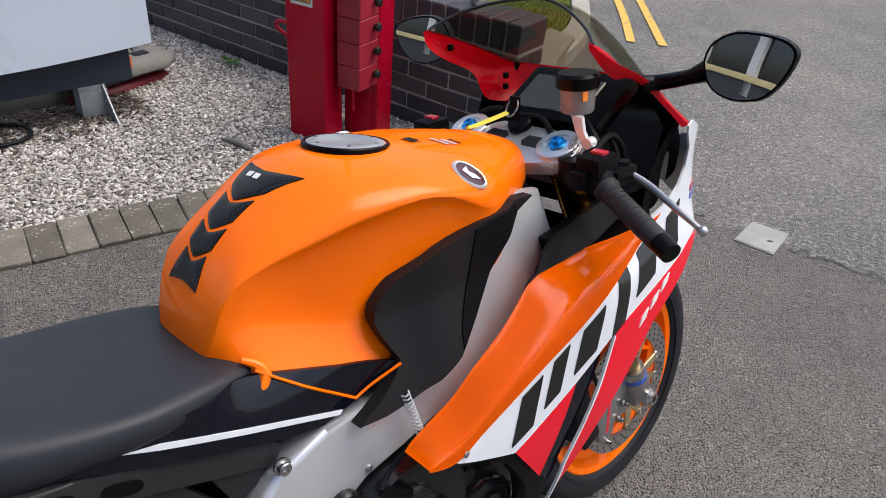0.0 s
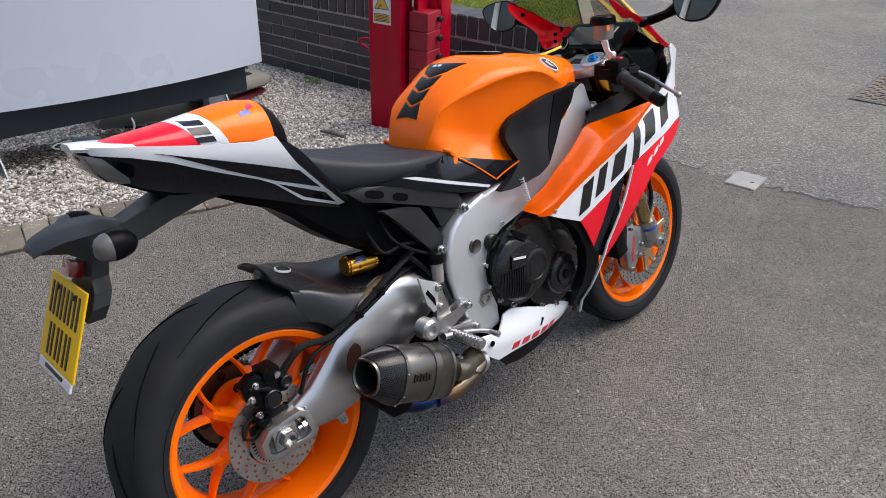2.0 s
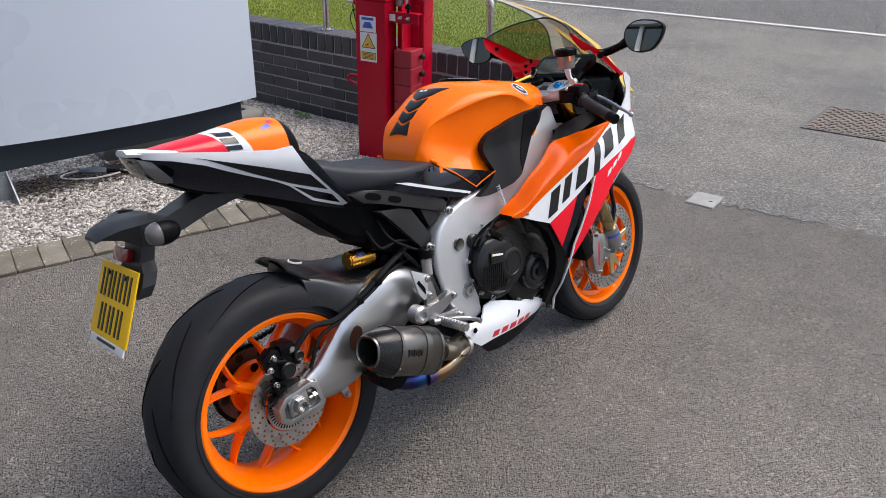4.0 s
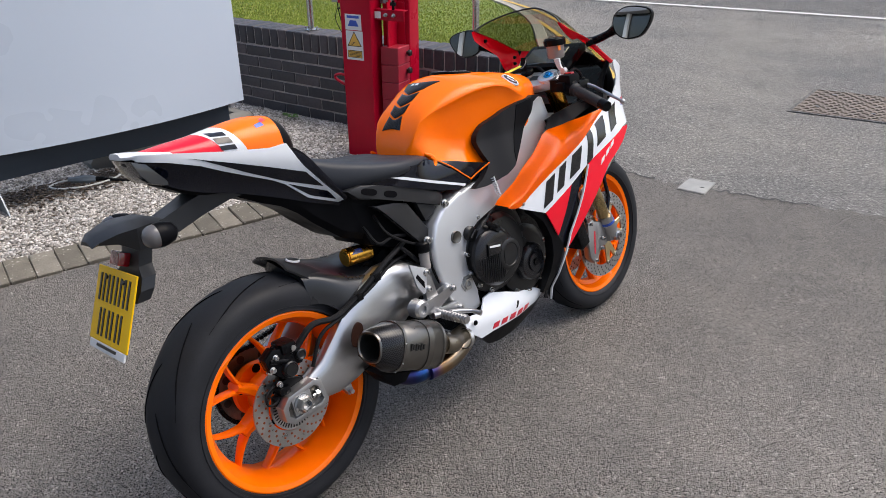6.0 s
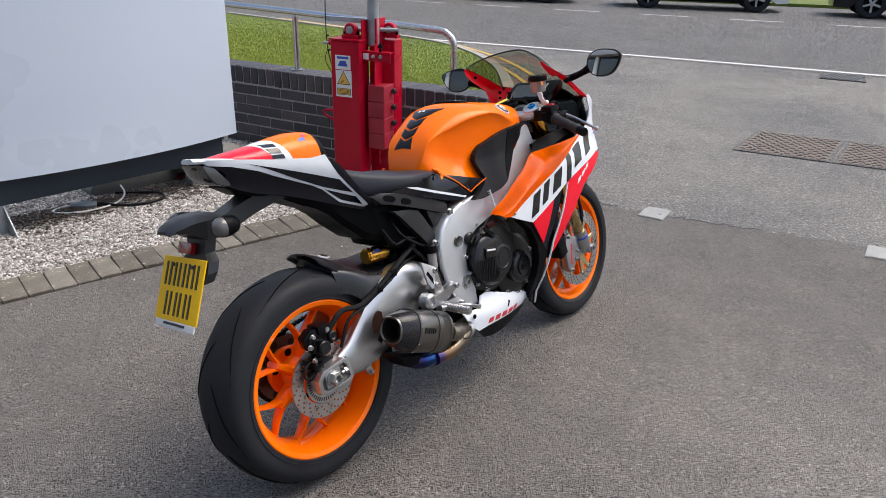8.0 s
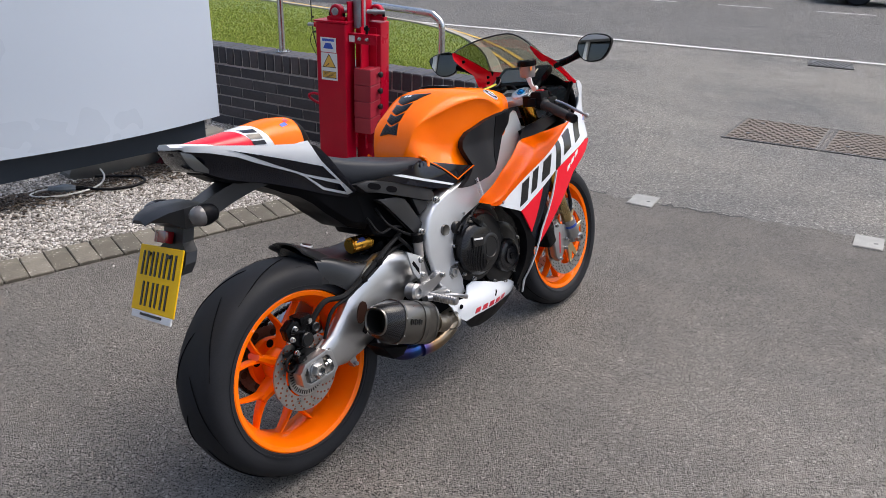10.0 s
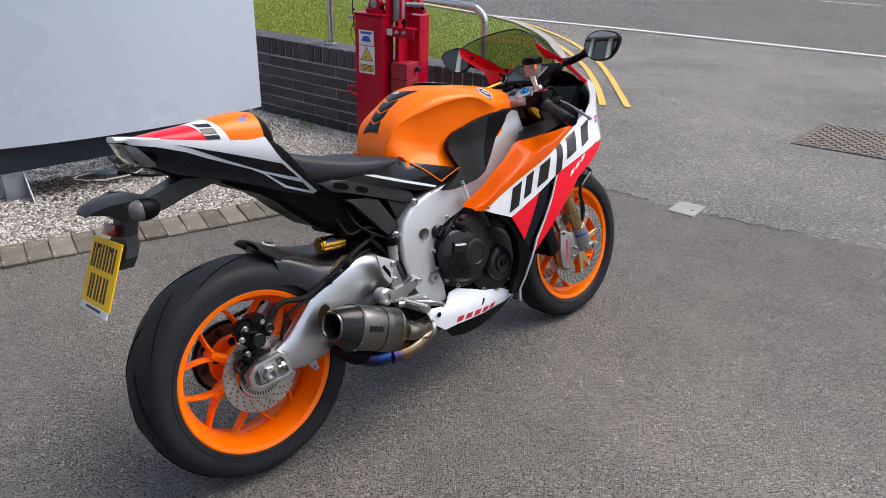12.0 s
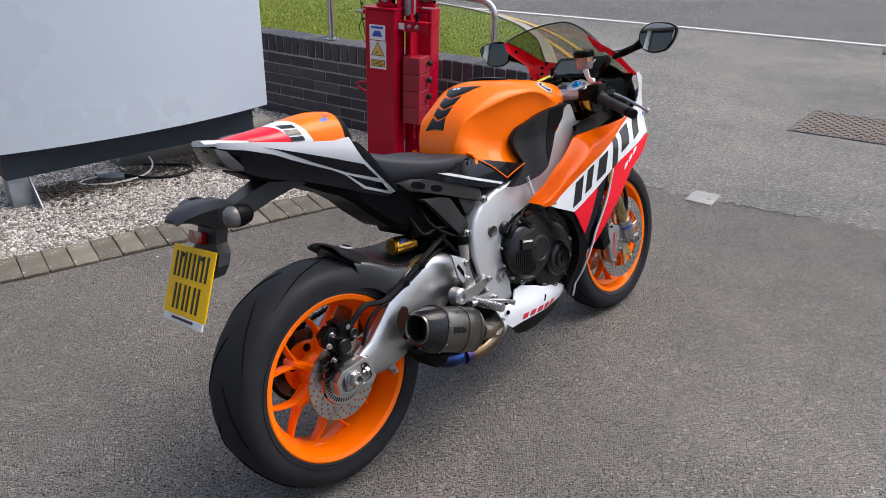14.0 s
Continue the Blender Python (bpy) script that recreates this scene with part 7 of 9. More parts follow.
for s in (-1, 1):
    arm = part("swingarm", arm_mesh(s), SWING_ALLOY, bike, "brushed alloy swingarm", 40)
    EYE_ = [(-0.062, 0.352), (-0.040, 0.374), (0.036, 0.384), (0.054, 0.374), (0.066, 0.318), (0.050, 0.304), (-0.040, 0.300), (-0.060, 0.316)]
    WINDOW_ = [(-0.047, 0.347), (-0.034, 0.362), (0.034, 0.370), (0.044, 0.362), (0.053, 0.324), (0.044, 0.317), (-0.034, 0.313), (-0.047, 0.323)]
    part("axle_plate", flat_frame(EYE_, WINDOW_, s * 0.118, s * 0.150), ALLOY, arm, "machined alloy axle plate")
    part("axle_slot", prism(WINDOW_, s * 0.117, s * 0.1385), TITAN, arm)
    weld = [moved(lathe([(0.0, -0.0045), (0.0040, -0.003), (0.0040, 0.003), (0.0, 0.0045)], 8), Matrix.Translation((0.053 + 0.0012 * k, s * 0.143, 0.376 - 0.0062 * k))) for k in range(10)]
    part("weld_bead", merged(*weld), SWING_ALLOY, arm, "rippled weld bead")
    part("adjuster_block", prism([(-0.034, 0.364), (0.022, 0.367), (0.026, 0.318), (-0.030, 0.314)], s * 0.135, s * 0.146, 0.003), ALLOY, arm, "chain adjuster block")
    part("axle_washer", moved(lathe([(0.025, s * 0.145), (0.025, s * 0.150), (0, s * 0.150)], 28), Matrix.Translation((-0.005, 0, 0.340))), STEEL, arm)
    part("axle_nut", moved(lathe([(0.0215, s * 0.148), (0.0215, s * 0.160), (0.0185, s * 0.166), (0.0125, s * 0.167), (0.0125, s * 0.156), (0, s * 0.156)], 6), Matrix.Translation((-0.005, 0, 0.340))), STEEL, arm, "large steel axle nut")
    part("adjuster_bolt", merged(rod((0.026, s * 0.145, 0.342), (0.052, s * 0.145, 0.344), 0.005, 10), rod((0.036, s * 0.145, 0.343), (0.044, s * 0.145, 0.3435), 0.010, 6)), STEEL, arm)
    part("stand_bobbin", merged(prism([(0.125, 0.310), (0.155, 0.312), (0.160, 0.282), (0.145, 0.275)], s * 0.10, s * 0.125, 0.003), moved(lathe([(0.006, 0), (0.006, s * 0.012), (0, s * 0.012)], 12), Matrix.Translation((0.148, s * 0.124, 0.288)))), ALLOY, arm, "alloy paddock stand lug")
part("swingarm_bridge", loft([[(x, -0.10, z0), (x, -0.10, z1), (x, 0.10, z1), (x, 0.10, z0)] for x, z0, z1 in ((0.36, 0.44, 0.52), (0.40, 0.43, 0.54), (0.48, 0.42, 0.53))]), SATIN_BLACK, bike, "swingarm cross brace")
part("arm_window", moved(lathe([(0.027, -0.006), (0.027, 0.002), (0.0, 0.004)], 28), Matrix.Translation((0.196, -0.1345, 0.430)) @ Matrix.Rotation(radians(-8), 4, "Z") @ Matrix.Rotation(radians(25), 4, "Y") @ Matrix.Diagonal((0.62, 1, 1.20, 1))), WINDOW_DARK, bike, "dark oval opening in the swingarm")
part("swingarm_slot", prism([(0.185, 0.375), (0.20, 0.392), (0.235, 0.425), (0.25, 0.428), (0.252, 0.412), (0.22, 0.378), (0.195, 0.362)], -0.1385, -0.1405), GROOVE, bike)
rings = []
for k in range(15):
    a = radians(36 + 41 * (1 - k / 14))
    r0 = REAR_R + 0.014
    ring = []
    for q in range(13):
        v = -1 + 2 * q / 12
        r = r0 + 0.012 + 0.016 * (1 - k / 14) ** 3 - 0.075 * abs(v) ** 2.6 * (0.25 + 0.75 * k / 14)
        ring.append((r * math.cos(a), 0.108 * v * (0.72 + 0.28 * k / 14), 0.321 + r * math.sin(a)))
    for q in range(12, -1, -1):
        v = -1 + 2 * q / 12
        r = r0 + 0.007 + 0.016 * (1 - k / 14) ** 3 - 0.075 * abs(v) ** 2.6 * (0.25 + 0.75 * k / 14)
        ring.append((r * math.cos(a), 0.104 * v * (0.72 + 0.28 * k / 14), 0.321 + r * math.sin(a)))
    rings.append(ring)
hug = part("rear_hugger", loft(rings), HUGGER_PLASTIC, bike, "satin black rear wheel hugger", 50)
BADGE_AT = Matrix.Translation((0.121, -0.040, 0.6490)) @ Matrix.Rotation(radians(20), 4, "Y") @ Matrix.Rotation(radians(104), 4, "X") @ Matrix.Diagonal((1.0, 1, 0.62, 1))
part("hugger_badge", moved(lathe([(0.020, -0.002), (0.020, 0.0022), (0.0165, 0.0026), (0.0, 0.0026)], 28), BADGE_AT), DECAL_WHITE, hug, "small oval badge")
part("badge_face", moved(lathe([(0.0165, 0.0), (0.0165, 0.0032), (0.0, 0.0032)], 28), BADGE_AT), SIGN_BLACK, hug)
saddle_z = curve([(0.10, 0.640), (0.14, 0.630), (0.18, 0.614), (0.23, 0.590), (0.29, 0.573), (0.35, 0.568), (0.43, 0.572)])
saddle_w = curve([(0.10, 0.080), (0.16, 0.098), (0.22, 0.112), (0.30, 0.116), (0.43, 0.114)])
rings = []
for k in range(19):
    x = 0.10 + 0.33 * k / 18
    w, zc = saddle_w(x), saddle_z(x)
    low = 0.10 + 0.06 * smooth01(0.12, 0.24, x) - 0.05 * smooth01(0.28, 0.40, x)
    arch = [(-1.10, -low), (-1.08, -low * 0.6), (-1.0, -low * 0.32), (-0.80, -0.022), (-0.45, -0.016 - 0.012 * smooth01(0.2, 0.3, x)), (0, -0.008), (0.5, 0.0), (0.95, -0.004), (1.12, -0.02), (1.16, -low)]
    rings.append([(x + 0.03 * max(0, abs(y) - 0.7), w * y, zc + z) for y, z in [(p.x, p.y) for p in glide([(y, z, 0) for y, z in arch], 4)]])
part("hugger_saddle", loft(rings), HUGGER_PLASTIC, hug, "satin black saddle of the hugger", 60)
res = part("shock_reservoir", merged(rod((0.276, -0.035, 0.600), (0.352, -0.035, 0.592), 0.0245, 28), rod((0.271, -0.035, 0.6005), (0.277, -0.035, 0.600), 0.021, 28)), GOLD, bike, "gold anodised shock reservoir")
part("reservoir_band", sheet([(0.284, 0.608), (0.318, 0.605), (0.318, 0.616), (0.284, 0.619)], lambda x, z: -0.035 - 0.0250 * max(0.1, 1 - ((z - 0.5965) / 0.0250) ** 2) ** 0.5 - 0.0012, 0.002, 0.006), RES_BLUE, res)
part("reservoir_head", merged(rod((0.352, -0.035, 0.592), (0.38, -0.03, 0.592), 0.021, 20), box(0.05, 0.05, 0.045, (0.39, -0.02, 0.60), 0.01)), SATIN_BLACK, res)
part("shock_body", rod((0.44, 0, 0.66), (0.36, 0, 0.36), 0.035, 24), SATIN_BLACK, bike, "black rear shock")
for pts, r in (([(0.02, -0.12, 0.462), (0.08, -0.125, 0.505), (0.16, -0.122, 0.495), (0.26, -0.125, 0.535), (0.34, -0.125, 0.575), (0.42, -0.115, 0.600)], 0.008), ([(0.06, -0.12, 0.40), (0.10, -0.125, 0.47), (0.18, -0.122, 0.490), (0.28, -0.128, 0.530), (0.36, -0.12, 0.560), (0.44, -0.10, 0.56)], 0.005),
               ([(0.40, -0.12, 0.60), (0.44, -0.13, 0.55), (0.47, -0.135, 0.50), (0.49, -0.13, 0.42)], 0.006)):
    part("rear_brake_hose", tube(pts, r, 8), BLACK_CABLE, bike)
part("hose_clip", box(0.022, 0.02, 0.022, (0.30, -0.125, 0.548), 0.005), SATIN_BLACK, bike)
part("hose_clip", box(0.02, 0.018, 0.02, (0.235, -0.125, 0.518), 0.005), SATIN_BLACK, bike)

rc = part("rear_caliper", merged(prism([(-0.068, 0.478), (-0.040, 0.496), (-0.008, 0.486), (0.012, 0.462), (0.012, 0.425), (-0.006, 0.404), (-0.030, 0.412), (-0.062, 0.446)], -0.100, -0.131, 0.008),
                                 prism([(-0.004, 0.484), (0.036, 0.468), (0.048, 0.448), (0.034, 0.425), (0.004, 0.430)], -0.098, -0.124, 0.007), rod((-0.055, -0.128, 0.470), (-0.010, -0.128, 0.452), 0.008, 12), box(0.04, 0.05, 0.026, (0.0, -0.112, 0.484), 0.008)), SATIN_BLACK, bike, "black rear brake caliper")
part("caliper_piston", moved(lathe([(0.0205, -0.126), (0.0205, -0.140), (0.018, -0.143), (0.0165, -0.141), (0.0155, -0.143), (0, -0.143)], 28), Matrix.Translation((-0.010, 0, 0.432))), ENGINE_BLACK, rc, "round piston boss")
part("caliper_boss", moved(lathe([(0.014, -0.120), (0.014, -0.133), (0.011, -0.135), (0.007, -0.132), (0, -0.132)], 20), Matrix.Translation((0.030, 0, 0.452))), ENGINE_BLACK, rc)
part("sensor_cable", tube([(-0.055, -0.122, 0.405), (-0.080, -0.126, 0.395), (-0.084, -0.126, 0.370), (-0.062, -0.124, 0.362), (-0.040, -0.122, 0.380)], 0.003, 8), BLACK_CABLE, rc)
part("caliper_bracket", prism([(-0.045, 0.40), (-0.01, 0.405), (0.03, 0.385), (0.02, 0.35), (-0.02, 0.335), (-0.048, 0.355)], -0.098, -0.118, 0.005), SATIN_BLACK, rc)
part("caliper_cover", box(0.036, 0.024, 0.028, (-0.045, -0.112, 0.36), 0.008), SATIN_BLACK, rc)
part("banjo", merged(rod((0.010, -0.135, 0.480), (0.010, -0.105, 0.480), 0.010, 14), rod((0.010, -0.14, 0.480), (0.010, -0.135, 0.480), 0.007, 6)), STEEL, rc, "steel hose union")
part("bleed_nipple", rod((-0.028, -0.118, 0.478), (-0.034, -0.118, 0.498), 0.0045, 8), SATIN_BLACK, rc)
part("wheel_sensor", merged(box(0.03, 0.02, 0.02, (-0.035, -0.125, 0.385), 0.005), rod((-0.035, -0.13, 0.385), (-0.02, -0.12, 0.36), 0.008, 10)), SATIN_BLACK, rc, "black wheel speed sensor")
part("slide_pin", rod((-0.062, -0.118, 0.44), (-0.03, -0.118, 0.436), 0.005, 10), STEEL, rc)
for p in ((-0.052, -0.129, 0.448), (-0.038, -0.129, 0.474), (-0.022, -0.116, 0.376), (-0.040, -0.120, 0.402)):
    bolt(p, 0.006, 0.010, rc)

# exhaust: tapered outlet, oval can, link pipe
ED = (Vector((0.395, -0.215, 0.330)) - Vector((0.140, -0.232, 0.440))).normalized()
E0 = Vector((0.140, -0.232, 0.440))
EU = Vector((0, 0, 1))
EU = (EU - ED * EU.dot(ED)).normalized()
ES = ED.cross(EU)


def can_ring(d, rx, rz, n=36, slant=0.0, turn=0.0):
    out = []
    for k in range(n):
        a = 2 * math.pi * k / n
        c, s = math.cos(a), math.sin(a)
        p = E0 + ED * (d + slant * s + turn * c) + ES * (rx * math.copysign(abs(c) ** 0.8, c)) + EU * (rz * math.copysign(abs(s) ** 0.8, s))
        out.append(p)
    return out


can = part("exhaust_can", loft([can_ring(0.085, 0.056, 0.061), can_ring(0.088, 0.0575, 0.0625), can_ring(0.24, 0.059, 0.064), can_ring(0.243, 0.057, 0.062)]), TITAN, bike, "dark titanium exhaust silencer", 40)
TIP = dict(slant=-0.006, turn=0.005)
part("exhaust_outlet", loft([can_ring(0.022, 0.0365, 0.0385, **TIP), can_ring(0.028, 0.041, 0.044, **TIP), can_ring(0.084, 0.0575, 0.0625), can_ring(0.088, 0.0580, 0.0630)], False), GLOSS_CARBON, can, "lacquered carbon outlet cap", 40)
part("outlet_lip", loft([can_ring(0.023, 0.0310, 0.0325, **TIP), can_ring(0.018, 0.0330, 0.0345, **TIP), can_ring(0.018, 0.0355, 0.0375, **TIP), can_ring(0.023, 0.0375, 0.0395, **TIP)], False), TITAN, can, "rolled lip of the outlet", 40)
part("exhaust_bore", loft([can_ring(0.0225, 0.0315, 0.0330, **TIP), can_ring(0.030, 0.030, 0.031), can_ring(0.08, 0.028, 0.028), can_ring(0.081, 0.001, 0.001)], False), SIGN_BLACK, can)
for k in range(10):
    a = 2 * math.pi * (k + 0.3) / 10
    p = E0 + ED * 0.087 + ES * 0.0600 * math.copysign(abs(math.cos(a)) ** 0.8, math.cos(a)) + EU * 0.0650 * math.copysign(abs(math.sin(a)) ** 0.8, math.sin(a))
    part("outlet_rivet", moved(lathe([(0.0, -0.0022), (0.0022, -0.001), (0.0022, 0.001), (0.0, 0.0022)], 8), Matrix.Translation(p)), STEEL, can)
for d in (0.087, 0.238):
    part("exhaust_band", loft([can_ring(d - 0.004, 0.0595, 0.0645), can_ring(d + 0.004, 0.0597, 0.0647)], True), TITAN, can)
part("exhaust_strap", loft([can_ring(0.175, 0.0602, 0.0652), can_ring(0.195, 0.0603, 0.0653)]), TITAN, can)
for k in range(6):
    p = E0 + ED * (0.112 + 0.009 * k) - ES * 0.0595 * (1 if ES.y > 0 else -1)
    part("exhaust_mark", box(0.005, 0.002, 0.018 - 0.005 * (k % 2), p + Vector((0, -0.0006, 0.008)), 0, 1, Matrix.Rotation(radians(23), 4, "Y")), SIGN_BLACK, can)
part("exhaust_cone", loft([can_ring(0.243, 0.056, 0.060), can_ring(0.262, 0.040, 0.042), can_ring(0.30, 0.026, 0.026)]), TITAN_PIPE, can, "brushed titanium end cone", 40)
part("link_pipe", tube([E0 + ED * 0.29, E0 + ED * 0.33, (0.50, -0.17, 0.290), (0.58, -0.14, 0.275)], [0.027, 0.026, 0.026, 0.027], 20, 6), TITAN_PIPE, bike, "heat-tinted titanium link pipe")
part("lower_pipe", tube([(0.385, -0.155, 0.238), (0.45, -0.165, 0.238), (0.52, -0.16, 0.250), (0.60, -0.13, 0.260)], 0.0275, 20, 6), PIPE_BLUE, bike, "heat-tinted titanium lower pipe")
part("blued_bend", tube([(0.29, -0.10, 0.290), (0.31, -0.135, 0.258), (0.345, -0.15, 0.242), (0.39, -0.155, 0.238)], 0.027, 20, 6), PIPE_BLUE, bike, "heat-blued pipe bend")
part("pipe_shield", prism([(0.20, 0.325), (0.30, 0.290), (0.275, 0.270), (0.235, 0.275)], -0.12, -0.20, 0.004), MATT_BLACK, bike)
for x, z in ((0.435, 0.312), (0.515, 0.287)):
    part("pipe_clamp", moved(lathe([(0.027, -0.006), (0.030, -0.006), (0.030, 0.006), (0.027, 0.006)], 24, True), Matrix.Translation((x, -0.19, z)) @ Matrix.Rotation(radians(-90), 4, "Z") @ Matrix.Rotation(radians(-20), 4, "X")), STEEL, bike)

# the wheel and its arm run a little to the left of the seat's middle
for ob in bike.children:
    if ob.name.split(".")[0] in ("rear_wheel", "swingarm", "swingarm_slot", "arm_window", "rear_caliper", "exhaust_can", "rear_hugger", "rear_brake_hose", "hose_clip", "drive_chain", "blued_bend", "pipe_shield"):
        ob.location.y += 0.010
    if ob.name.split(".")[0] in ("front_wheel", "front_mudguard", "mudguard_stay", "front_caliper", "caliper_bracket", "brake_hose"):
        ob.location.y -= 0.018

# rear-set footrest
hp = part("footrest_plate", merged(prism([(0.515, 0.452), (0.535, 0.445), (0.530, 0.425), (0.47, 0.40), (0.425, 0.395), (0.40, 0.410), (0.385, 0.430), (0.42, 0.440), (0.47, 0.435)], -0.150, -0.172, 0.005),
                                   prism([(0.54, 0.388), (0.555, 0.365), (0.535, 0.352), (0.44, 0.375), (0.43, 0.400), (0.46, 0.402)], -0.150, -0.170, 0.005), prism([(0.428, 0.44), (0.432, 0.530), (0.450, 0.524), (0.475, 0.43)], -0.150, -0.166, 0.004)), ALLOY, bike, "alloy rear-set footrest plate")
hp.location = (-0.010, 0, 0.004)
part("heel_guard", prism([(0.386, 0.557), (0.444, 0.526), (0.433, 0.462), (0.420, 0.458), (0.402, 0.484)], -0.160, -0.168, 0.003), SILVER, hp, "silver heel guard")
part("heel_hole", prism([(0.400, 0.515), (0.426, 0.474), (0.427, 0.492), (0.408, 0.521)], -0.1675, -0.1695), GROOVE, hp)
part("peg_pivot", moved(lathe([(0.022, -0.15), (0.026, -0.155), (0.026, -0.185), (0.020, -0.192), (0.012, -0.192), (0.012, -0.184), (0, -0.184)], 24), Matrix.Translation((0.388, 0, 0.430))), ALLOY, hp, "round alloy pivot")
peg = part("footrest_peg", rod((0.46, -0.165, 0.388), (0.475, -0.262, 0.378), 0.012, 14), ALLOY, hp, "ribbed alloy footpeg")
for k in range(8):
    pa, pb = Vector((0.46, -0.165, 0.388)), Vector((0.475, -0.262, 0.378))
    part("peg_rib", tube([pa.lerp(pb, 0.2 + 0.1 * k), pa.lerp(pb, 0.24 + 0.1 * k)], 0.0145, 14, 1), ALLOY, hp)
part("brake_pedal", tube([(0.43, -0.178, 0.392), (0.50, -0.188, 0.378), (0.55, -0.20, 0.362), (0.562, -0.232, 0.355)], [0.009, 0.007, 0.006, 0.008], 12, 5), ALLOY, hp, "alloy brake pedal")
for p in ((0.524, -0.172, 0.437), (0.543, -0.170, 0.370), (0.440, -0.166, 0.515), (0.440, -0.166, 0.466)):
    bolt(p, 0.008, 0.010, hp)
mc = part("rear_master_cylinder", moved(lathe([(0.0, -0.03), (0.014, -0.03), (0.016, 0.02), (0.0, 0.02)], 20), Matrix.Translation((0.462, -0.135, 0.545)) @ Z_UP), FLUID, bike, "milky rear brake reservoir")
part("reservoir_lid", moved(lathe([(0.0, 0.02), (0.020, 0.02), (0.020, 0.044), (0.016, 0.048), (0.0, 0.048)], 20), Matrix.Translation((0.462, -0.135, 0.545)) @ Z_UP), SATIN_BLACK, mc, "black reservoir lid")

# dark workings behind the frame: battery tray, linkage, wiring
part("under_seat_box", prism([(0.28, 0.76), (0.55, 0.75), (0.55, 0.62), (0.42, 0.58), (0.33, 0.62)], -0.085, 0.085, 0.015), MATT_BLACK, bike, "black under-seat box")
part("linkage", prism([(0.42, 0.34), (0.52, 0.36), (0.50, 0.26), (0.44, 0.27)], -0.05, 0.05, 0.01), SATIN_BLACK, bike)
for pts in ([(0.31, -0.09, 0.68), (0.33, -0.115, 0.63), (0.38, -0.12, 0.635), (0.43, -0.11, 0.62)], [(0.35, -0.09, 0.70), (0.36, -0.12, 0.65), (0.42, -0.125, 0.605), (0.47, -0.12, 0.58)], [(0.50, -0.10, 0.62), (0.48, -0.13, 0.55), (0.49, -0.14, 0.48), (0.52, -0.135, 0.42)]):
    part("wiring", tube(pts, 0.0042, 8), BLACK_CABLE, bike)
part("side_stand", merged(tube([(0.58, 0.12, 0.30), (0.60, 0.20, 0.18), (0.61, 0.262, 0.062)], [0.013, 0.012, 0.011], 12, 4), box(0.06, 0.035, 0.008, (0.615, 0.268, 0.058), 0.003, 2, Matrix.Rotation(radians(12), 4, "X"))), SATIN_BLACK, bike, "black side stand, down")


# ---- red winch post that carries a hinged mast ----
post = thing("winch_post", pose(-0.745, 2.965, 0, 0, 0, -25.8), "red painted steel winch post with stacked weights, standing in gravel", "post")
main = part("column", box(0.20, 0.12, 0.93, (0.10, 0.06, 0.465), 0.014, 3), POST_RED, post, "red square steel column")
part("top_plate", box(0.215, 0.135, 0.010, (0.10, 0.06, 0.935), 0.003), POST_RED, post)
part("column", box(0.115, 0.11, 0.93, (0.285, 0.235, 0.465), 0.010, 3), POST_RED, post, "red square steel column")
part("back_plate", box(0.14, 0.008, 0.90, (0.245, 0.175, 0.45), 0.002), POST_RED, post)
part("angle_rib", box(0.010, 0.10, 0.62, (0.262, 0.12, 0.60), 0.002), POST_RED, post)
part("side_plate", box(0.008, 0.12, 0.16, (0.195, 0.10, 0.97), 0.003), POST_RED, post)
part("side_plate", box(0.008, 0.12, 0.16, (0.262, 0.15, 0.98), 0.003), POST_RED, post)
for u, v in ((0.115, 0.06), (0.30, 0.21)):
    brg = part("bearing_block", merged(box(0.115, 0.045, 0.022, (u, v, 0.951), 0.006), moved(lathe([(0.0, -0.022), (0.034, -0.022), (0.040, -0.016), (0.040, 0.016), (0.034, 0.022), (0.0, 0.022)], 28), Matrix.Translation((u, v, 0.990))), box(0.07, 0.04, 0.04, (u, v, 0.968), 0.008)), POST_RED, post, "red pillow block bearing")
    part("bearing_face", moved(lathe([(0.022, -0.0225), (0.022, -0.028), (0.014, -0.030), (0.014, -0.026), (0, -0.026)], 20), Matrix.Translation((u, v, 0.990))), GALV, brg)
    for du in (-0.046, 0.046):
        part("bolt", rod((u + du, v, 0.960), (u + du, v, 0.982), 0.009, 6), SATIN_BLACK, brg)
part("shaft", rod((0.06, 0.06, 0.990), (0.36, 0.20, 0.990), 0.013, 16), GALV, post, "steel pivot shaft")
for k in range(4):
    w = part("counterweight", box(0.113, 0.18, 0.0965, (0.2815, 0.137, 0.327 + 0.0985 * k), 0.003, 1), WEIGHT_RED, post, "faded red steel counterweight")
    part("knob", moved(lathe([(0.009, 0), (0.009, 0.008), (0.017, 0.011), (0.0185, 0.019), (0.015, 0.027), (0.006, 0.030), (0.0, 0.030)], 20), Matrix.Translation((0.338, 0.150, 0.335 + 0.0985 * k)) @ Matrix.Rotation(radians(-90), 4, "Z")), SIGN_BLACK, w, "round black knob")
for u in (0.232, 0.300):
    part("weight_guide", box(0.010, 0.010, 0.10, (u, 0.06, 0.235), 0.002), POST_RED, post)
bracket = part("cross_angle", merged(box(0.19, 0.006, 0.055, (0.29, 0.042, 0.845), 0.002), box(0.19, 0.05, 0.006, (0.29, 0.062, 0.872), 0.002)), POST_RED, post, "red angle bracket with bolts")
part("bracket_label", box(0.038, 0.002, 0.036, (0.222, 0.038, 0.845)), SIGN_WHITE, bracket)
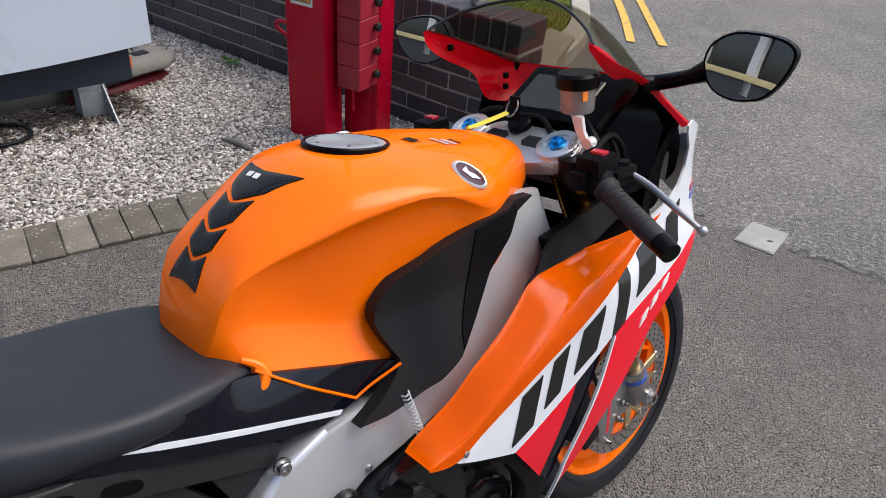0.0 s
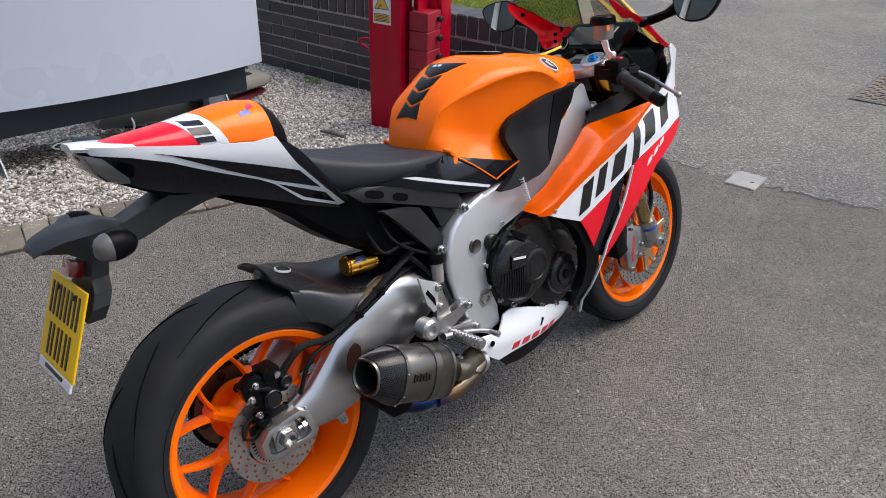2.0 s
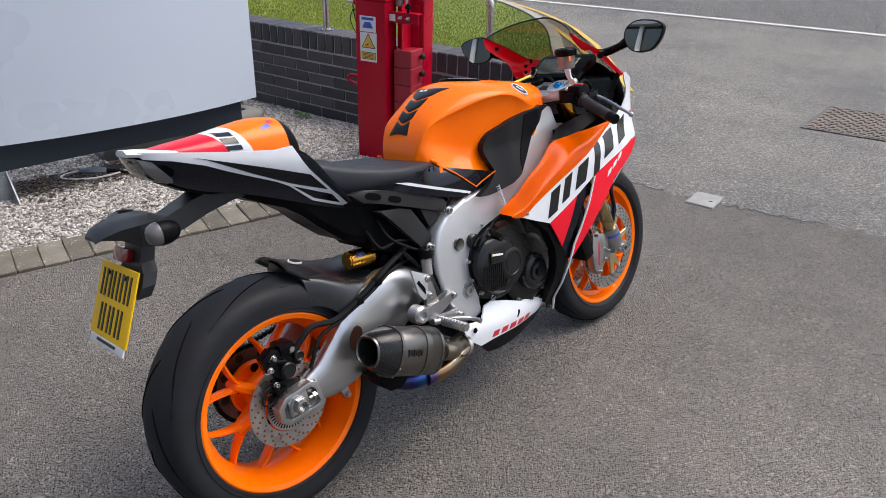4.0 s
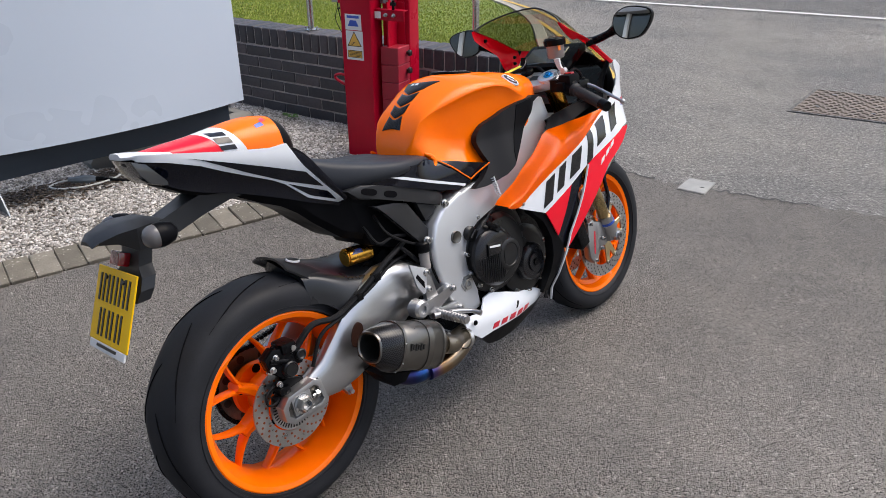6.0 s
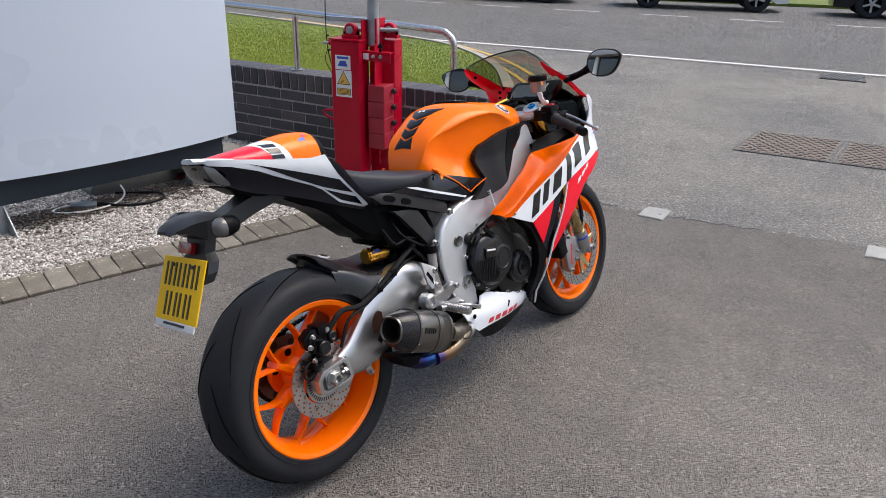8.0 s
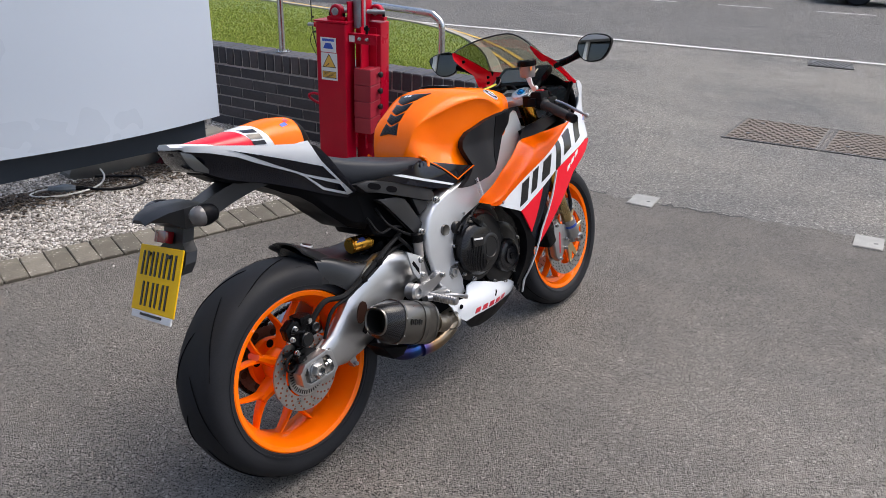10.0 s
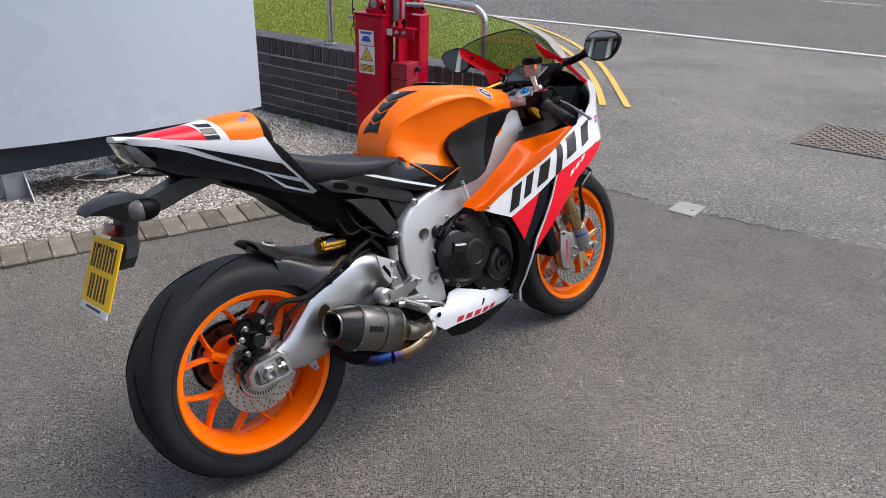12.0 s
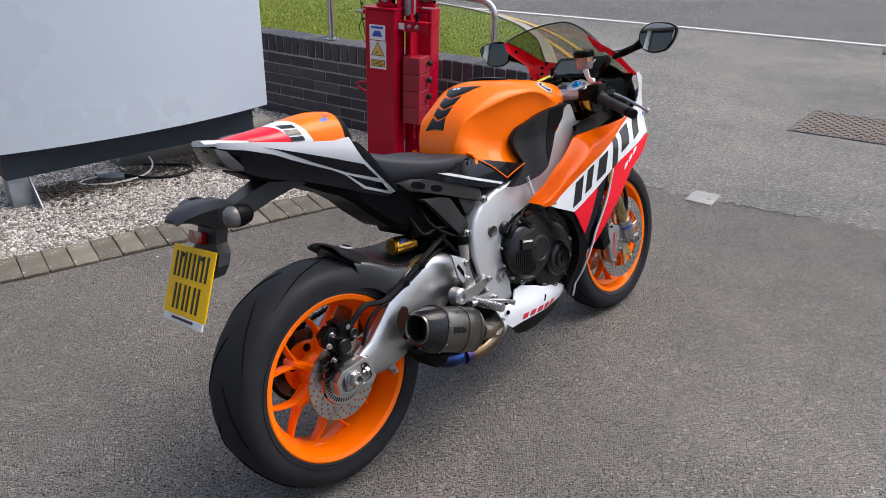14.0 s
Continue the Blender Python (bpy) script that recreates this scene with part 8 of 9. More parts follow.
for u in (0.275, 0.325):
    part("bolt", merged(rod((u, 0.040, 0.848), (u, 0.025, 0.848), 0.010, 6), rod((u, 0.03, 0.848), (u, 0.012, 0.848), 0.005, 8)), GALV, bracket)
part("shackle", merged(rod((0.315, 0.05, 0.875), (0.315, 0.05, 0.925), 0.008, 8), rod((0.30, 0.05, 0.905), (0.33, 0.05, 0.905), 0.010, 8)), SATIN_BLACK, post)
part("side_peg", merged(rod((0.0, 0.045, 0.905), (-0.03, 0.045, 0.905), 0.016, 16)), POST_RED, post)
part("peg_pin", rod((-0.03, 0.045, 0.905), (-0.075, 0.045, 0.903), 0.010, 14), GALV, post, "steel peg")
part("rope_loop", tube([(0.0, 0.05, 0.485), (-0.06, 0.05, 0.490), (-0.092, 0.05, 0.478), (-0.088, 0.05, 0.460), (-0.05, 0.05, 0.440), (0.0, 0.05, 0.425)], 0.0085, 10), POST_RED, post, "red steel loop handle")
sign = part("warning_sign", box(0.11, 0.002, 0.16, (0.088, -0.0015, 0.675), 0.0005, 1), SIGN_WHITE, post, "white and yellow warning sign")
tri = lambda k, y: prism([(0.088, 0.70 + 0.053 * k), (0.088 + 0.047 * k, 0.70 - 0.030 * k), (0.088 - 0.047 * k, 0.70 - 0.030 * k)], y, y - 0.001)
part("sign_triangle", tri(1.0, -0.0022), SIGN_BLACK, sign)
part("sign_triangle_face", tri(0.86, -0.0028), SIGN_YELLOW, sign)
part("sign_mark", merged(box(0.014, 0.0012, 0.006, (0.083, -0.0044, 0.690), 0, 1, Matrix.Rotation(radians(-35), 4, "Y")), box(0.006, 0.0012, 0.006, (0.072, -0.0044, 0.681))), SIGN_BLACK, sign)
part("sign_box", box(0.094, 0.0012, 0.040, (0.088, -0.003, 0.628)), SIGN_BLACK, sign)
part("sign_box_face", box(0.088, 0.0014, 0.034, (0.088, -0.0034, 0.628)), SIGN_YELLOW, sign)
for k in range(4):
    part("sign_line", box(0.076 - 0.01 * (k % 2), 0.0012, 0.0022, (0.088, -0.0046, 0.639 - 0.0075 * k)), SIGN_BLACK, sign)
badge = part("maker_sign", box(0.105, 0.002, 0.085, (0.085, -0.0015, 0.802), 0.0005, 1), SIGN_WHITE, post, "small white sign with blue bars")
part("maker_bar", box(0.078, 0.0012, 0.014, (0.085, -0.0032, 0.830)), DECAL_BLUE, badge)
part("maker_shape", prism([(0.050, 0.780), (0.066, 0.812), (0.104, 0.812), (0.120, 0.780), (0.100, 0.780), (0.085, 0.803), (0.070, 0.780)], -0.0026, -0.0036), DECAL_BLUE, badge)
part("mast", rod((0.232, 0.12, 0.90), (0.232, 0.12, 3.4), 0.036, 28), GALV, post, "grey galvanised mast tube")
part("mast_arm", box(0.30, 0.03, 0.028, (0.02, 0.17, 1.035), 0.003), GALV, post, "grey steel arm")
cord = [(-0.12, 0.16, 1.35), (-0.112, 0.14, 1.02), (-0.085, 0.11, 0.86), (-0.05, 0.10, 0.74), (-0.02, 0.09, 0.62), (0.01, 0.125, 0.55)]
part("cord", tube(cord, 0.0032, 8), BLACK_CABLE, post, "thin black cord with knots")
for u in (0.30, 0.42, 0.60):
    p = Vector(cord[1]).lerp(Vector(cord[3]), u)
    part("cord_knot", moved(lathe([(0.001, -0.009), (0.006, -0.005), (0.007, 0.003), (0.001, 0.009)], 8), Matrix.Translation(p)), BLACK_CABLE, post)
part("cord_tail", tube([(-0.085, 0.11, 0.86), (-0.10, 0.10, 0.80), (-0.075, 0.10, 0.74), (-0.045, 0.10, 0.70)], 0.0022, 6), BLACK_CABLE, post)

# ---- white display panel on its steel base ----
PANEL_POSE = pose(-1.385, 3.107, 0, 0, 0, 45.4)
panel = thing("display_panel", PANEL_POSE, "large white display panel on a slate grey steel base in gravel", "display panel")
rings = []
for k in range(34):
    a = 2.4 * k / 33
    bow = 0.108 * (1 - ((a - 0.83) / 0.83) ** 2)
    rings.append([(-a, -bow, 0.317), (-a, -bow, 2.317), (-a, 0.18 - bow, 2.317), (-a, 0.18 - bow, 0.317)])
part("panel_body", loft(rings), PANEL_WHITE, panel, "smooth white panel body, gently bowed", 30)
part("base_beam", box(1.42, 0.12, 0.165, (-0.81, 0.075, 0.248), 0.006), BEAM_GREY, panel, "slate grey steel beam")
part("clip", box(0.03, 0.05, 0.05, (-0.06, 0.06, 0.300), 0.004), SIGN_WHITE, panel)
for x in (-0.27, -1.45):
    leg = part("leg", merged(box(0.115, 0.085, 0.20, (x - 0.01, 0.06, 0.095), 0.004), box(0.014, 0.22, 0.012, (x + 0.045, 0.0, 0.008), 0.002)), GALV, panel, "galvanised steel foot")
    g = prism([(0.015, 0.165), (0.10, 0.165), (0.10, 0.0), (-0.135, 0.0)], 0.0, 0.008, 0.001, 1)
    part("gusset", moved(g, Matrix.Translation((x + 0.040, 0, 0)) @ Matrix.Rotation(radians(90), 4, "Z")), GALV, leg, "triangular steel gusset")
    part("toe_plate", box(0.118, 0.008, 0.14, (x - 0.01, 0.012, 0.075), 0.002), GALV, leg)

# ---- barrier feet stacked under the panel ----
def barrier_foot(name, at, mat, label, L=0.56, W=0.22, h=0.085):
    t = thing(name, at, label, "barrier foot", "barrier feet")
    out = [(-L / 2, -W * 0.28), (-L * 0.36, -W / 2), (L * 0.36, -W / 2), (L / 2, -W * 0.28), (L / 2, W * 0.28), (L * 0.36, W / 2), (-L * 0.36, W / 2), (-L / 2, W * 0.28)]
    rings = [[(x * k, y * k, z) for x, y in out] for k, z in ((0.94, 0), (1.0, 0.008), (1.0, h * 0.45), (0.90, h * 0.9), (0.86, h))]
    part("foot_body", loft(rings), mat, t)
    for x in (-0.14, 0.14):
        part("foot_pocket", box(0.075, 0.05, 0.006, (x * L / 0.56, 0, h + 0.002), 0.002), SIGN_BLACK, t)
    for k in range(5):
        part("foot_rib", box(0.006, W * 0.62, 0.006, (L * (0.27 + 0.028 * k), 0, h * 0.93), 0.002), mat, t)
    return t


barrier_foot("barrier_foot", pose(-1.69, 3.28, 0.012, 0, 0, 62), RED_PLASTIC, "dull red rubber barrier foot lying on gravel", 0.56, 0.22, 0.042)
barrier_foot("barrier_foot", pose(-1.71, 3.29, 0.055, 0, 0, 64), GREY_PLASTIC, "grey rubber barrier foot between two others", 0.50, 0.20, 0.032)
barrier_foot("barrier_foot", pose(-1.68, 3.29, 0.088, 0, 0, 58), GREY_PLASTIC, "grey rubber barrier foot on top of a stack", 0.60, 0.26, 0.055)
barrier_foot("barrier_foot", pose(-2.02, 2.95, 0.014, 0, 0, 46), GREY_PLASTIC, "grey rubber barrier foot lying under the panel", 0.62, 0.24, 0.09)
barrier_foot("barrier_foot", pose(-2.02, 2.97, 0.108, 0, 0, 46), RED_PLASTIC, "red plastic barrier foot on a grey one", 0.44, 0.18, 0.05)
part("orange_clip", merged(box(0.10, 0.07, 0.055, (-1.60, 3.20, 0.171), 0.015)), ORANGE_PLASTIC)
tagged(bpy.data.objects["orange_clip"], "bright orange plastic block on the barrier foot", "plastic block")

# ---- cable and connector on the gravel ----
plug = thing("cable_connector", pose(-2.13, 2.475, 0.045, 0, 0, 8), "grey weatherproof cable connector lying on gravel", "connector")
part("connector_body", tube([(-0.06, 0, 0), (-0.035, 0, 0), (0.0, 0, 0), (0.04, 0, 0), (0.06, 0, 0)], [0.014, 0.020, 0.026, 0.022, 0.012], 8, 2), GREY_BLUE_PLASTIC, plug)
part("connector_nut", rod((-0.085, 0, 0), (-0.058, 0, 0), 0.017, 8), GREY_BLUE_PLASTIC, plug)
part("connector_boot", rod((0.058, 0, 0), (0.10, 0.004, 0), 0.013, 12, 0.010), BLACK_CABLE, plug)
tagged(part("white_cable", tube([(-2.21, 2.46, 0.045), (-2.27, 2.44, 0.035), (-2.28, 2.38, 0.034), (-2.2, 2.36, 0.034), (-2.08, 2.40, 0.036), (-1.98, 2.52, 0.04), (-1.98, 2.66, 0.05), (-2.05, 2.78, 0.07), (-2.14, 2.86, 0.12)], 0.0055, 10, 8), WHITE_CABLE), "white power cable looped on the gravel", "cable")
tagged(part("black_cable", tube([(-2.03, 2.49, 0.042), (-1.92, 2.49, 0.036), (-1.80, 2.54, 0.036), (-1.745, 2.64, 0.036), (-1.80, 2.72, 0.036), (-1.92, 2.72, 0.036), (-2.05, 2.70, 0.04)], 0.0085, 10, 8), BLACK_CABLE), "black rubber cable looped on the gravel", "cable")

# ---- stainless railing on the wall ----
rail = thing("handrail", WALL_POSE @ Matrix.Translation((0, 0, WALL_TOP)), "polished stainless steel handrail on the brick wall", "handrail")
RZ = 0.405
part("top_rail", tube([(-2.6, 0.12, RZ + 0.04), (-1.3, 0.12, RZ + 0.02), (-0.31, 0.12, RZ), (0.45, 0.12, RZ - 0.025), (0.86, 0.12, RZ - 0.04), (0.93, 0.12, RZ - 0.055), (0.975, 0.12, RZ - 0.095), (0.985, 0.12, RZ - 0.16), (0.985, 0.12, 0.0)], 0.0215, 20, 6), STAINLESS, rail, "bent stainless top rail")
for x in (-1.7, -0.31):
    rp = part("rail_post", merged(rod((x, 0.12, 0.0), (x, 0.12, RZ - 0.035), 0.0215, 20), rod((x, 0.12, RZ - 0.04), (x, 0.12, RZ), 0.008, 12)), STAINLESS, rail, "stainless rail post")
    part("post_cap", rod((x, 0.12, RZ - 0.045), (x, 0.12, RZ - 0.030), 0.0225, 20), STAINLESS, rp)
    part("post_flange", moved(lathe([(0.05, 0.0), (0.05, 0.006), (0.026, 0.008), (0.026, 0.014), (0.0, 0.014)], 28), Matrix.Translation((x, 0.12, 0.0)) @ Matrix.Rotation(radians(90), 4, "X")), STAINLESS, rp, "round floor flange")
    for k in range(4):
        a = math.pi / 4 + k * math.pi / 2
        part("bolt", rod((x + 0.038 * math.cos(a), 0.12 + 0.038 * math.sin(a), 0.004), (x + 0.038 * math.cos(a), 0.12 + 0.038 * math.sin(a), 0.020), 0.006, 6), STEEL, rp)

# ---- covers in the ground ----
def cover(name, corners, z, mat, label, frame_mat=None):
    c = sum((Vector(p) for p in corners), Vector((0, 0))) / 4
    t = thing(name, Matrix.Translation((c.x, c.y, z)), label, "drain cover", "covers in the ground")
    rel = [Vector(p) - c for p in corners]
    def plate(k, z0, z1):
        return loft([[(p.x * k, p.y * k, zz) for p in rel] for zz in (z0, z1)])
    part("cover_frame", plate(1.0, -0.01, 0.004), frame_mat or mat, t)
    part("cover_plate", plate(0.93, -0.01, 0.0065), mat, t)
    return t, rel


for corners in ([(1.099, 2.44), (1.215, 2.594), (1.339, 2.525), (1.223, 2.357)], [(2.139, 1.834), (2.251, 1.988), (2.375, 1.92), (2.263, 1.765)]):
    t, rel = cover("drain_cover", corners, 0.005, COVER_STEEL, "small square steel drain cover set in asphalt")
    part("lift_slot", box(0.02, 0.008, 0.002, (0.02, -0.03, 0.0075)), SIGN_BLACK, t)

U, V = Vector((0.60, -0.335)), Vector((0.50, 0.64))
for k in range(2):
    o = Vector((2.33, 3.96)) + U * k * 1.05
    corners = [o, o + U * 1.02, o + U * 1.02 + V, o + V]
    t, rel = cover("manhole_cover", [c[:] for c in corners], 0.005, CAST_IRON, "rusty cast iron manhole cover with a raised tread", ASPHALT_ROAD)
    ctr = sum(corners, Vector((0, 0))) / 4
    lugs = []
    n = 15
    for i in range(n):
        for j in range(n):
            a, b = (i + 0.5) / n * 0.9 + 0.05, (j + 0.5) / n * 0.9 + 0.05
            p = o + U * 1.02 * a + V * b - ctr
            lugs.append(box(0.044, 0.012, 0.008, (p.x, p.y, 0.009), 0, 1, Matrix.Rotation(radians(-29 + (90 if (i + j) % 2 else 0)), 4, "Z")))
    part("tread_lug", merged(*lugs), CAST_IRON, t)
    tagged(bpy.data.objects[t.children[-1].name], "", "", "", "stuff")
    for a, b in ((0.22, 0.25), (0.78, 0.75), (0.25, 0.78), (0.75, 0.22)):
        p = o + U * 1.02 * a + V * b - ctr
        part("key_hole", rod((p.x, p.y, 0.008), (p.x, p.y, 0.0135), 0.018, 12), SIGN_BLACK, t)

DARK_IRON = varied("dark_cast_iron", (0.05, 0.048, 0.046), 0.6, 0.3, 0.25, 9, 120, 0.3, 0.002)
gully = thing("gully_grate", pose(5.27, 7.48, 0.006, 0, 0, -30), "black cast iron gully grate at the road edge", "drain grate")
part("grate_frame", box(0.52, 0.44, 0.012, (0, 0, 0), 0.002, 1), DARK_IRON, gully)
part("grate_pit", box(0.44, 0.37, 0.004, (0, 0, 0.006)), SIGN_BLACK, gully)
for k in range(9):
    part("grate_bar", box(0.012, 0.38, 0.012, (-0.19 + 0.0475 * k, 0, 0.010), 0.002, 1, Matrix.Rotation(radians(-16), 4, "Z")), DARK_IRON, gully)

# ---- small things on the ground ----
def weed(x, y, seed):
    rng = random.Random(seed)
    bm = bmesh.new()
    for k in range(16):
        a, L = rng.uniform(0, 6.3), rng.uniform(0.02, 0.05)
        d, n = Vector((math.cos(a), math.sin(a), 0)), Vector((-math.sin(a), math.cos(a), 0))
        b = Vector((rng.uniform(-0.06, 0.06), rng.uniform(-0.015, 0.015), 0.0))
        v = [bm.verts.new(b + d * L * u + n * w * L + Vector((0, 0, h * L))) for u, w, h in ((0, 0, 0.1), (0.35, 0.22, 0.5), (0.75, 0.2, 0.55), (1, 0, 0.35), (0.75, -0.2, 0.5), (0.35, -0.22, 0.45))]
        bm.faces.new(v)
    ob = part("weed", bm, LEAF, at=pose(x, y, 0.03, 0, 0, -32))
    tagged(ob, "small green weed growing in the gravel", "weed", "weeds")


weed(-1.26, 3.72, 1)
tagged(part("twig", tube([(-1.0, 2.80, 0.035), (-0.93, 2.775, 0.04), (-0.85, 2.73, 0.035)], [0.006, 0.014, 0.010], 8, 4), GREY_PLASTIC), "short weathered stick lying on gravel", "stick")
rng = random.Random(9)
for k, (x, y) in enumerate(((-1.90, 1.30), (-2.02, 1.36), (-1.55, 1.55), (0.22, 0.80), (-0.62, 1.95), (2.3, 2.4), (-1.2, 1.86))):
    bm = bmesh.new()
    stone(bm, (0, 0, 0), rng.uniform(0.005, 0.009), rng)
    tagged(part("pebble", bm, GRAVEL, at=Matrix.Translation((x, y, 0.009))), "pale pebble strayed onto the asphalt", "pebble", "stray pebbles")

# ---- parked cars across the road ----
CAR_WHITE = paint("car_white_paint", (0.62, 0.63, 0.64))
CAR_BLACK = paint("car_black_paint", (0.012, 0.012, 0.014))
CAR_GLASS = material("car_glass", (0.012, 0.014, 0.016), 0.04, coat=1.0)


def car(at, mat, label):
    t = thing("car", at, label, "car", "parked cars")
    body_top = curve([(-2.1, 0.78), (-2.0, 0.92), (-1.2, 0.98), (0.6, 0.98), (1.2, 0.92), (1.95, 0.80), (2.12, 0.62)])
    half = curve([(-2.12, 0.60), (-1.9, 0.82), (-1.0, 0.90), (1.0, 0.90), (1.8, 0.80), (2.12, 0.55)])
    rings = []
    for k in range(29):
        x = -2.12 + 4.24 * k / 28
        arch = max(0, 0.36 ** 2 - min((x - 1.32) ** 2, (x + 1.32) ** 2)) ** 0.5
        zl = 0.22 + max(0, arch - 0.02) * 1.15
        zt, w = body_top(x), half(x)
        ring = [(x, -w * 0.94, zl), (x, -w, zl + (zt - zl) * 0.35), (x, -w * 0.99, zl + (zt - zl) * 0.7), (x, -w * 0.93, zt), (x, w * 0.93, zt), (x, w * 0.99, zl + (zt - zl) * 0.7), (x, w, zl + (zt - zl) * 0.35), (x, w * 0.94, zl)]
        rings.append(ring)
    part("body", loft(rings), mat, t, sharp=40)
    part("cabin", loft([[(x, -w, 0.95), (x, -w * 0.80, z), (x, w * 0.80, z), (x, w, 0.95)] for x, z, w in ((-1.95, 1.0, 0.72), (-1.55, 1.38, 0.80), (-0.8, 1.50, 0.82), (0.0, 1.50, 0.82), (0.55, 1.38, 0.82), (1.15, 0.98, 0.78))]), CAR_GLASS, t)
    part("roof", loft([[(x, -w, z), (x, -w * 0.8, z + 0.03), (x, w * 0.8, z + 0.03), (x, w, z)] for x, z, w in ((-1.55, 1.39, 0.62), (-0.8, 1.505, 0.66), (0.0, 1.505, 0.66), (0.5, 1.41, 0.64))]), mat, t)
    part("sill", box(2.1, 1.78, 0.12, (0, 0, 0.27), 0.03), MATT_BLACK, t)
    for x in (-1.32, 1.32):
        for s in (-1, 1):
            wl = part("wheel", moved(lathe([(0.20, -0.10), (0.30, -0.105), (0.335, -0.08), (0.34, 0.0), (0.335, 0.08), (0.30, 0.105), (0.20, 0.10)], 36, True), Matrix.Translation((x, s * 0.79, 0.34))), RUBBER, t)
            part("rim", moved(lathe([(0.21, s * 0.02), (0.225, s * 0.10), (0.20, s * 0.095), (0.16, s * 0.03), (0, s * 0.03)], 36), Matrix.Translation((x, s * 0.79, 0.34))), SATIN_BLACK, wl)
            for k in range(5):
                a = 2 * math.pi * k / 5 + 0.3
                sp = box(0.20, 0.02, 0.05, (0.11, 0, 0), 0.006, 1)
                part("rim_spoke", moved(sp, Matrix.Translation((x, s * 0.875, 0.34)) @ Matrix.Rotation(a, 4, "Y")), ALLOY, wl)
    return t


car(pose(7.55, 18.4, 0.004, 0, 0, -18), CAR_WHITE, "white parked car with black alloy wheels")
car(pose(12.4, 16.3, 0.004, 0, 0, -24), CAR_BLACK, "black parked car with black alloy wheels")
car(pose(2.5, 20.2, 0.004, 0, 0, -16), CAR_BLACK, "black parked car with black alloy wheels")
flat("ground_verge", [(-14, 27.5), (4, 21.9), (14, 18.2), (40, 6), (60, 40), (-10, 60)], 0.09, LAWN_SOIL, "grass verge beyond the road", "verge", 0.1)

# ---- showroom behind the camera, which closes the yard ----
RENDER_ = varied("pale_render", (0.55, 0.55, 0.53), 0.8, 0, 0.1, 0.6, 20, 0.2, 0.004)
DARK_GLASS = material("shop_glass", (0.02, 0.022, 0.024), 0.05, coat=0.6)
FASCIA = varied("grey_cladding", (0.24, 0.25, 0.27), 0.5, 0, 0.08, 0.8, 20, 0.05, 0.002)
SILL_STONE = varied("cream_sill", (0.55, 0.45, 0.22), 0.6, 0, 0.1, 2, 60, 0.1, 0.002)
DARK_BASE = varied("dark_plinth", (0.035, 0.036, 0.04), 0.6, 0, 0.12, 0.8, 30, 0.1, 0.002)
BW = pose(0.6, -6.5, 0, 0, 0, -8)
tagged(part("wall_base", box(16, 0.3, 1.0, (-7, -0.15, 0.5), 0.0), DARK_BASE, at=BW), "dark painted plinth of the showroom", "wall", "", "structure")
tagged(part("wall_showroom", merged(box(16, 0.3, 3.8, (-7, -0.15, 5.3), 0.0), *[box(0.35, 0.3, 2.9, (-14.8 + 2.6 * k, -0.15, 1.95)) for k in range(7)]), RENDER_, at=BW), "pale rendered showroom front", "wall", "", "structure")
tagged(part("window_showroom", box(16, 0.05, 2.9, (-7, -0.22, 1.95)), DARK_GLASS, at=BW), "dark showroom glazing", "window", "", "structure")
tagged(part("trim_fascia", box(16.4, 0.8, 0.5, (-7, 0.1, 3.6), 0.02), FASCIA, at=BW), "grey showroom canopy", "canopy", "", "structure")
tagged(part("trim_sill", box(16.1, 0.34, 0.20, (-7, -0.12, 1.06), 0.01), SILL_STONE, at=BW), "cream stone sill under the showroom windows", "sill", "", "structure")

# ---- bricks of the wall and setts of the kerb ----
def piece_mesh(name, sx, sy, sz, mat, rough=0.002, seed=0, bevel=0.005):
    bm = box(sx, sy, sz, (0, 0, 0), bevel, 1)
    rng = random.Random(seed)
    for v in bm.verts:
        v.co += Vector((rng.uniform(-1, 1), rng.uniform(-1, 1), rng.uniform(-1, 1))) * rough
    me = bpy.data.meshes.new(name)
    bmesh.ops.recalc_face_normals(bm, faces=bm.faces)
    bm.to_mesh(me)
    bm.free()
    me.materials.append(mat)
    return me


def place(name, me, parent, m):
    ob = new(name, me)
    ob.parent = parent
    ob.matrix_basis = m
    return ob


rng = random.Random(21)
brick_kinds = [piece_mesh("brick", 0.215, 0.05, 0.065, BRICK, 0.0012, k, 0.003) for k in range(4)]
half_kinds = [piece_mesh("brick", 0.1025, 0.05, 0.065, BRICK, 0.0012, k, 0.003) for k in range(3)]
cap_kinds = [piece_mesh("coping_brick", 0.066, WALL_T + 0.006, 0.120, BRICK, 0.0014, k, 0.006) for k in range(4)]
COURSES, PITCH = 6, 0.0765
for c in range(COURSES):
    z = 0.022 + PITCH * (c + 0.5) - 0.010
    n = 0
    x = WALL_R - (0.1075 if c % 2 else 0.0)
    if c % 2:
        place("brick", rng.choice(half_kinds), wall, Matrix.Translation((WALL_R - 0.052, 0.023, z)))
    while x - 0.215 > -2.6:
        place("brick", rng.choice(brick_kinds), wall, Matrix.Translation((x - 0.109, 0.023 + rng.uniform(-0.0015, 0.0015), z + rng.uniform(-0.0015, 0.0015))) @ Matrix.Rotation(rng.uniform(-0.006, 0.006), 4, "Z"))
        x -= 0.225
    for y in ((0.055, 0.16) if c % 2 else (0.108,)):
        place("brick", rng.choice(half_kinds if c % 2 else brick_kinds), wall, Matrix.Translation((WALL_R - 0.024, y, z)) @ Matrix.Rotation(radians(90), 4, "Z"))
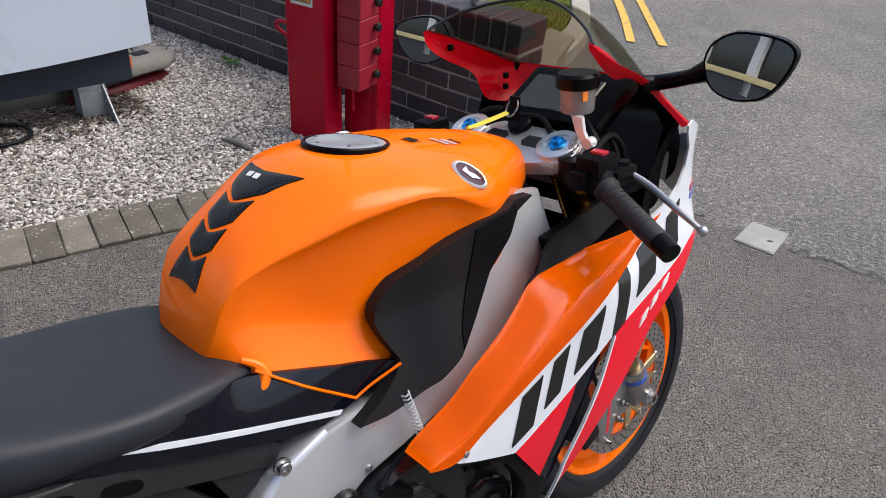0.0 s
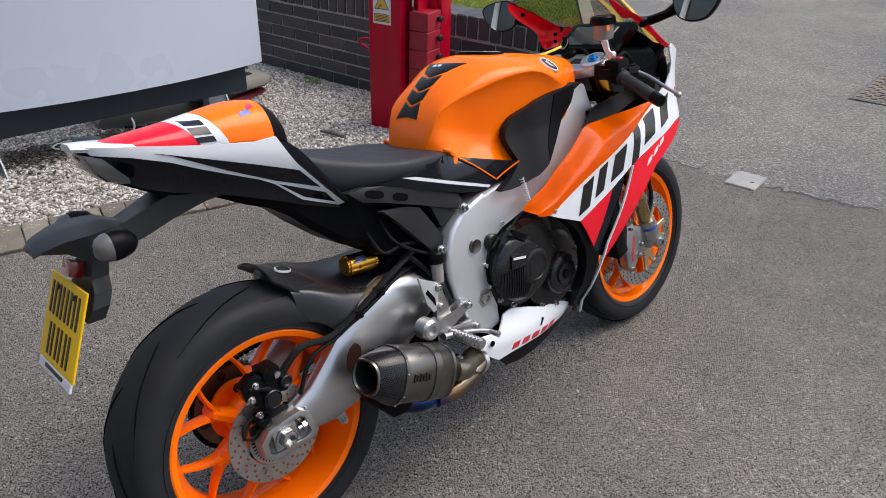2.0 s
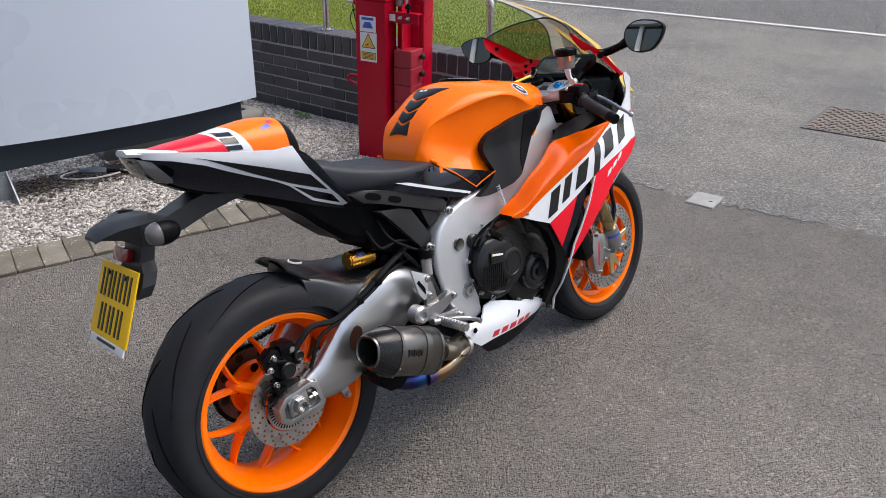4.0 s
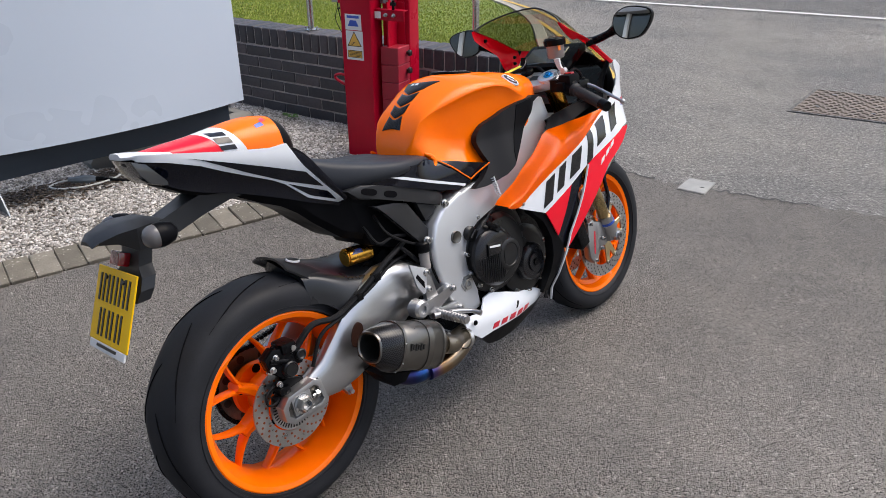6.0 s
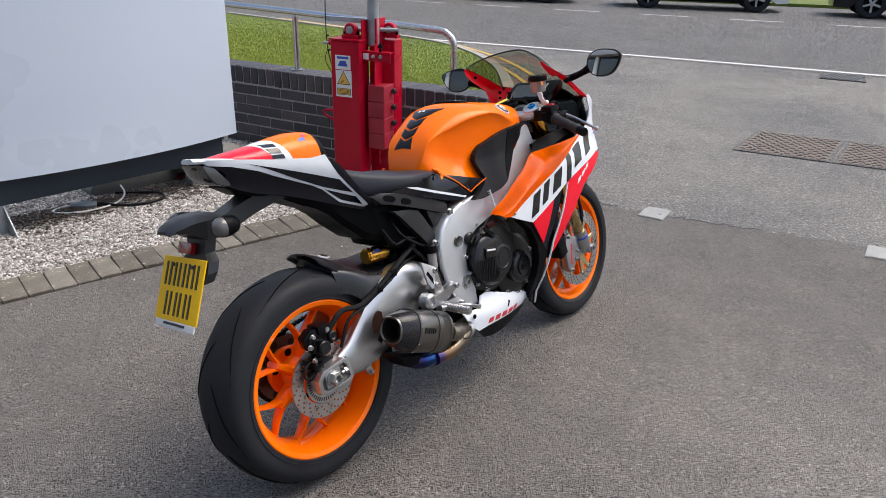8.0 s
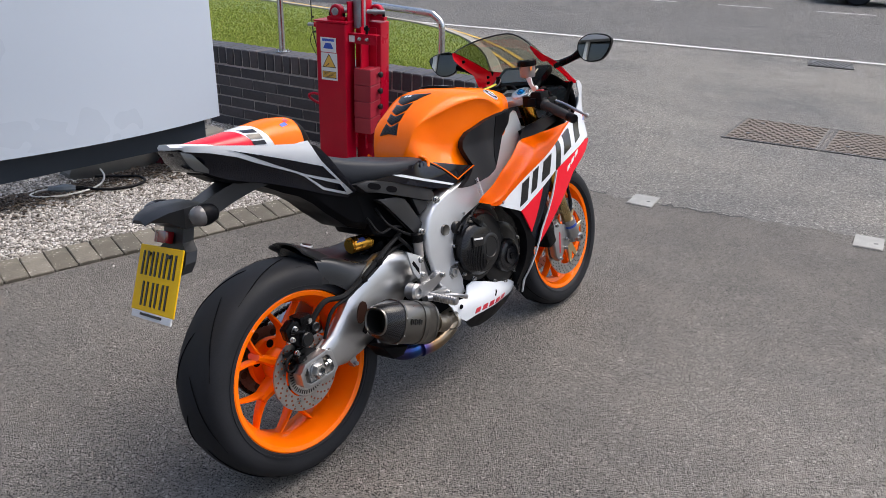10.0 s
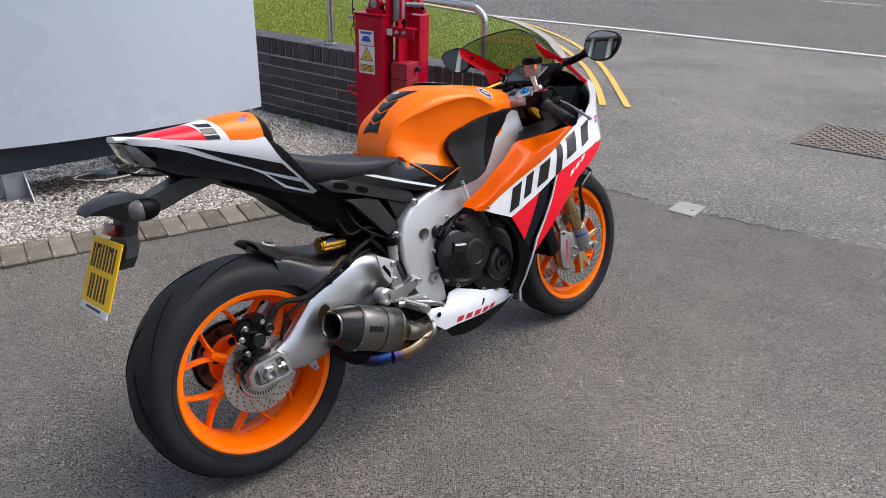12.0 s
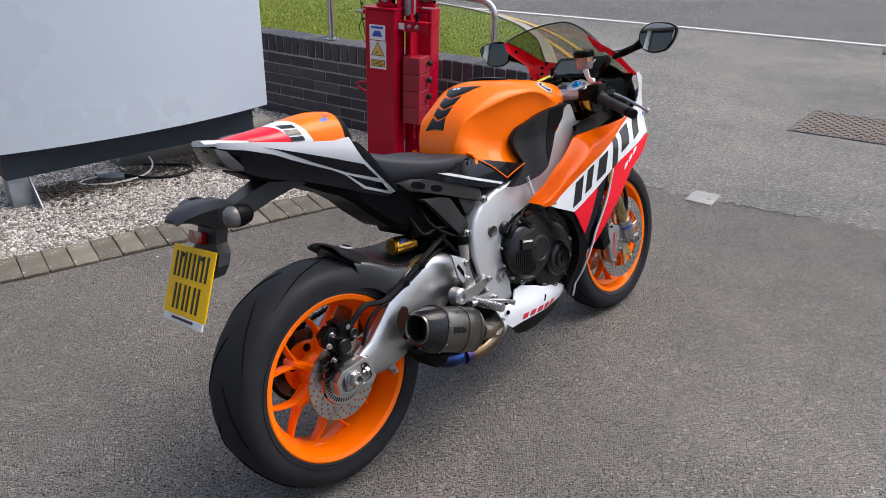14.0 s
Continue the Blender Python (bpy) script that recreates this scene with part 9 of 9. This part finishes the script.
x = WALL_R - 0.033
while x > -2.6:
    place("coping_brick", rng.choice(cap_kinds), wall, Matrix.Translation((x, WALL_T / 2 - 0.001, WALL_TOP - 0.060 + rng.uniform(-0.002, 0.002))) @ Matrix.Rotation(rng.uniform(-0.012, 0.012), 4, "Y"))
    x -= 0.0755

kerb = tagged(part("trim_sett_kerb", box(5.4, 0.19, 0.05, (0.0, 0.10, -0.012)), SOIL_DARK, at=Matrix.Translation((KA.x, KA.y, 0)) @ Matrix.Rotation(math.atan2(kd.y, kd.x), 4, "Z")), "edging of speckled concrete setts between asphalt and gravel", "kerb", "", "structure")
sett_kinds = [piece_mesh("sett", 0.0975, 0.20, 0.06, SETT, 0.0016, k + 40, 0.004) for k in range(5)]
x = -2.6
while x < 2.62:
    place("sett", rng.choice(sett_kinds), kerb, Matrix.Translation((x, 0.10 + rng.uniform(-0.004, 0.004), -0.004 + rng.uniform(-0.003, 0.003))) @ Matrix.Rotation(radians(4) + rng.uniform(-0.012, 0.012), 4, "X") @ Matrix.Rotation(rng.uniform(-0.02, 0.02), 4, "Z"))
    x += 0.1005

RED_PAVER = per_piece("red_block_paver", ((0.0, (0.17, 0.085, 0.072)), (0.6, (0.23, 0.12, 0.10)), (1.0, (0.28, 0.16, 0.135))), 0.85, 120, 0.5, 0.002)
tagged(part("trim_bed_edge", box(0.13, 2.3, 0.05, (-2.735, 2.45, 0.02), 0.008), KERB_STONE), "sandy concrete edging between gravel and paving", "edging", "", "structure")
paving = tagged(part("pavement_red", box(1.5, 2.3, 0.03, (-3.55, 2.45, 0.012)), MORTAR), "red block paving beyond the gravel bed", "pavement", "", "structure")
paver_kinds = [piece_mesh("paver", 0.197, 0.097, 0.05, RED_PAVER, 0.0012, k + 70, 0.005) for k in range(4)]
for row in range(22):
    for col in range(5):
        place("paver", rng.choice(paver_kinds), paving, Matrix.Translation((-2.905 - 0.20 * col - (0.10 if row % 2 else 0), 1.36 + 0.10 * row, 0.016 + rng.uniform(-0.001, 0.001))))
